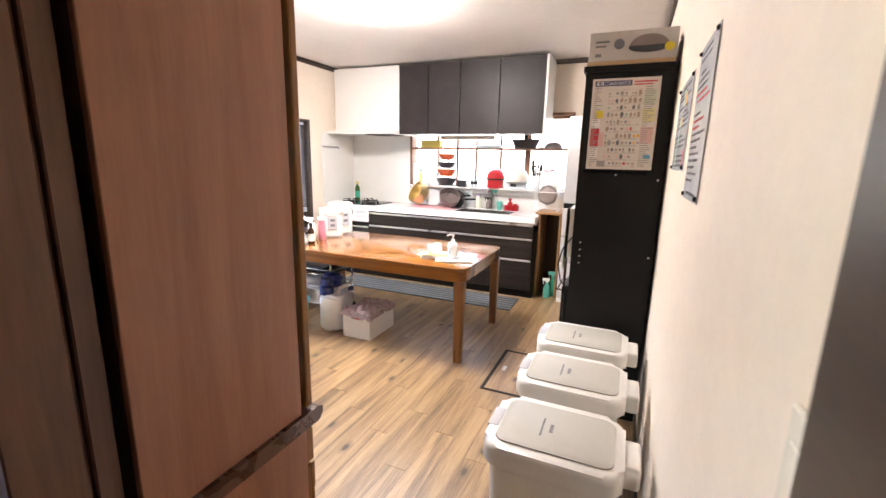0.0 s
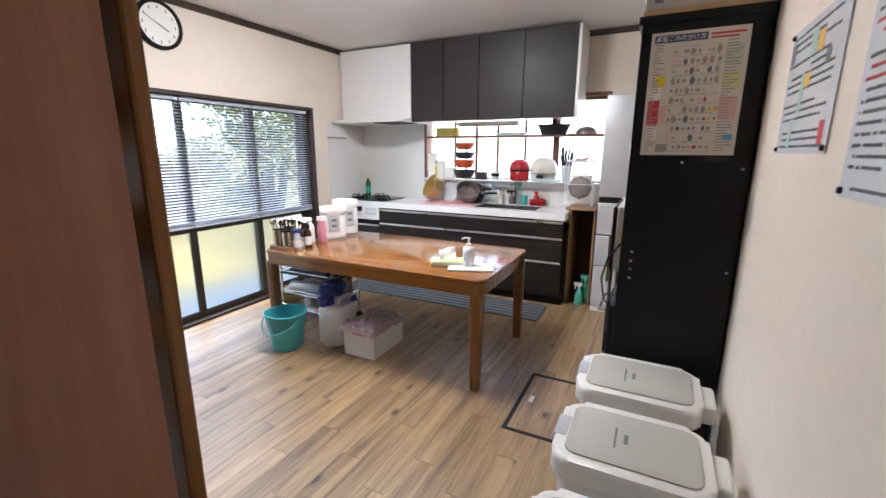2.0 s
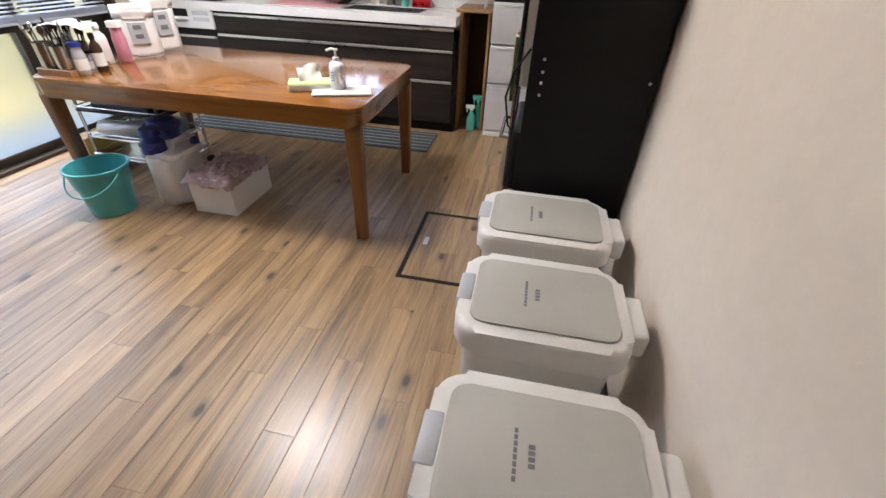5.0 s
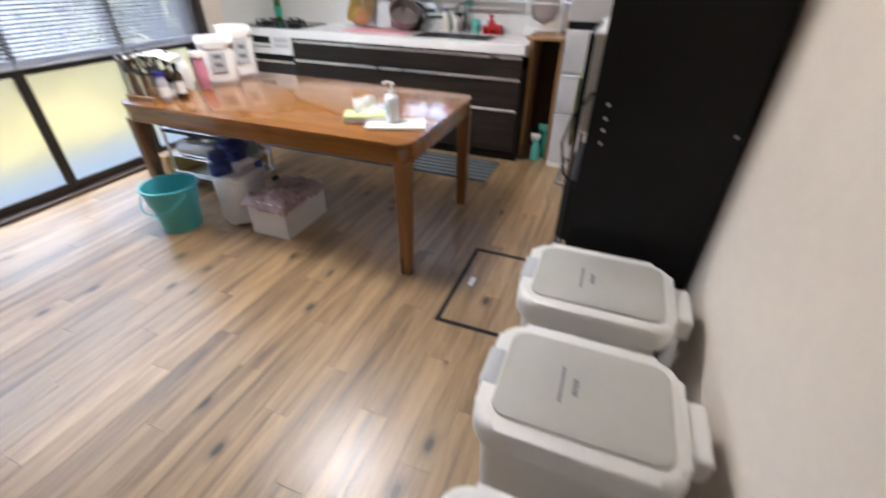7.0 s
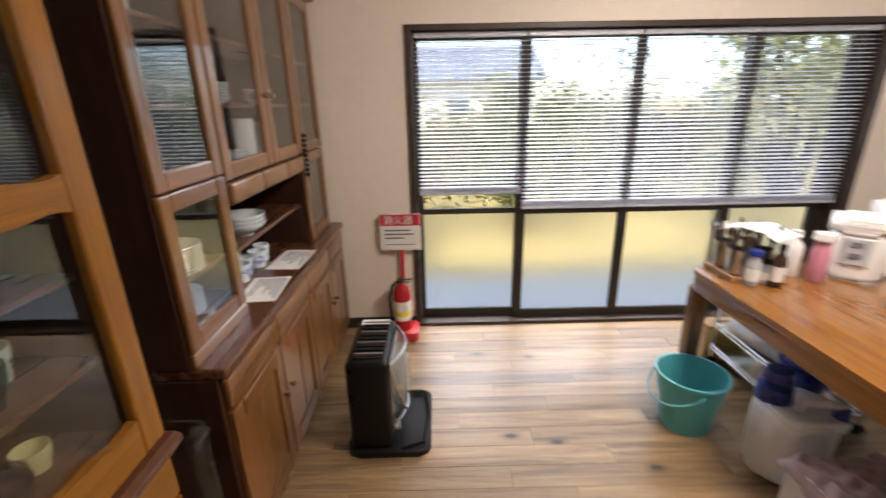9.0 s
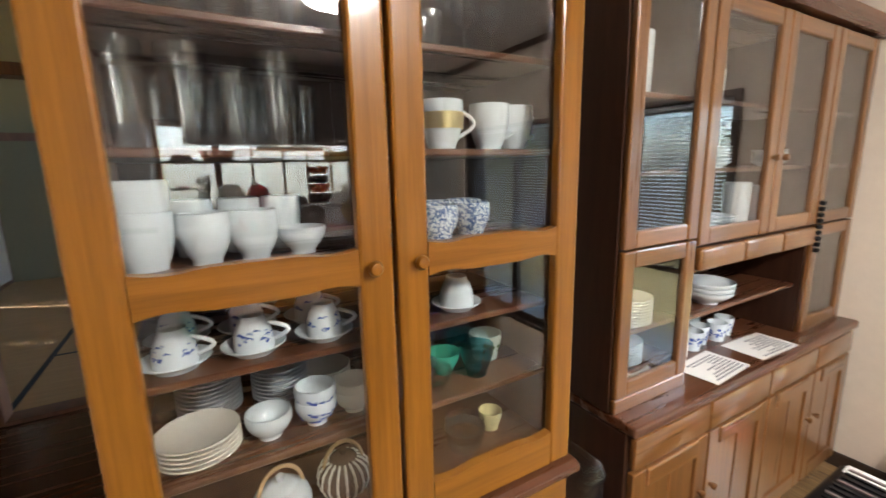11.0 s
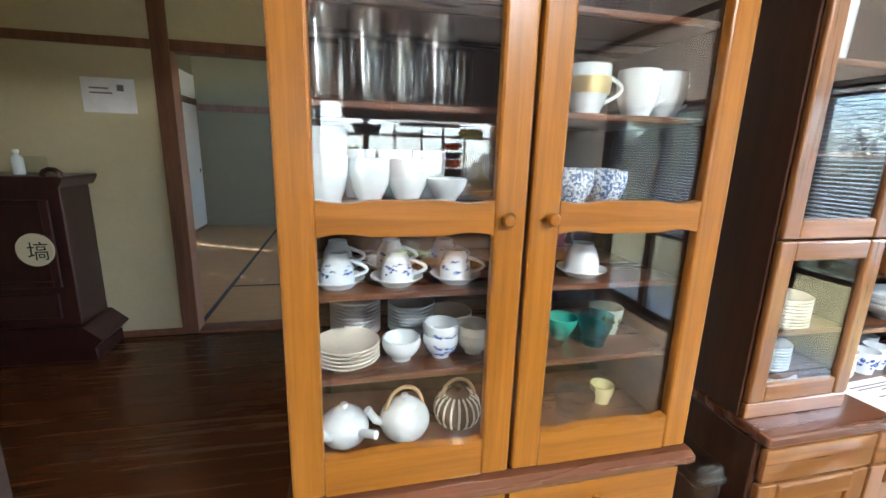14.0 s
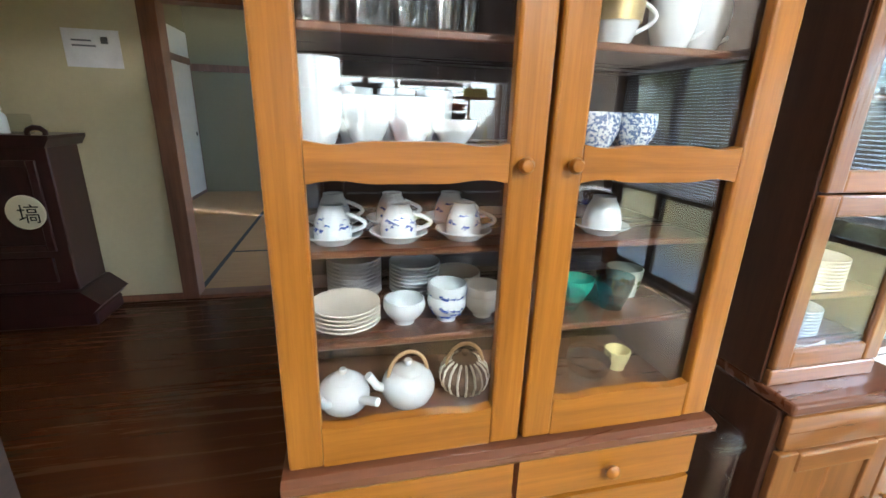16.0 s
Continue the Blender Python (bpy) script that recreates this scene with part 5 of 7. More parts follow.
bottle("seasoning_bottle", -2.475, 2.935, Z, 0.026, 0.18, surface("soy_brown", (0.05, 0.025, 0.015), 0.15), M_BLACK, "dark soy sauce bottle with a paper label", 0.4, M_PAPER)
bottle("seasoning_bottle", -2.515, 2.92, Z, 0.022, 0.10, M_SHAKER, M_BLACK, "small grey seasoning bottle with label", 0.7, M_PAPER)
bottle("pink_bottle", -2.535, 3.15, Z, 0.034, 0.205, M_PINK, M_WHITE, "tall pink plastic flask", 0.85, None, "bottle")
bottle("white_squeeze_bottle", -2.60, 3.09, Z, 0.034, 0.20, M_WHITE, M_WHITE, "white trigger bottle behind the seasonings", 0.4)


def air_pot(x, y, z, w, hgt, label, turn):
    t = thing("electric_kettle_pot", (x, y, z), label, "kettle", "hot water pots", turn)
    part("body", slab(rounded(-w, w, -w, w, w * 0.55, 6), 0.012, hgt * 0.78, 0.012, 3), M_WHITE, t, "", 50)
    part("base_ring", slab(rounded(-w * 0.95, w * 0.95, -w * 0.95, w * 0.95, w * 0.5, 6), 0.0, 0.014), M_BINL, t)
    part("lid", slab(rounded(-w * 1.12, w * 1.08, -w * 1.05, w * 1.05, w * 0.5, 6), hgt * 0.78, hgt, 0.03, 4), M_WHITE, t, "rounded white lid", 50)
    pn = part("front_panel", boxes((w - 0.004, w + 0.010, -w * 0.45, w * 0.45, hgt * 0.28, hgt * 0.72), bevel=0.004), M_BINL, t, "grey control panel")
    part("button", boxes((w + 0.009, w + 0.013, -0.02, 0.02, hgt * 0.58, hgt * 0.66)), M_INK, pn)
    part("button", boxes((w + 0.009, w + 0.013, -0.02, 0.02, hgt * 0.40, hgt * 0.48)), M_INK, pn)
    return t


air_pot(-2.575, 3.335, Z, 0.098, 0.262, "white electric hot water pot with grey panel", -45)
air_pot(-2.615, 3.545, Z, 0.092, 0.30, "taller white electric hot water pot", -30)
# tissues, dispenser and folded towel
tb2 = thing("tissue_box", (-1.325, 2.965, Z), "pale green packet of tissues, one pulled up", "tissue box", turn=25)
part("packet", boxes((-0.105, 0.105, -0.055, 0.055, 0, 0.042), bevel=0.012, seg=3), M_LIME, tb2, "pale green wrapper", 40)
part("printed_side", boxes((-0.095, 0.095, -0.0565, -0.055, 0.004, 0.03)), M_PAPER, tb2)
ti = bmesh.new()
bmesh.ops.create_grid(ti, x_segments=10, y_segments=6, size=0.5, matrix=pose(0, 0, 0.07, 62, 0, 20) @ Matrix.Diagonal((0.11, 0.09, 1, 1)))
for v in ti.verts:
    v.co += Vector((0, 0.018 * noise.noise(v.co * 25), 0.012 * noise.noise(v.co * 31)))
bmesh.ops.solidify(ti, geom=ti.faces[:], thickness=0.001)
part("tissue", ti, M_PAPER, tb2, "white tissue", 60)
tw = one("folded_towel", boxes((-0.14, 0.14, -0.075, 0.075, 0.0, 0.012), bevel=0.004, seg=2), surface("white_towel", (0.70, 0.69, 0.66), 0.9, vary=0.05, bump=0.6), (-1.16, 2.955, Z), "folded white towel under the dispenser", "towel", turn=22)
dp = thing("pump_dispenser", (-1.185, 2.975, Z + 0.0125), "milky alcohol pump dispenser with a white label", "dispenser")
part("bottle", turned([(0, 0), (0.034, 0), (0.036, 0.006), (0.036, 0.10), (0.03, 0.118), (0.014, 0.125), (0, 0.125)], 20), M_MILK, dp, "", 50)
part("label", turned([(0.0366, 0.03), (0.0366, 0.09)], 20), M_PAPER, dp, "", 60)
part("print", boxes(*[(-0.018, 0.0, -0.0372, -0.0366, 0.04 + 0.012 * k, 0.046 + 0.012 * k) for k in range(4)]), M_BLUINK, dp)
pm = part("pump", turned([(0.015, 0.12), (0.016, 0.14), (0.006, 0.142), (0.006, 0.17), (0, 0.17)], 14), M_WHITE, dp, "white pump", 50)
part("nozzle", tube(bmesh.new(), [(0.012, 0, 0.172), (-0.02, 0, 0.176), (-0.045, 0, 0.166)], 0.006, 8), M_WHITE, pm)

# ---- under the table ----
bk = thing("bucket", (-2.505, 2.69, 0), "turquoise plastic bucket with a wire handle", "bucket")
part("body", turned([(0, 0.0), (0.104, 0.0), (0.110, 0.01), (0.126, 0.165), (0.133, 0.168), (0.145, 0.262), (0.154, 0.264), (0.154, 0.274), (0.142, 0.274), (0.121, 0.14), (0.105, 0.012), (0, 0.012)], 36), M_TEAL, bk, "", 40)
part("handle", tube(bmesh.new(), [(0.157 * math.cos(math.pi * k / 16) , -0.03 - 0.135 * math.sin(math.pi * k / 16), 0.25 - 0.10 * math.sin(math.pi * k / 16)) for k in range(17)], 0.004, 7), M_TEAL, bk, "turquoise bail")
part("rag", turned([(0, 0.05), (0.05, 0.045), (0.06, 0.02), (0.05, 0.0)], 12, pose(0.02, 0, 0.012)), M_PINK, bk, "pink rag inside")
jg = thing("water_jug", (-2.235, 2.94, 0), "white plastic water canister with blue screw caps", "canister")
part("body", slab(rounded(-0.115, 0.115, -0.13, 0.13, 0.085, 8), 0.0, 0.285, 0.03, 4), M_MILK, jg, "", 50)
part("shoulder", slab(rounded(-0.10, 0.11, -0.11, 0.14, 0.045, 5), 0.26, 0.305, 0.02, 3), M_MILK, jg, "", 50)
part("handle", tube(bmesh.new(), [(0.03, -0.02, 0.30), (0.04, -0.01, 0.345), (0.06, 0.06, 0.355), (0.07, 0.12, 0.33), (0.07, 0.13, 0.29)], 0.016, 10), M_MILK, jg, "", 50)
part("cap", turned([(0, 0.435), (0.046, 0.432), (0.052, 0.395), (0.044, 0.388), (0.044, 0.37), (0.060, 0.362), (0.062, 0.30), (0, 0.30)], 22, pose(-0.05, -0.06, 0)), M_BLUEPL, jg, "large blue cap", 50)
part("cap", turned([(0, 0.345), (0.024, 0.343), (0.026, 0.30), (0, 0.30)], 16, pose(0.08, 0.10, 0)), M_BLUEPL, jg, "small blue cap", 50)
bp = thing("blue_pot", (-2.40, 3.10, 0.255), "dark blue plastic tub on the trolley shelf", "tub")
part("body", turned([(0, 0), (0.075, 0), (0.09, 0.10), (0.10, 0.105), (0.10, 0.12), (0.085, 0.12), (0.07, 0.01), (0, 0.01)], 26), M_BLUEPL, bp, "", 50)
part("lid", turned([(0.08, 0.118), (0.075, 0.15), (0.03, 0.165), (0, 0.167)], 24), M_BLUEPL, bp, "", 50)
wb = thing("storage_box", (-1.93, 2.98, 0), "white cardboard box with a cutout handle hole", "box", turn=0.5)
part("body", boxes((-0.128, 0.128, -0.19, -0.186, 0, 0.215), (-0.128, 0.128, 0.186, 0.19, 0, 0.215), (-0.128, -0.124, -0.186, 0.186, 0, 0.215), (0.124, 0.128, -0.186, 0.186, 0, 0.215), (-0.124, 0.124, -0.186, 0.186, 0, 0.006)), M_PAPER, wb)
part("handle_hole", boxes((-0.035, 0.035, -0.1915, -0.190, 0.16, 0.183), bevel=0.0004), M_REDSIGN, wb, "reddish slot")
pb = bmesh.new()
bmesh.ops.create_grid(pb, x_segments=26, y_segments=30, size=0.5, matrix=Matrix.Diagonal((0.31, 0.40, 1, 1)))
for v in pb.verts:
    e = max(abs(v.co.x) / 0.155, abs(v.co.y) / 0.20)
    v.co.z = 0.232 + 0.022 * noise.noise(v.co * 13 + Vector((3, 0, 0))) + 0.02 * noise.noise(v.co * 34) - (0.05 * max(0, e - 0.8) / 0.2)
bmesh.ops.solidify(pb, geom=pb.faces[:], thickness=0.0015)
M_PLASTICBAG = surface("pink_checked_bag", (0.46, 0.34, 0.34), 0.3, vary=0.35, scale=26, bump=0.3)
one("plastic_bag", pb, M_PLASTICBAG, (-1.93, 2.965, 0.0), "crumpled pinkish plastic bags filling the white box", "bag", smooth=60)
ct = thing("kitchen_trolley", (-2.68, 3.25, 0), "black metal wire trolley loaded with boxes", "trolley")
for px, py in ((-0.28, -0.16), (0.28, -0.16), (-0.28, 0.16), (0.28, 0.16)):
    part("post", tube(bmesh.new(), [(px, py, 0.05), (px, py, 0.545)], 0.010, 8), M_STEEL, ct)
    part("castor", turned([(0, 0.018), (0.022, 0.018), (0.025, 0.0), (0.022, -0.018), (0, -0.018)], 14, pose(px, py, 0.025, 90)), M_BLACK, ct)
for z in (0.10, 0.235, 0.40, 0.53):
    part("shelf", boxes((-0.29, 0.29, -0.17, 0.17, z, z + 0.010), bevel=0.002), M_BLACK if z > 0.3 else M_STEEL, ct)
    part("rail", tube(bmesh.new(), [(-0.29, -0.17, z + 0.03), (0.29, -0.17, z + 0.03), (0.29, 0.17, z + 0.03), (-0.29, 0.17, z + 0.03)], 0.004, 6, True), M_STEEL, ct)
one("foil_roll", turned([(0, -0.15), (0.045, -0.15), (0.048, -0.14), (0.048, 0.14), (0.045, 0.15), (0, 0.15)], 20, pose(0, 0, 0.048, 0, 90)), M_SILVER, (-2.72, 3.14, 0.246), "silver wrapped roll on the trolley", "roll", turn=10, smooth=50)
one("grey_case", boxes((-0.13, 0.13, -0.09, 0.09, 0, 0.07), bevel=0.012, seg=3), surface("grey_case", (0.22, 0.26, 0.25), 0.4), (-2.60, 3.30, 0.2455), "grey-green plastic case on the trolley", "case", smooth=40)
one("black_tray", boxes((-0.2, 0.2, -0.12, 0.12, 0, 0.035), bevel=0.006), M_DARKPAN, (-2.70, 3.25, 0.4105), "black baking tray on the trolley", "tray")
one("purple_bag", boxes((-0.09, 0.09, -0.08, 0.08, 0, 0.08), bevel=0.025, seg=3), surface("purple_bag", (0.20, 0.12, 0.20), 0.6), (-2.47, 3.16, 0.1105), "dark purple bag on the lower shelf", "bag", smooth=60)
bx = thing("carton", (-3.05, 3.22, 0), "yellow and white carton beside the trolley", "box")
part("body", boxes((-0.055, 0.055, -0.15, 0.15, 0, 0.22), bevel=0.003), M_CARD, bx)
part("printed_side", boxes((0.055, 0.0565, -0.14, 0.14, 0.01, 0.20)), M_YEL, bx)

# ---- heater, extinguisher, sign ----
M_ENAMEL = surface("black_enamel", (0.005, 0.005, 0.0055), 0.3)
M_ENAMEL.node_tree.nodes["Principled BSDF"].inputs["Specular IOR Level"].default_value = 0.25
ht = thing("paraffin_heater", (-2.54, 1.255, 0), "black paraffin stove with a polished reflector front", "heater")
part("tray", slab(rounded(-0.21, 0.21, -0.11, 0.25, 0.05, 6), 0.0, 0.03, 0.010, 3), M_BLACK, ht, "glossy black drip tray", 50)
part("body", boxes((-0.19, 0.19, -0.09, 0.085, 0.03, 0.455), bevel=0.018, seg=3), M_ENAMEL, ht, "", 40)
part("reflector", boxes((-0.155, 0.155, 0.085, 0.093, 0.13, 0.41), bevel=0.003), M_STEEL, ht, "polished steel reflector")
part("burner_glass", turned([(0.05, 0.14), (0.05, 0.36), (0.04, 0.37), (0, 0.37)], 20, pose(0, 0.115, 0)), M_CLEARPL, ht)
curve_ = [(-0.165 + 0.033 * k, 0.09 + 0.055 * math.sin(math.pi * k / 10)) for k in range(11)]
part("front_screen", prism(bmesh.new(), curve_ + [(x, y - 0.003) for x, y in curve_[::-1]], "z", 0.13, 0.425), M_CLEARPL, ht, "curved clear front screen", 40)
for z in (0.125, 0.43):
    part("front_trim", tube(bmesh.new(), [(x, y, z) for x, y in curve_], 0.007, 8), M_STEEL, ht, "chromed trim", 60)
part("front_sweep", tube(bmesh.new(), [(0.16, 0.092, 0.43), (0.155, 0.11, 0.33), (0.13, 0.135, 0.22), (0.08, 0.15, 0.14)], 0.006, 8), M_STEEL, ht, "chromed sweep", 60)
for k in range(11):
    part("top_slot", boxes((-0.16 + 0.03 * k, -0.148 + 0.03 * k, -0.06, 0.06, 0.4552, 0.462), bevel=0.001), M_BLACK if k % 3 else M_GREYPAN, ht)
part("knob", turned([(0, 0.02), (0.022, 0.018), (0.025, 0)], 18, pose(0.10, 0.095, 0.085, -90)), M_SILVER, ht)
part("label", boxes((-0.185, -0.13, -0.07, 0.06, 0.4556, 0.4575)), M_PAPER, ht, "white notice on top")
part("foot_lip", tube(bmesh.new(), [(-0.19, 0.12, 0.035), (-0.17, 0.22, 0.045), (0, 0.243, 0.05), (0.17, 0.22, 0.045), (0.19, 0.12, 0.035)], 0.008, 8), M_BLACK, ht)

fx = thing("fire_extinguisher", (-3.36, 1.315, 0), "red fire extinguisher with a black hose, on a red stand", "extinguisher")
part("stand_base", slab(rounded(-0.09, 0.09, -0.10, 0.10, 0.03), 0.0, 0.06, 0.01), M_REDSIGN, fx, "red stand foot", 40)
part("cylinder", turned([(0, 0.05), (0.05, 0.05), (0.055, 0.06), (0.055, 0.31), (0.045, 0.345), (0.02, 0.365), (0.018, 0.38), (0, 0.38)], 28), M_RED, fx, "red steel cylinder", 50)
part("label", turned([(0.0557, 0.13), (0.0557, 0.26)], 28), M_PAPER, fx, "white and yellow label", 60)
part("label_band", turned([(0.0562, 0.16), (0.0562, 0.19)], 28), M_YELINK, fx, "", 60)
part("lever", boxes((-0.01, 0.01, -0.02, 0.07, 0.395, 0.405), (-0.012, 0.012, -0.015, 0.06, 0.375, 0.385), (-0.015, 0.015, -0.015, 0.015, 0.37, 0.40), bevel=0.002), M_STEEL, fx, "steel lever")
part("hose", tube(bmesh.new(), [(0, -0.02, 0.385), (0.01, -0.055, 0.36), (0.02, -0.075, 0.28), (0.02, -0.072, 0.18), (0.015, -0.068, 0.10)], 0.009, 8), M_BLACK, fx, "black hose")
sg = thing("extinguisher_sign", (-3.44, 1.32, 0), "red and white extinguisher notice on a red post", "sign")
part("post", boxes((-0.012, 0.0, -0.012, 0.012, 0.06, 0.60), bevel=0.002), M_REDSIGN, sg, "thin red post")
pl = part("plate", boxes((0.0, 0.004, -0.128, 0.128, 0.565, 0.80), bevel=0.001), M_PAPER, sg, "white notice plate")
part("heading", boxes((0.004, 0.0048, -0.125, 0.125, 0.725, 0.797)), M_REDSIGN, pl, "red heading band")
writing("lettering", "消火器", 0.062, M_PAPER, pl, pose(0.0052, -0.105, 0.738, 90, 0, 90), "white characters")
part("print", boxes((0.004, 0.0046, -0.10, 0.06, 0.69, 0.70), (0.004, 0.0046, -0.10, 0.08, 0.665, 0.675), (0.004, 0.0046, -0.10, 0.02, 0.64, 0.65), (0.004, 0.0046, -0.10, 0.09, 0.60, 0.605)), M_INK, pl)

# ---- wall clock, hooks ----
ck = thing("wall_clock", (XW, 2.64, 2.285), "round white wall clock in a black rim", "clock")
part("rim", turned([(0.165, 0.0), (0.165, 0.028), (0.15, 0.036), (0.14, 0.03), (0.14, 0.0)], 40, pose(0, 0, 0, 90, 0, 90)), M_BLACK, ck, "black rim", 50)
face = part("face", turned([(0, 0.018), (0.142, 0.018), (0.142, 0.010), (0, 0.010)], 40, pose(0, 0, 0, 90, 0, 90)), M_PAPER, ck, "white dial")
for k in range(12):
    a = math.pi * k / 6
    o = part("numeral", boxes((-0.004, 0.004, 0.0185, 0.0192, -0.010, 0.010)), M_INK, face)
    o.matrix_basis = pose(0.0, 0.115 * math.sin(a), 0.115 * math.cos(a), 0, 0, -90) 
for ln, w_, ang in ((0.115, 0.003, 62), (0.075, 0.005, 244)):
    o = part("hand_bar", boxes((-w_, w_, 0.0195, 0.0205, -0.015, ln)), M_INK, face, "black clock pointer")
    o.matrix_basis = pose(0, 0, 0, 0, 0, -90) @ pose(0, 0, 0, 0, ang, 0)
hk = thing("hook_rail", (XW, 4.51, 1.56), "thin metal hook rail on the side wall", "hook rail")
part("bar", boxes((0.0, 0.006, -0.16, 0.16, -0.008, 0.008), bevel=0.002), M_STEEL, hk)
for k in range(5):
    part("hook", tube(bmesh.new(), [(0.006, -0.13 + 0.065 * k, -0.004), (0.016, -0.13 + 0.065 * k, -0.022), (0.026, -0.13 + 0.065 * k, -0.014)], 0.0025, 6), M_STEEL, hk)

# ---- counter and window things ----
K = CZ + 0.0005
bottle("oil_bottle", -3.38, 4.93, K, 0.032, 0.25, M_GREENB, M_YEL, "dark green oil bottle beside the hob", 0.4, M_GREENCH)
dm = one("drying_mat", slab(rounded(-0.30, 0.30, -0.20, 0.20, 0.02), 0, 0.005, 0.001), surface("pink_cloth", (0.62, 0.32, 0.34), 0.9, bump=0.5), (-2.16, 4.73, K), "pink cloth drying mat on the worktop", "mat")


def tilted_pot(name, place, r, depth, material, label, tilt, turn, handle=None, square=False):
    t = thing(name, place, label, "pot")
    out = [(0, 0), (r * 0.86, 0), (r * 0.95, 0.012), (r, depth), (r * 1.03, depth + 0.003), (r * 0.99, depth + 0.003), (r * 0.93, 0.014), (0, 0.006)]
    part("body", turned(out, 8 if square else 32), material, t, "", 45)
    if handle:
        part("handle", tube(bmesh.new(), [(r, 0, depth * 0.8), (r + 0.05, 0, depth * 0.95), (r + 0.13, 0, depth)], 0.011, 8), M_BLACK, t, "black handle", 50)
    t.matrix_basis = pose(*place) @ pose(0, 0, 0, 0, 0, turn) @ pose(0, 0, 0, tilt, 0, 0)
    return t


tilted_pot("gold_pot", (-2.35, 4.83, K + 0.12), 0.13, 0.12, M_GOLD, "gold aluminium pot leaning to dry", 62, -38)
tilted_pot("grey_pan", (-1.965, 4.74, K + 0.09), 0.12, 0.085, M_GREYPAN, "grey-brown square pan leaning to dry", 42, 35, True)
tilted_pot("frying_pan", (-1.92, 4.84, K + 0.09), 0.11, 0.05, M_DARKPAN, "dark frying pan leaning behind", 70, 25, True)
tilted_pot("white_plate", (-2.23, 4.90, K + 0.10), 0.105, 0.02, M_CHINA, "white plate standing on edge to dry", 78, 5)
tilted_pot("pan_cover", (-1.82, 4.90, K + 0.11), 0.11, 0.02, M_CUPGLASS, "clear glass pan lid standing on edge", 75, -10)
bottle("soap_pump", -1.66, 4.92, K, 0.036, 0.17, M_CREAM, surface("violet_plastic", (0.24, 0.15, 0.42), 0.35), "cream soap bottle with a violet pump", 0.3)


def spray(x, y, z, r, hgt, body, head, label, category="spray bottle"):
    t = thing("spray_bottle", (x, y, z), label, category, "spray bottles")
    part("body", turned([(0, 0), (r, 0), (r * 1.02, hgt * 0.4), (r * 0.8, hgt * 0.58), (r * 0.4, hgt * 0.72), (r * 0.4, hgt * 0.8), (0, hgt * 0.8)], 18), body, t, "", 50)
    part("trigger_head", boxes((-0.05, 0.025, -0.014, 0.014, hgt * 0.86, hgt), (-0.015, 0.012, -0.012, 0.012, hgt * 0.78, hgt * 0.87), (-0.042, -0.032, -0.008, 0.008, hgt * 0.70, hgt * 0.87), bevel=0.004, seg=2), head, t, "", 40)
    return t


M_MINT = surface("mint_plastic", (0.10, 0.45, 0.38), 0.35)
spray(-1.45, 4.93, K, 0.034, 0.24, M_CLEARPL, M_MINT, "clear spray bottle with a mint trigger")
spray(-0.735, 4.60, 0.0, 0.036, 0.21, M_MINT, M_WHITE, "mint spray bottle standing on the floor")
spray(-0.69, 4.68, 0.0, 0.036, 0.27, M_GREENCH, M_MINT, "green spray bottle standing on the floor")
spray(-1.54, 4.94, K, 0.028, 0.14, M_GREYPAN, M_BLACK, "small grey bottle by the sink")
cup("mint_cup", 0.036, 0.10, M_MINT, (-1.39, 4.90, K), "translucent mint tumbler by the sink", "cup", "", 0.8)
rc = thing("red_caddy", (-1.25, 4.92, K), "red wire caddy with a red soap bottle", "caddy")
part("basket", boxes((-0.075, 0.075, -0.045, 0.045, 0.0, 0.01), (-0.075, -0.07, -0.045, 0.045, 0.01, 0.06), (0.07, 0.075, -0.045, 0.045, 0.01, 0.06), (-0.07, 0.07, -0.045, -0.04, 0.035, 0.06), (-0.07, 0.07, 0.04, 0.045, 0.01, 0.06)), M_RED, rc)
part("bottle", turned([(0, 0.011), (0.03, 0.011), (0.03, 0.09), (0.012, 0.105), (0.012, 0.12), (0.02, 0.122), (0.02, 0.14), (0, 0.14)], 16, pose(-0.02, 0, 0)), M_RED, rc, "", 50)
part("sponge", boxes((0.02, 0.06, -0.03, 0.03, 0.011, 0.08), bevel=0.008, seg=2), M_RED, rc)
tp = thing("tap", (-1.50, 4.945, K), "chrome kitchen mixer tap", "tap")
part("spout", tube(bmesh.new(), [(0, 0, 0), (0, 0, 0.16), (0, -0.03, 0.20), (0, -0.10, 0.215), (0, -0.17, 0.20), (0, -0.18, 0.17)], 0.012, 10), M_STEEL, tp, "", 60)
part("lever", boxes((-0.008, 0.008, -0.05, 0.01, 0.215, 0.225), bevel=0.003), M_STEEL, tp)

# window ledge shelf and the board above it
setting("shelf_ledge", boxes((-2.57, -0.67, 4.86, YN - 0.021, 1.108, 1.122), bevel=0.003), M_PANEL, "white ledge below the kitchen window")
setting("shelf_board", boxes((-2.57, -0.67, 4.90, YN - 0.02, 1.555, 1.575), bevel=0.003), M_REDWOOD, "brown board shelf across the kitchen window")
L = 1.1225
one("white_carton", boxes((-0.05, 0.05, -0.03, 0.03, 0, 0.27), bevel=0.003), M_PAPER, (-2.47, 4.93, L), "tall white carton on the ledge", "box")
one("white_carton", boxes((-0.04, 0.04, -0.03, 0.03, 0, 0.19), bevel=0.003), M_PAPER, (-2.36, 4.92, L), "white carton on the ledge", "box")
bottle("sauce_bottle", -2.41, 4.90, L, 0.02, 0.19, M_YEL, M_GREENCH, "slim yellow sauce bottle", 0.5)
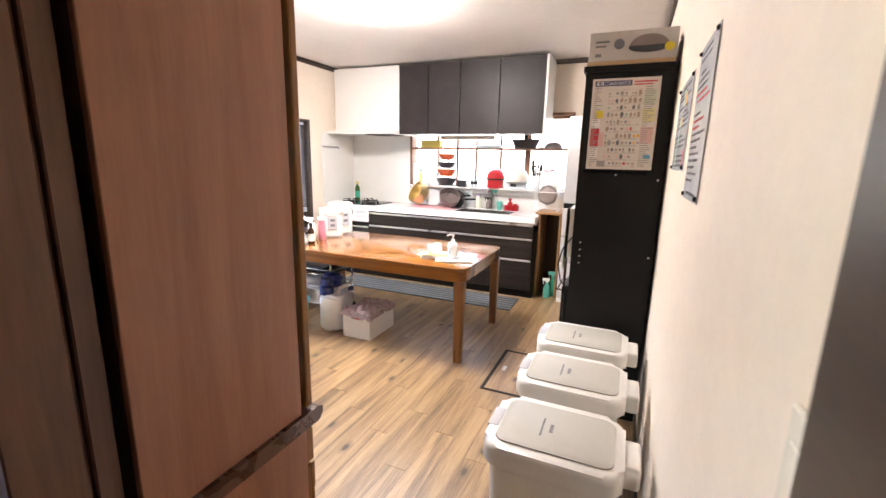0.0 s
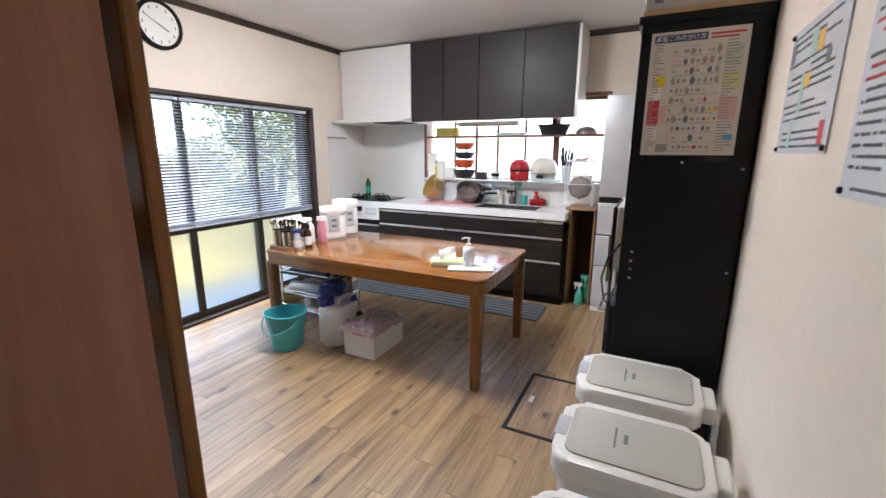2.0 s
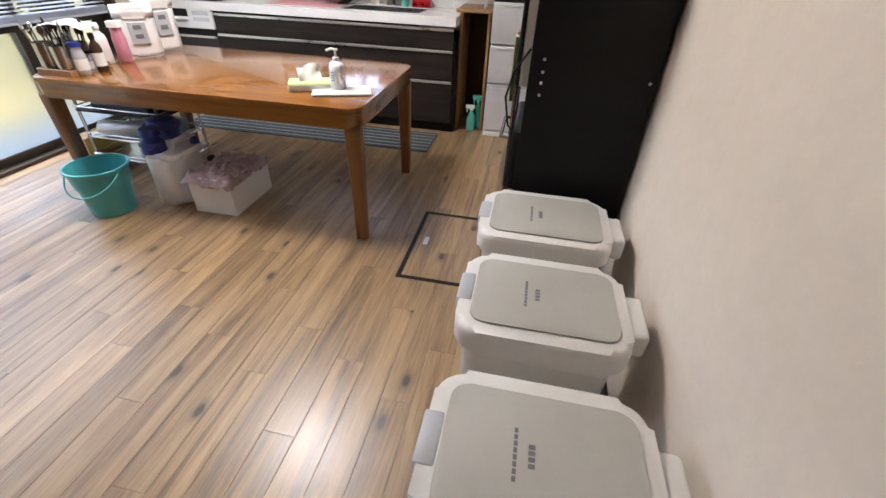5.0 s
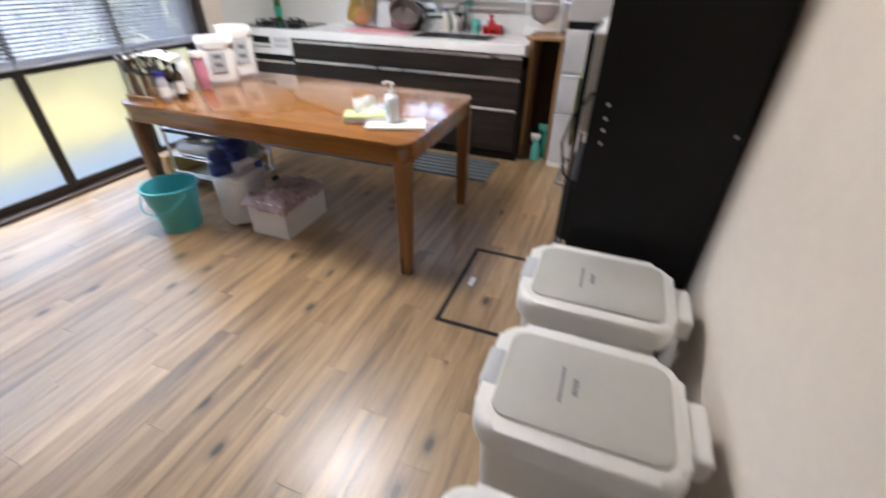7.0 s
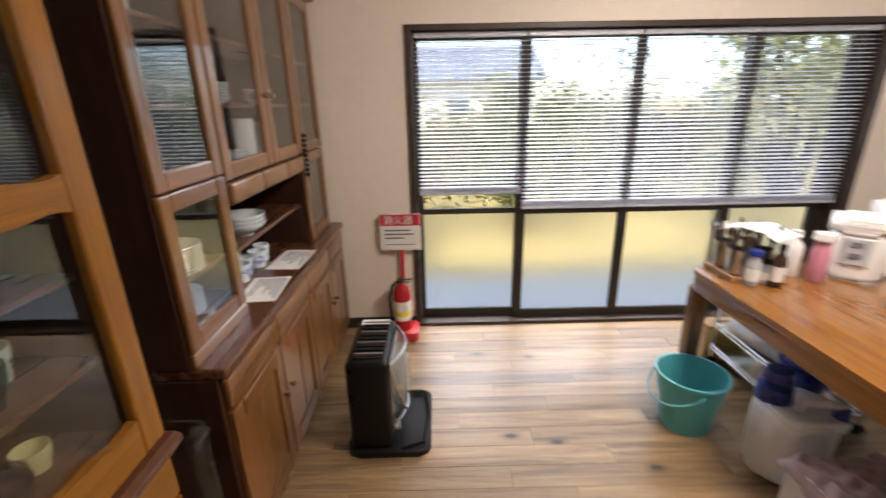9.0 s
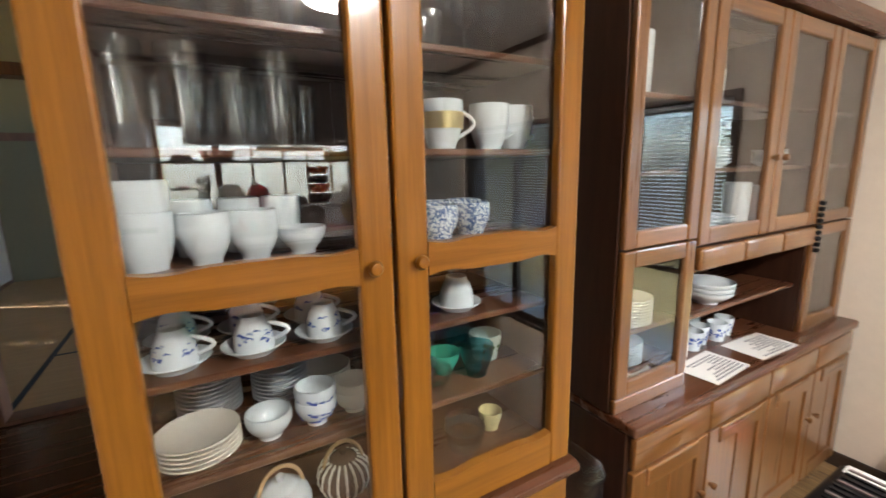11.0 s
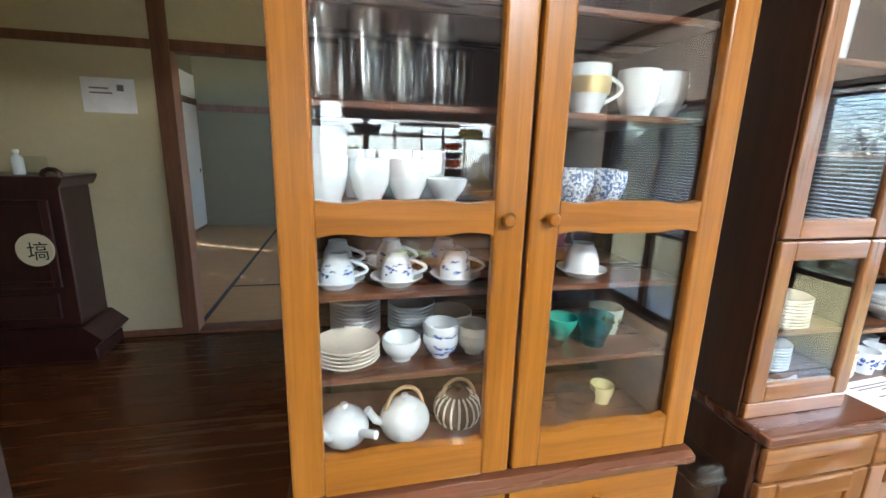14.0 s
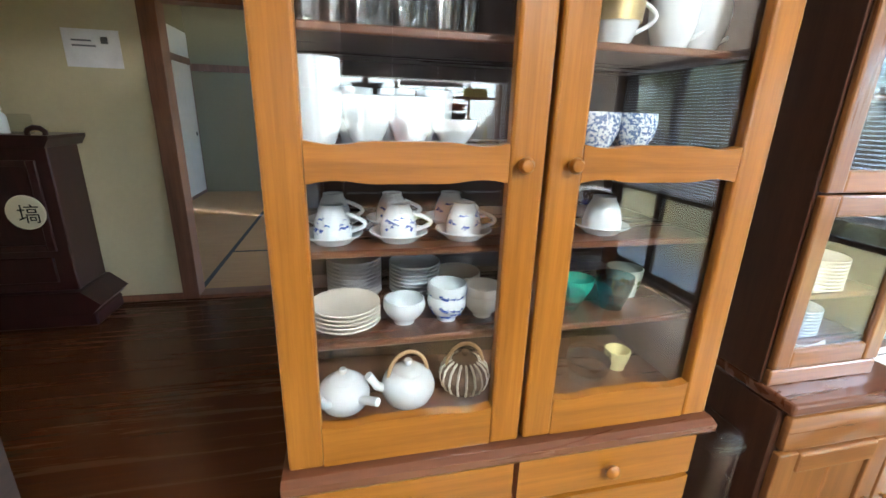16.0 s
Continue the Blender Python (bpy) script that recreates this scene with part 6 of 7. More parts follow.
one("box_tissue", boxes((-0.06, 0.06, -0.03, 0.03, 0, 0.12), bevel=0.006), M_WHITE, (-2.25, 4.92, L), "white container on the ledge", "container")
ps = thing("pan_stand", (-2.08, 4.925, L), "upright stand holding stacked red and dark pans", "pan stand")
part("pole", tube(bmesh.new(), [(0, 0.055, 0), (0, 0.055, 0.39)], 0.007, 8), M_BLACK, ps)
for z, r_, m_, nm in ((0.012, 0.125, M_DARKPAN, "dark blue-grey pan"), (0.118, 0.115, M_ORANGE, "orange pan"), (0.215, 0.115, M_DARKPAN, "dark pan"), (0.312, 0.11, M_ORANGE, "red-orange pan")):
    d_ = 0.085 if z < 0.2 else 0.07
    part("pan", turned([(0, 0), (r_ * 0.6, 0), (r_ * 0.88, d_ * 0.5), (r_, d_), (r_ * 0.96, d_), (r_ * 0.85, d_ * 0.5), (r_ * 0.68, 0.006), (0, 0.006)], 26, pose(0, 0, z)), m_, ps, nm, 45)
one("black_tin", boxes((-0.05, 0.05, -0.035, 0.035, 0, 0.08), bevel=0.004), M_DARKPAN, (-1.87, 4.92, L), "small dark tin on the ledge", "tin")
cup("ledge_jar", 0.045, 0.09, M_CHINA, (-1.72, 4.92, L), "white jar with a dark label", "jar", "", 0.9, band=M_BLACK)
cup("ledge_jar", 0.04, 0.08, M_CUPGLASS, (-1.62, 4.92, L), "clear glass jar on the ledge", "jar", "", 0.9, glassy=True)
rp = thing("red_cooking_pot", (-1.46, 4.925, L), "glossy red enamel pot with domed red lid", "pot")
part("body", turned([(0, 0), (0.085, 0), (0.098, 0.02), (0.10, 0.10), (0.095, 0.105), (0, 0.105)], 30), M_RED, rp, "", 50)
part("lid", turned([(0.105, 0.125), (0.105, 0.14), (0.09, 0.20), (0.05, 0.235), (0, 0.245)], 30), M_RED, rp, "", 50)
part("rim", turned([(0.106, 0.105), (0.106, 0.125)], 30), M_BLACK, rp)
wbwl = thing("white_colander", (-1.21, 4.925, L), "white bowl turned upside down over a tray", "bowl")
part("bowl", turned([(0.135, 0.085), (0.138, 0.09), (0.13, 0.15), (0.10, 0.205), (0.05, 0.235), (0, 0.24)], 32), M_CREAM, wbwl, "", 50)
part("tray", boxes((-0.13, 0.13, -0.05, 0.05, 0, 0.085), bevel=0.01), M_CHINA, wbwl)
part("grip", boxes((-0.06, 0.01, -0.058, -0.05, 0.03, 0.06), bevel=0.004), M_DARKPAN, wbwl)
utensil_jar(-0.985, 4.91, L, 0.05, 0.16, M_CHINA, "white crock of dark kitchen utensils", 12, 9, "")
one("plastic_tub", boxes((-0.09, 0.09, -0.04, 0.04, 0, 0.075), bevel=0.006), M_CREAM, (-0.83, 4.925, L), "cream plastic tub on the ledge", "tub")
U = 1.5755
one("yellow_carton", boxes((-0.13, 0.13, -0.035, 0.035, 0, 0.09), bevel=0.003), M_YEL, (-2.29, 4.94, U), "yellow carton on the board shelf", "box")
one("paper_roll", turned([(0, -0.33), (0.024, -0.33), (0.024, 0.33), (0, 0.33)], 18, pose(0, 0, 0, 0, 90)), M_CREAM, (-1.80, 4.86, UZ0 - 0.025), "long cream roll hung under the wall cabinets", "roll", smooth=50)
one("flat_tray", boxes((-0.15, 0.15, -0.03, 0.03, 0, 0.03), bevel=0.004), M_CHINA, (-1.56, 4.94, U), "white tray on the board shelf", "tray")
bpn = thing("black_wok", (-1.135, 4.935, U), "black pan with its handle up on the board shelf", "pan")
part("body", turned([(0, 0), (0.12, 0), (0.145, 0.07), (0.165, 0.095), (0.16, 0.1), (0.13, 0.07), (0.10, 0.01), (0, 0.01)], 30, Matrix.Diagonal((1, 0.36, 1, 1))), M_DARKPAN, bpn, "", 50)
part("handle", boxes((-0.02, 0.02, 0.0, 0.02, 0.09, 0.17), bevel=0.006), M_BLACK, bpn)
wk = thing("steel_ladle", (-0.83, 4.935, U), "steel strainer lying on the board shelf", "strainer")
part("bowl", turned([(0, 0.075), (0.06, 0.065), (0.09, 0.035), (0.10, 0.0), (0.095, 0.0), (0.05, 0.055), (0, 0.065)], 24, Matrix.Diagonal((1, 0.36, 1, 1))), M_GREYPAN, wk, "", 50)
part("handle", tube(bmesh.new(), [(-0.09, 0, 0.012), (-0.17, 0, 0.006)], 0.005, 7), M_STEEL, wk)
rp.scale = (1, 1, 0.9)
setting("trim_ledge", boxes((-2.57, -0.67, 4.93, 4.968, 1.055, 1.107)), M_PANEL, "white strip under the window ledge")
# white wire stand with a faceted plate
ws = thing("wire_stand", (-0.815, 4.70, 0.9225), "white wire stand holding a grey octagonal dish", "stand")
for y in (-0.06, 0.06):
    part("loop", tube(bmesh.new(), [(-0.12, y, 0), (-0.12, y, 0.385), (-0.105, y, 0.41), (0.105, y, 0.41), (0.12, y, 0.385), (0.12, y, 0)], 0.005, 7), M_WHITE, ws)
for z in (0.03, 0.20, 0.40):
    part("crossbar", tube(bmesh.new(), [(-0.12, -0.06, z), (0.12, -0.06, z), (0.12, 0.06, z), (-0.12, 0.06, z)], 0.004, 6, True), M_WHITE, ws)
one("octagonal_dish", turned([(0, 0.012), (0.08, 0.01), (0.105, 0.0), (0.108, -0.006), (0.08, 0.0), (0, 0.0)], 8, pose(0, 0, 0.108, 80, 0, 0)), M_GREYPAN, (-0.81, 4.685, 0.985), "dark grey octagonal dish standing on edge", "dish")
one("pink_ladle", tube(bmesh.new(), [(-0.05, 0, 0.01), (0.0, 0, 0.0), (0.06, 0, 0.02)], 0.012, 8), M_PINK, (-0.815, 4.70, 0.922 + 0.418), "small pink plastic ladle on the stand", "ladle")

# ---- rack: pot carton on top, poster on its end, things on its shelves ----
one("wood_board", boxes((0, 0.40, 0, 0.3, 0, 0.02), bevel=0.002), M_CARD, (RX0 + 0.0, RY0 - 0.005, RZ + 0.0305), "thin wooden board on top of the rack", "board")
pc = thing("pot_carton", (RX0 + 0.005, RY0 - 0.005, RZ + 0.051), "grey carton showing a lidded pan", "box")
part("body", boxes((0, 0.40, 0, 0.35, 0, 0.135), bevel=0.002), surface("grey_carton", (0.46, 0.44, 0.42), 0.45), pc)
pcp = part("printed_pan", slab([(0.09 * math.cos(2 * math.pi * k / 24), 0.026 * math.sin(2 * math.pi * k / 24)) for k in range(24)], 0, 0.0012), M_DARKPAN, pc, "printed pan")
pcp.matrix_basis = pose(0.275, -0.0012, 0.055, 90)
pcl = part("printed_lid", slab([(0.085 * math.cos(math.pi * k / 14), 0.05 * math.sin(math.pi * k / 14)) for k in range(15)], 0, 0.0012), M_GREYPAN, pc, "printed lid")
pcl.matrix_basis = pose(0.275, -0.0014, 0.062, 90)
pcb = part("printed_badge", slab([(0.024 * math.cos(2 * math.pi * k / 20), 0.024 * math.sin(2 * math.pi * k / 20)) for k in range(20)], 0, 0.0012), M_INK, pc, "round dark badge")
pcb.matrix_basis = pose(0.14, -0.0012, 0.075, 90)
pcs = part("yellow_sticker", slab([(0.022 * math.cos(2 * math.pi * k / 20), 0.02 * math.sin(2 * math.pi * k / 20)) for k in range(20)], 0, 0.0012), M_YELINK, pc, "round yellow sticker")
pcs.matrix_basis = pose(0.365, -0.0018, 0.05, 90)
part("print", boxes((0.03, 0.095, -0.001, -0.0002, 0.085, 0.095), (0.03, 0.08, -0.001, -0.0002, 0.065, 0.073), (0.03, 0.06, -0.001, -0.0002, 0.02, 0.035)), M_INK, pc)

po = thing("waste_sorting_poster", (RX0 + 0.038, RY0 - 0.003, 1.40), "laminated household waste sorting poster with many small pictures", "poster")
part("sheet", boxes((0, 0.315, -0.002, 0, 0, 0.447)), surface("poster_paper", (0.66, 0.62, 0.56), 0.35, vary=0.06), po)
part("clip_strip", boxes((-0.01, 0.30, -0.003, 0.002, -0.024, -0.004), bevel=0.001), M_CLEARPL, po)
part("title_band", boxes((0.012, 0.185, -0.003, -0.002, 0.410, 0.436)), M_NAVY, po, "dark title band")
writing("title", "家庭ごみの分け方", 0.0205, M_PAPER, po, pose(0.016, -0.0032, 0.416, 90), "white title characters")
rs = random.Random(8)
part("red_heading", boxes((0.195, 0.30, -0.003, -0.002, 0.424, 0.431), (0.195, 0.28, -0.003, -0.002, 0.412, 0.418)), M_REDINK, po)
part("red_panel", boxes((0.01, 0.05, -0.003, -0.002, 0.115, 0.205)), M_REDINK, po)
part("pink_panel", boxes((0.052, 0.075, -0.003, -0.002, 0.115, 0.185)), M_PINKINK, po)
part("pink_panel", boxes((0.245, 0.302, -0.003, -0.002, 0.13, 0.21)), M_PINKINK, po)
part("yellow_disc", boxes((0.028, 0.062, -0.0034, -0.0021, 0.255, 0.293), bevel=0.0004), M_YELINK, po)
part("yellow_panel", boxes((0.245, 0.302, -0.003, -0.002, 0.235, 0.30)), surface("pale_yellow_ink", (0.66, 0.62, 0.30), 0.6), po)
part("blue_panel", boxes((0.27, 0.302, -0.003, -0.002, 0.055, 0.075)), M_BLUINK, po)
part("green_panel", boxes((0.245, 0.302, -0.003, -0.002, 0.32, 0.39)), surface("pale_green_ink", (0.52, 0.58, 0.46), 0.6), po)
inks = [(m_, bmesh.new()) for m_ in (M_PGREY, M_BROWNINK, M_GRNINK, M_PINKINK, M_ORINK, M_REDINK, M_INK)]
for row in range(11):
    z, x = 0.03 + 0.0345 * row, 0.08
    while x < 0.232:
        w = rs.uniform(0.010, 0.019)
        k = rs.choices(range(7), (10, 13, 1, 4, 1, 0.5, 4))[0]
        if rs.random() < 0.86:
            n = rs.randrange(5, 9)
            top = rs.uniform(0.35, 0.9)
            prism(inks[k][1], [(x + w * (1 + math.cos(2 * math.pi * q / n)) * rs.uniform(0.4, 0.55), z + w * top * math.sin(2 * math.pi * q / n) * rs.uniform(0.8, 1.1)) for q in range(n)], "y", -0.0028, -0.0021)
        if rs.random() < 0.6:
            box(inks[0][1], x, x + w * 1.3, -0.0028, -0.0021, z - 0.0135, z - 0.0115)
        x += w * 1.15 + rs.uniform(0.0, 0.004)
for m_, bm in inks:
    tagged(part("picture", bm, m_, po, "tiny printed pictures"), kind="stuff")
for q in range(12):
    part("rule_line", boxes((0.078, 0.24, -0.0026, -0.0021, 0.0125 + 0.0345 * q, 0.0135 + 0.0345 * q)), M_BROWNINK, po)
part("grey_photo", boxes((0.052, 0.092, -0.0034, -0.0029, 0.012, 0.042)), M_PGREY, po)
for z0, z1 in ((0.21, 0.25), (0.06, 0.108)):
    part("white_panel", boxes((0.012, 0.05, -0.003, -0.002, z0, z1)), M_PAPER, po)
bm = bmesh.new()
for k in range(38):
    z = 0.015 + 0.0104 * k
    box(bm, 0.248, 0.248 + rs.uniform(0.02, 0.053), -0.0036, -0.0031, z, z + 0.004)
    box(bm, 0.014, 0.014 + rs.uniform(0.01, 0.04), -0.0036, -0.0031, z, z + 0.004)
tagged(part("small_print", bm, M_PGREY, po, "tiny unreadable print"), kind="stuff")

RIX = RX0 + 0.0
mw = thing("microwave_oven", (RIX - 0.03, RY0 + 0.05, 0.8825), "white microwave oven on a rack shelf", "microwave")
part("body", boxes((0.0, 0.36, 0, 0.50, 0.01, 0.30), bevel=0.008, seg=2), M_WHITE, mw)
part("door", boxes((-0.016, 0.0, 0.0, 0.37, 0.015, 0.295), bevel=0.004), M_BLACK, mw, "dark glass door")
part("control_panel", boxes((-0.014, 0.0, 0.375, 0.50, 0.015, 0.295), bevel=0.004), M_WHITE, mw)
to = thing("toaster_oven", (RIX - 0.03, RY0 + 0.06, 0.4725), "black toaster oven with a steel bar handle", "toaster oven")
part("body", boxes((0.0, 0.34, 0, 0.44, 0.012, 0.25), bevel=0.01, seg=2), M_BLACK, to)
part("door", boxes((-0.014, 0.0, 0.01, 0.33, 0.02, 0.24), bevel=0.003), surface("oven_glass", (0.02, 0.02, 0.022), 0.08), to)
part("handle", tube(bmesh.new(), [(-0.012, 0.04, 0.215), (-0.045, 0.05, 0.215), (-0.045, 0.29, 0.215), (-0.012, 0.30, 0.215)], 0.007, 8), M_STEEL, to)
for k in range(2):
    part("dial", turned([(0, 0.022), (0.02, 0.02), (0.024, 0)], 16, pose(0.0, 0.385, 0.07 + 0.1 * k, 0, -90)), M_SILVER, to)
ri = thing("rice_cooker", (RIX + 0.13, RY0 + 0.22, 1.3425), "white rice cooker on the upper rack shelf", "rice cooker")
part("body", slab(rounded(-0.14, 0.14, -0.15, 0.15, 0.08, 6), 0, 0.19, 0.02, 3), M_WHITE, ri, "", 50)
part("lid", slab(rounded(-0.135, 0.135, -0.145, 0.145, 0.08, 6), 0.19, 0.235, 0.025, 3), M_BINL, ri, "", 50)
one("storage_basket", boxes((-0.16, 0.16, -0.28, 0.28, 0, 0.22), bevel=0.012), M_DARKPAN, (RIX + 0.18, RY0 + 0.40, 0.1025), "black basket at the bottom of the rack", "basket")
tr_ = thing("towel_bar", (RIX, RY0 + 0.13, 0.0), "steel bar stand with hanging cloths in front of the rack", "towel rail")
for y in (0.0, 0.42):
    part("upright", tube(bmesh.new(), [(-0.04, y, 0.0), (-0.04, y, 1.02)], 0.008, 8), M_STEEL, tr_)
for z in (0.30, 1.02):
    part("bar", tube(bmesh.new(), [(-0.04, 0, z), (-0.04, 0.42, z)], 0.006, 8), M_STEEL, tr_)
for y, m_, z0, w_, nm in ((0.10, M_LIME, 0.80, 0.09, "yellow-green hanging cloth"), (0.24, M_PINK, 0.86, 0.10, "pink hanging cloth")):
    bm = bmesh.new()
    bmesh.ops.create_grid(bm, x_segments=8, y_segments=10, size=0.5, matrix=pose(-0.051, y, (z0 + 1.03) / 2, 90, 0, 90) @ Matrix.Diagonal((w_, 1.03 - z0, 1, 1)))
    for v in bm.verts:
        v.co.x += 0.008 * math.sin(v.co.y * 90) - 0.004
    bmesh.ops.solidify(bm, geom=bm.faces[:], thickness=0.003)
    part("cloth", bm, m_, tr_, nm, 60)
one("power_cable", tube(bmesh.new(), [(RX0 - 0.004, RY0 + 0.05, 1.02), (RX0 - 0.05, RY0 + 0.03, 0.95), (RX0 - 0.07, RY0 + 0.03, 0.86), (RX0 - 0.05, RY0 + 0.03, 0.76), (RX0 - 0.004, RY0 + 0.04, 0.71)], 0.004, 7), M_BLACK, (0, 0, 0), "black power cable looping out of the rack", "cable", smooth=60)

# ---- papers pinned to the wall ----
M_LAMINATE = surface("laminated_sheet", (0.72, 0.75, 0.80), 0.14, vary=0.04)


def wall_paper(y0, y1, z0, z1, label, seed, accents, rows, reds=(), gaps=()):
    t = thing("wall_notice", (XE, (y0 + y1) / 2, z0), label, "notice", "pinned notices")
    w, hgt = (y1 - y0) / 2, z1 - z0
    part("sheet", boxes((-0.004, -0.0022, -w, w, 0, hgt)), M_LAMINATE, t, "glossy laminated white sheet")
    rs = random.Random(seed)
    black, red = bmesh.new(), bmesh.new()
    for k in range(rows):
        if k in gaps:
            continue
        z = hgt - 0.022 - (hgt - 0.04) * k / (rows - 1)
        y = w - 0.022 - rs.choice((0, 0, 0.012, 0.03))
        stop = -w + rs.choice((0.03, 0.05, 0.09, 0.15))
        while y > stop:
            d = rs.uniform(0.006, 0.009)
            for q in range(3):
                u = y - d * q / 3
                box(red if k in reds else black, -0.0047, -0.0041, u - d * 0.2, u, z - 0.004 + rs.uniform(0, 0.002), z + 0.004 - rs.uniform(0, 0.002))
            box(red if k in reds else black, -0.0048, -0.0042, y - d * 0.9, y, z - 0.0008, z + 0.0008)
            y -= d * 1.25 + (0.008 if rs.random() < 0.08 else 0)
    tagged(part("print", black, M_INK, t, "rows of unreadable characters"), kind="stuff")
    if reds:
        tagged(part("print", red, M_REDINK, t, "rows of unreadable red characters"), kind="stuff")
    for m_, a, b, c, d in accents:
        part("printed_block", boxes((-0.0052, -0.0048, a * w, b * w, c * hgt, d * hgt)), m_, t)
    for y, z in ((-w + 0.012, 0.012), (w - 0.012, 0.012), (-w + 0.012, hgt - 0.012), (w - 0.012, hgt - 0.012)):
        part("pin", turned([(0, 0.008), (0.006, 0.006), (0.007, 0.0)], 12, pose(-0.004, y, z, 0, -90)), M_BLACK, t, "black push pin")
    return t


wall_paper(1.77, 2.21, 1.408, 1.735, "laminated floor map notice pinned to the wall", 3, [(M_ORINK, -0.35, -0.15, 0.72, 0.86), (M_ORINK, -0.05, 0.15, 0.5, 0.6), (M_GRNINK, 0.15, 0.3, 0.3, 0.62), (M_GRNINK, 0.35, 0.5, 0.05, 0.28), (M_REDINK, -0.85, -0.7, 0.06, 0.22), (M_GRNINK, -0.1, 0.1, 0.72, 0.9), (M_INK, 0.75, 0.95, 0.7, 0.9), (M_INK, -0.65, -0.5, 0.6, 0.7), (M_LAMINATE, 0.0, 0.72, 0.63, 0.70)], 17, (), (3, 9, 13))
wall_paper(1.34, 1.645, 1.33, 1.76, "laminated notice with black and red lines pinned to the wall", 5, [], 22, (6, 7, 10, 11), (2, 8, 20))
sw = thing("light_switch", (XE, 0.512, 1.10), "cream light switch plate by the doorway", "switch")
part("plate", boxes((-0.006, 0.0, -0.03, 0.03, 0, 0.12), bevel=0.002), M_CREAM, sw)
part("rocker", boxes((-0.008, -0.006, -0.016, 0.016, 0.03, 0.09), bevel=0.001), M_CREAM, sw)

# ---- hall and mat room ----
cc = thing("antique_clock_cabinet", (1.19, HY + 0.19, 0), "black-red lacquered antique cabinet with a glazed pendulum door", "cabinet")
part("base", boxes((-0.50, 0.50, -0.17, 0.20, 0.0, 0.10), bevel=0.01), M_DKWOOD, cc)
part("foot_moulding", prism(bmesh.new(), [(-0.49, 0.10), (-0.55, 0.16), (-0.44, 0.26), (0.44, 0.26), (0.55, 0.16), (0.49, 0.10)], "y", -0.18, 0.22), M_DKWOOD, cc, "flared foot moulding")
part("body", boxes((-0.42, 0.42, -0.17, 0.17, 0.26, 1.20), bevel=0.006), M_DKWOOD, cc)
part("lower_panel", boxes((-0.32, 0.32, 0.17, 0.185, 0.32, 0.50), bevel=0.01), M_DKWOOD, cc)
part("door_frame", boxes((-0.35, -0.30, 0.17, 0.19, 0.54, 1.12), (0.30, 0.35, 0.17, 0.19, 0.54, 1.12), (-0.30, 0.30, 0.17, 0.19, 0.54, 0.58), (-0.30, 0.30, 0.17, 0.19, 1.08, 1.12), bevel=0.004), M_DKWOOD, cc)
dk = part("disc", turned([(0, 0.012), (0.105, 0.010), (0.11, 0.0), (0, 0.0)], 32, pose(-0.24, 0.192, 0.80, -90)), surface("ivory_disc", (0.62, 0.58, 0.42), 0.4), cc, "ivory disc with a dark character")
writing("brush_character", "塙", 0.13, M_BLACK, dk, pose(-0.195, 0.2045, 0.745, 90, 0, 180), "dark brushed character")
part("top_moulding", prism(bmesh.new(), [(-0.44, 1.20), (-0.47, 1.25), (-0.47, 1.27), (0.47, 1.27), (0.47, 1.25), (0.44, 1.20)], "y", -0.19, 0.22), M_DKWOOD, cc)
part("scroll", tube(bmesh.new(), [(-0.40 + 0.05 * math.cos(a * 0.7), 0.19, 1.28 + 0.035 * math.sin(a * 0.7)) for a in range(10)], 0.016, 8), M_DKWOOD, cc, "carved scroll", 60)
cc.scale = (0.93, 0.93, 0.95)
bottle("white_bottle", 1.045, HY + 0.25, 1.208, 0.03, 0.15, M_CHINA, M_WHITE, "small white bottle on the antique cabinet", 0.4)
one("card_stand", boxes((-0.05, 0.05, -0.02, 0.02, 0, 0.11), bevel=0.004), M_CLEARPL, (0.95, HY + 0.25, 1.208), "small clear card holder with pens", "card holder")
hp = thing("hall_notice", (0.617, HY + 0.002, 1.605), "laminated card notice pinned in the hall", "notice")
part("sheet", boxes((-0.155, 0.155, 0, 0.003, 0, 0.22)), surface("glossy_card", (0.78, 0.78, 0.80), 0.12), hp)
part("print", boxes((0.0, 0.11, 0.003, 0.0036, 0.15, 0.16), (-0.02, 0.11, 0.003, 0.0036, 0.12, 0.13), (-0.09, -0.05, 0.003, 0.0036, 0.14, 0.18)), M_INK, hp)
for k, (y0, y1) in enumerate(((-5.15, TY), (-3.87, -5.13))):
    fs = thing("sliding_screen", (1.48, (y0 + y1) / 2, 0.03), "white papered sliding screen with a dark finger pull", "sliding door", "papered sliding screens")
    w = abs(y1 - y0) / 2
    part("panel", boxes((-0.005, 0.010, -w + 0.02, w - 0.02, 0.02, 2.0)), M_FUSUMA, fs)
    part("frame", boxes((-0.012, 0.012, -w, -w + 0.02, 0, 2.02), (-0.012, 0.012, w - 0.02, w, 0, 2.02), (-0.012, 0.012, -w + 0.02, w - 0.02, 0, 0.02), (-0.012, 0.012, -w + 0.02, w - 0.02, 2.0, 2.02)), M_POST, fs)
    part("finger_pull", turned([(0, 0.002), (0.03, 0.004), (0.035, 0)], 16, pose(-0.005, -w + 0.12, 0.95, 0, -90)), M_BLACK, fs)
setting("fusuma_upper", boxes((1.48, 1.492, TY, -3.87, 2.13, 2.5)), M_FUSUMA, "white papered panel over the sliding screens")
for k, (x0, x1, y0, y1) in enumerate(((0.25, 0.29, TY, HY - 0.13), (-1.5, 0.25, -2.90, -2.865))):
    setting("mat_border", boxes((x0, x1, y0, y1, 0.0, 0.002)), M_CLOTH, "dark cloth border between straw mats")
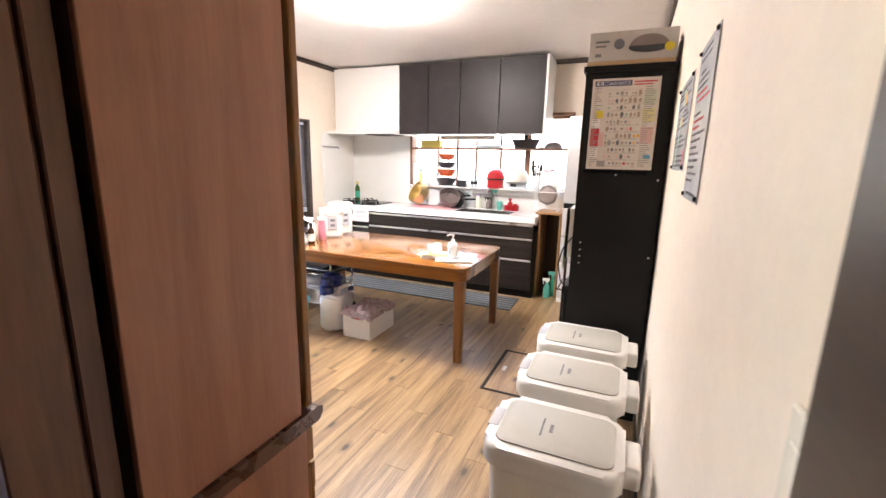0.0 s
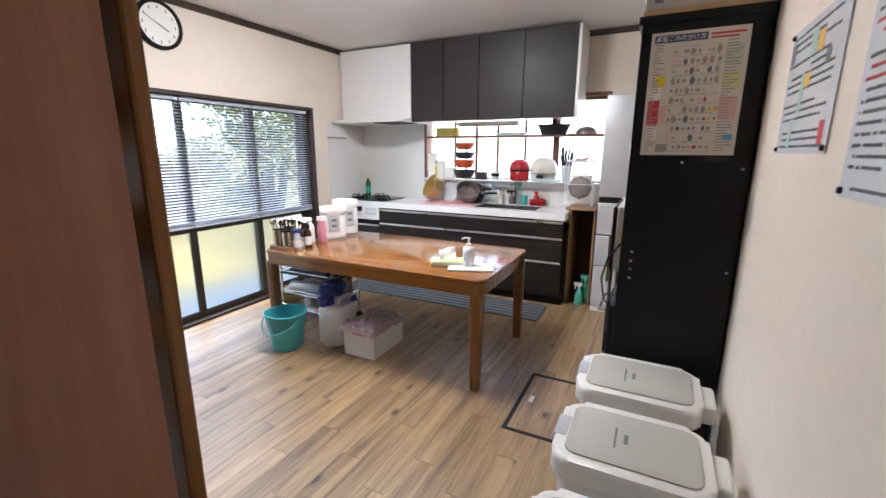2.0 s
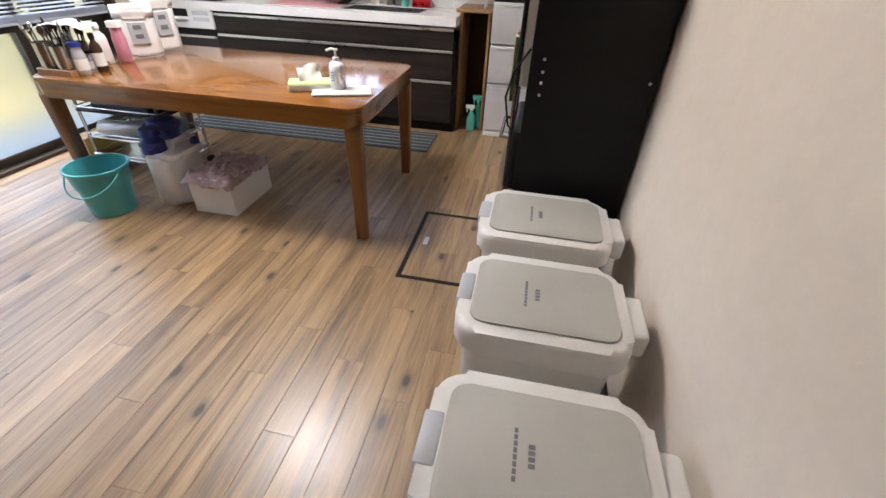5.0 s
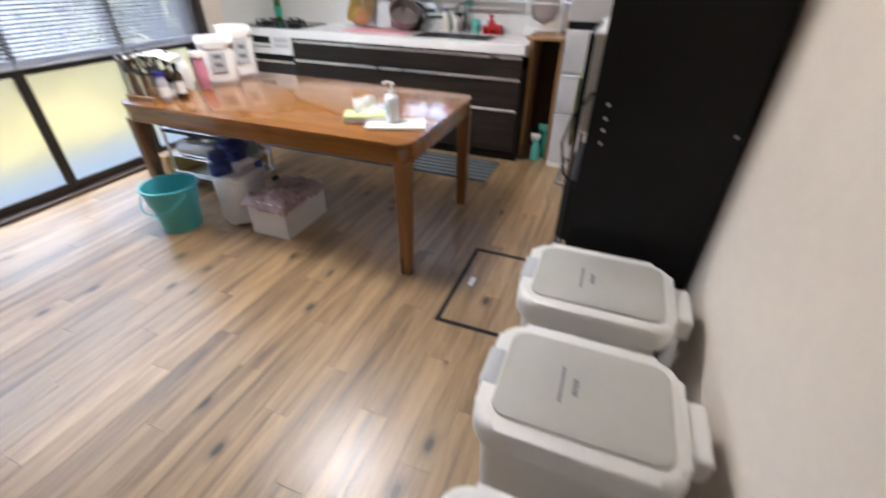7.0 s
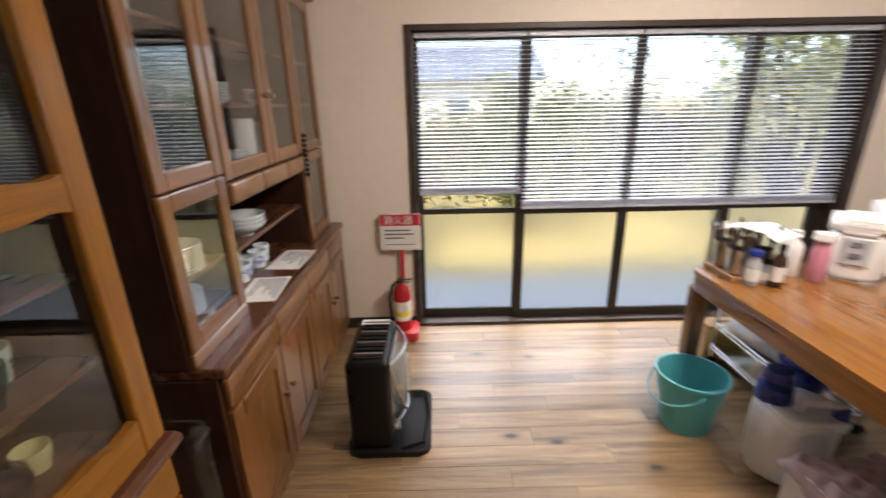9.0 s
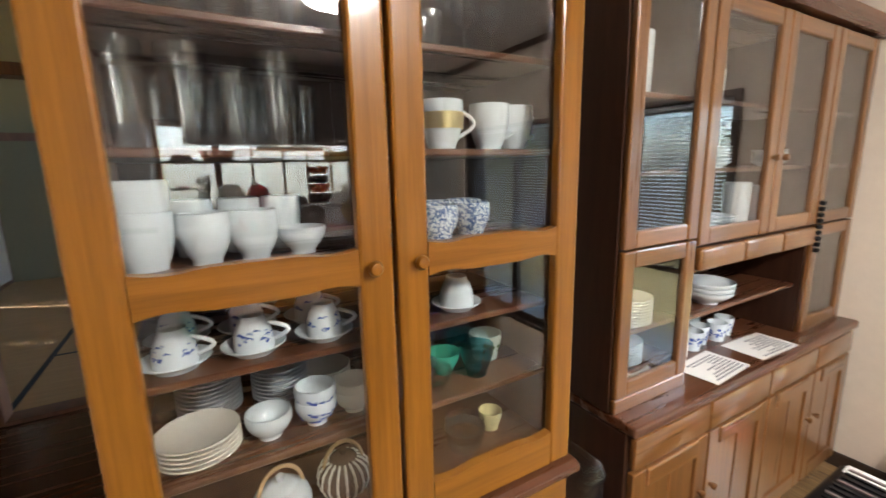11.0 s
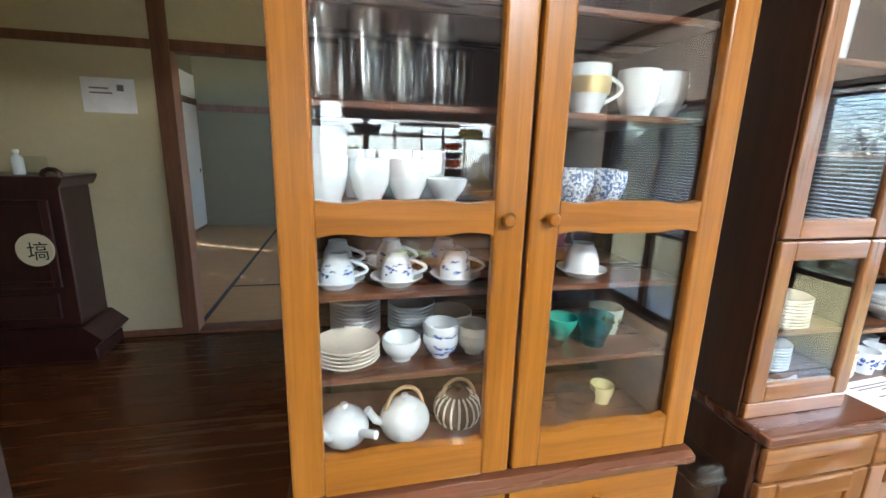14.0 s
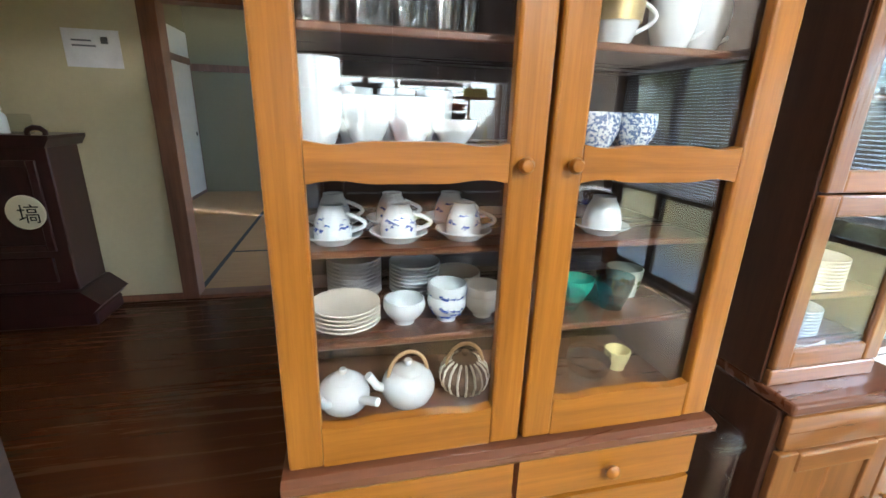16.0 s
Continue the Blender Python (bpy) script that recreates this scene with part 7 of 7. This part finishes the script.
# Out-of-view window, added so daylight reaches the mat room.
shoji = setting("paper_window", boxes((-2.68, -2.672, -4.9, -2.9, 0.3, 2.0)), clear("paper_pane", (0.55, 0.50, 0.42), 0.7), "unseen papered window added to light the mat room")
shoji.visible_shadow = False

# ---- garden ----
def leafy(name, place, height, radius, leaves, size, colours, label, trunk=0.06, seed=1, squash=1.0, low=0.25, gap=0.35):
    t = thing(name, place, label, "shrub" if height < 2.6 else "tree")
    rs = random.Random(seed)
    bark = bpy.data.materials.get("bark") or surface("bark", (0.10, 0.08, 0.06), 0.9, bump=0.8)
    bm = bmesh.new()
    tips = []
    for k in range(9):
        a, sp = rs.uniform(0, 2 * math.pi), rs.uniform(0.3, 0.9) * radius
        end = Vector((sp * math.cos(a), sp * math.sin(a), height * rs.uniform(0.45, 0.95)))
        mid = Vector((end.x * 0.35, end.y * 0.35, end.z * 0.5))
        tube(bm, [(0.04 * math.cos(a), 0.04 * math.sin(a), 0), mid, end], trunk * rs.uniform(0.2, 0.4), 6)
        tips += [end, mid.lerp(end, 0.6)]
    lathe(bm, [(trunk * 1.3, 0), (trunk, height * 0.15), (trunk * 0.7, height * 0.4), (0, height * 0.55)], 10)
    part("trunk", bm, bark, t, "", 60)
    clumps = []
    for k in range(22):
        a, b = rs.uniform(0, 2 * math.pi), rs.uniform(-0.9, 1.0)
        rr = radius * rs.uniform(0.45, 0.95) * math.sqrt(max(0.05, 1 - b * b * 0.8))
        clumps.append((Vector((rr * math.cos(a), rr * math.sin(a), height * (low + (1 - low) * (b + 1) / 2) * squash)), radius * rs.uniform(0.22, 0.42)))
    clumps += [(p, radius * 0.28) for p in tips]
    vs, fs = [], []
    for k in range(leaves):
        c, r = rs.choice(clumps)
        p = c + Vector((rs.gauss(0, 1), rs.gauss(0, 1), rs.gauss(0, 0.8))) * r * 0.5
        if p.z < 0.05:
            continue
        d = Vector((rs.uniform(-1, 1), rs.uniform(-1, 1), rs.uniform(-0.6, 0.8))).normalized()
        s = d.orthogonal().normalized()
        q = size * rs.uniform(0.6, 1.3)
        n = len(vs)
        vs += [tuple(p - d * q), tuple(p + s * q * 0.45), tuple(p + d * q), tuple(p - s * q * 0.45)]
        fs.append((n, n + 1, n + 2, n + 3))
    me = bpy.data.meshes.new("crown")
    me.from_pydata(vs, [], fs)
    m = bpy.data.materials.new("leaves_" + name)
    nt, b_ = nodes_of(m)
    geo = nt.nodes.new("ShaderNodeNewGeometry")
    nt.links.new(ramp(nt, geo.outputs["Random Per Island"], [(0.1, colours[0]), (0.55, colours[1]), (0.95, colours[2])]), b_.inputs["Base Color"])
    b_.inputs["Roughness"].default_value = 0.5
    tl, ms = nt.nodes.new("ShaderNodeBsdfTranslucent"), nt.nodes.new("ShaderNodeMixShader")
    ms.inputs[0].default_value = 0.45
    nt.links.new(b_.inputs["Base Color"].links[0].from_socket, tl.inputs[0])
    nt.links.new(b_.outputs[0], ms.inputs[1])
    nt.links.new(tl.outputs[0], ms.inputs[2])
    nt.links.new(ms.outputs[0], nt.nodes["Material Output"].inputs[0])
    me.materials.append(m)
    cr_ = new("crown", me)
    cr_.parent = t
    return t


G = -0.40
GREEN = ((0.17, 0.19, 0.07), (0.28, 0.29, 0.11), (0.40, 0.38, 0.16))
YELLOW = ((0.22, 0.19, 0.07), (0.34, 0.29, 0.12), (0.46, 0.38, 0.16))
OLIVE = ((0.18, 0.20, 0.16), (0.27, 0.29, 0.23), (0.36, 0.37, 0.30))
RUST = ((0.08, 0.05, 0.03), (0.14, 0.09, 0.05), (0.22, 0.16, 0.08))
leafy("garden_shrub", (-6.9, 1.2, G), 1.75, 1.0, 4200, 0.05, YELLOW, "yellow-green leafy shrub in the garden", 0.05, 2)
leafy("garden_shrub", (-6.7, 2.75, G), 1.95, 1.0, 4200, 0.05, GREEN, "dense green shrub in the garden", 0.05, 3)
leafy("olive_tree", (-8.2, 4.3, G), 2.5, 1.25, 1700, 0.05, OLIVE, "pale grey-green olive tree in the garden", 0.06, 4)
leafy("reddish_shrub", (-9.0, 5.6, G), 1.5, 1.2, 3000, 0.05, RUST, "reddish shrub with bare twigs", 0.04, 5)
leafy("garden_tree", (-6.0, 5.75, G), 3.6, 1.05, 6500, 0.055, GREEN, "tall yellow-green tree beside the house", 0.08, 6, low=0.15)
leafy("garden_tree", (-9.5, -0.8, G), 3.4, 1.5, 5000, 0.06, YELLOW, "yellow-leaved tree across the garden", 0.08, 7)
leafy("garden_shrub", (-10.5, 2.4, G), 1.6, 1.6, 4000, 0.06, YELLOW, "low yellow-green hedge shrub", 0.05, 8)
leafy("garden_shrub", (-11.5, 7.5, G), 2.0, 1.8, 4000, 0.06, OLIVE, "grey-green shrub along the garden hedge", 0.05, 9)
ho = thing("neighbour_house", (-34, 1.0, G), "far pale house with a blue-grey roof", "house")
part("wall", boxes((-4, 4, -7, 7, 0, 3.2)), surface("pale_render", (0.62, 0.60, 0.56), 0.85), ho)
part("roof", prism(bmesh.new(), [(-4.8, 3.2), (0, 5.6), (4.8, 3.2)], "y", -7.6, 7.6), surface("slate_roof", (0.16, 0.18, 0.22), 0.7), ho, "blue-grey tiled roof")
for y in (-4.5, -1.5, 2.0, 5.0):
    w_ = part("window", boxes((4.0, 4.06, y - 0.8, y + 0.8, 1.0, 2.3)), M_WHITE, ho)
    part("pane", boxes((4.06, 4.07, y - 0.7, y + 0.7, 1.1, 2.2)), surface("far_pane", (0.10, 0.12, 0.14), 0.1) if y < -4 else bpy.data.materials["far_pane"], w_)

# ---- plank floor: each board is a piece of its own ----
floor = tagged(part("floor", boxes((XW, XE, YS, YN, -0.0062, -0.0055)), M_JOINT), "light oak plank floor with knots and thin joints", "floor", kind="structure")
PW = 0.1097
lengths = {}
rng = random.Random(4)


def board(length):
    key = round(length, 2)
    if key not in lengths:
        bm = boxes((-PW / 2 + 0.0004, PW / 2 - 0.0004, 0.0004, key - 0.0004, -0.006, 0), bevel=0.0008)
        me = bpy.data.meshes.new("plank")
        bm.to_mesh(me)
        bm.free()
        me.materials.append(M_FLOOR)
        lengths[key] = me
    return lengths[key]


cols_n = int((XE - XW) / PW)
for c in range(cols_n + 1):
    x = XW + PW * (c + 0.5)
    if x > XE:
        break
    y = YS - [0.0, 0.45, 0.2, 0.65, 0.32][c % 5]
    while y < YN - 0.02:
        y0, y1 = max(y, YS), min(y + 0.9, YN)
        if y1 - y0 > 0.04:
            p = new("plank", board(y1 - y0))
            p.parent = floor
            p.location = (x, y0, 0)
        y += 0.9
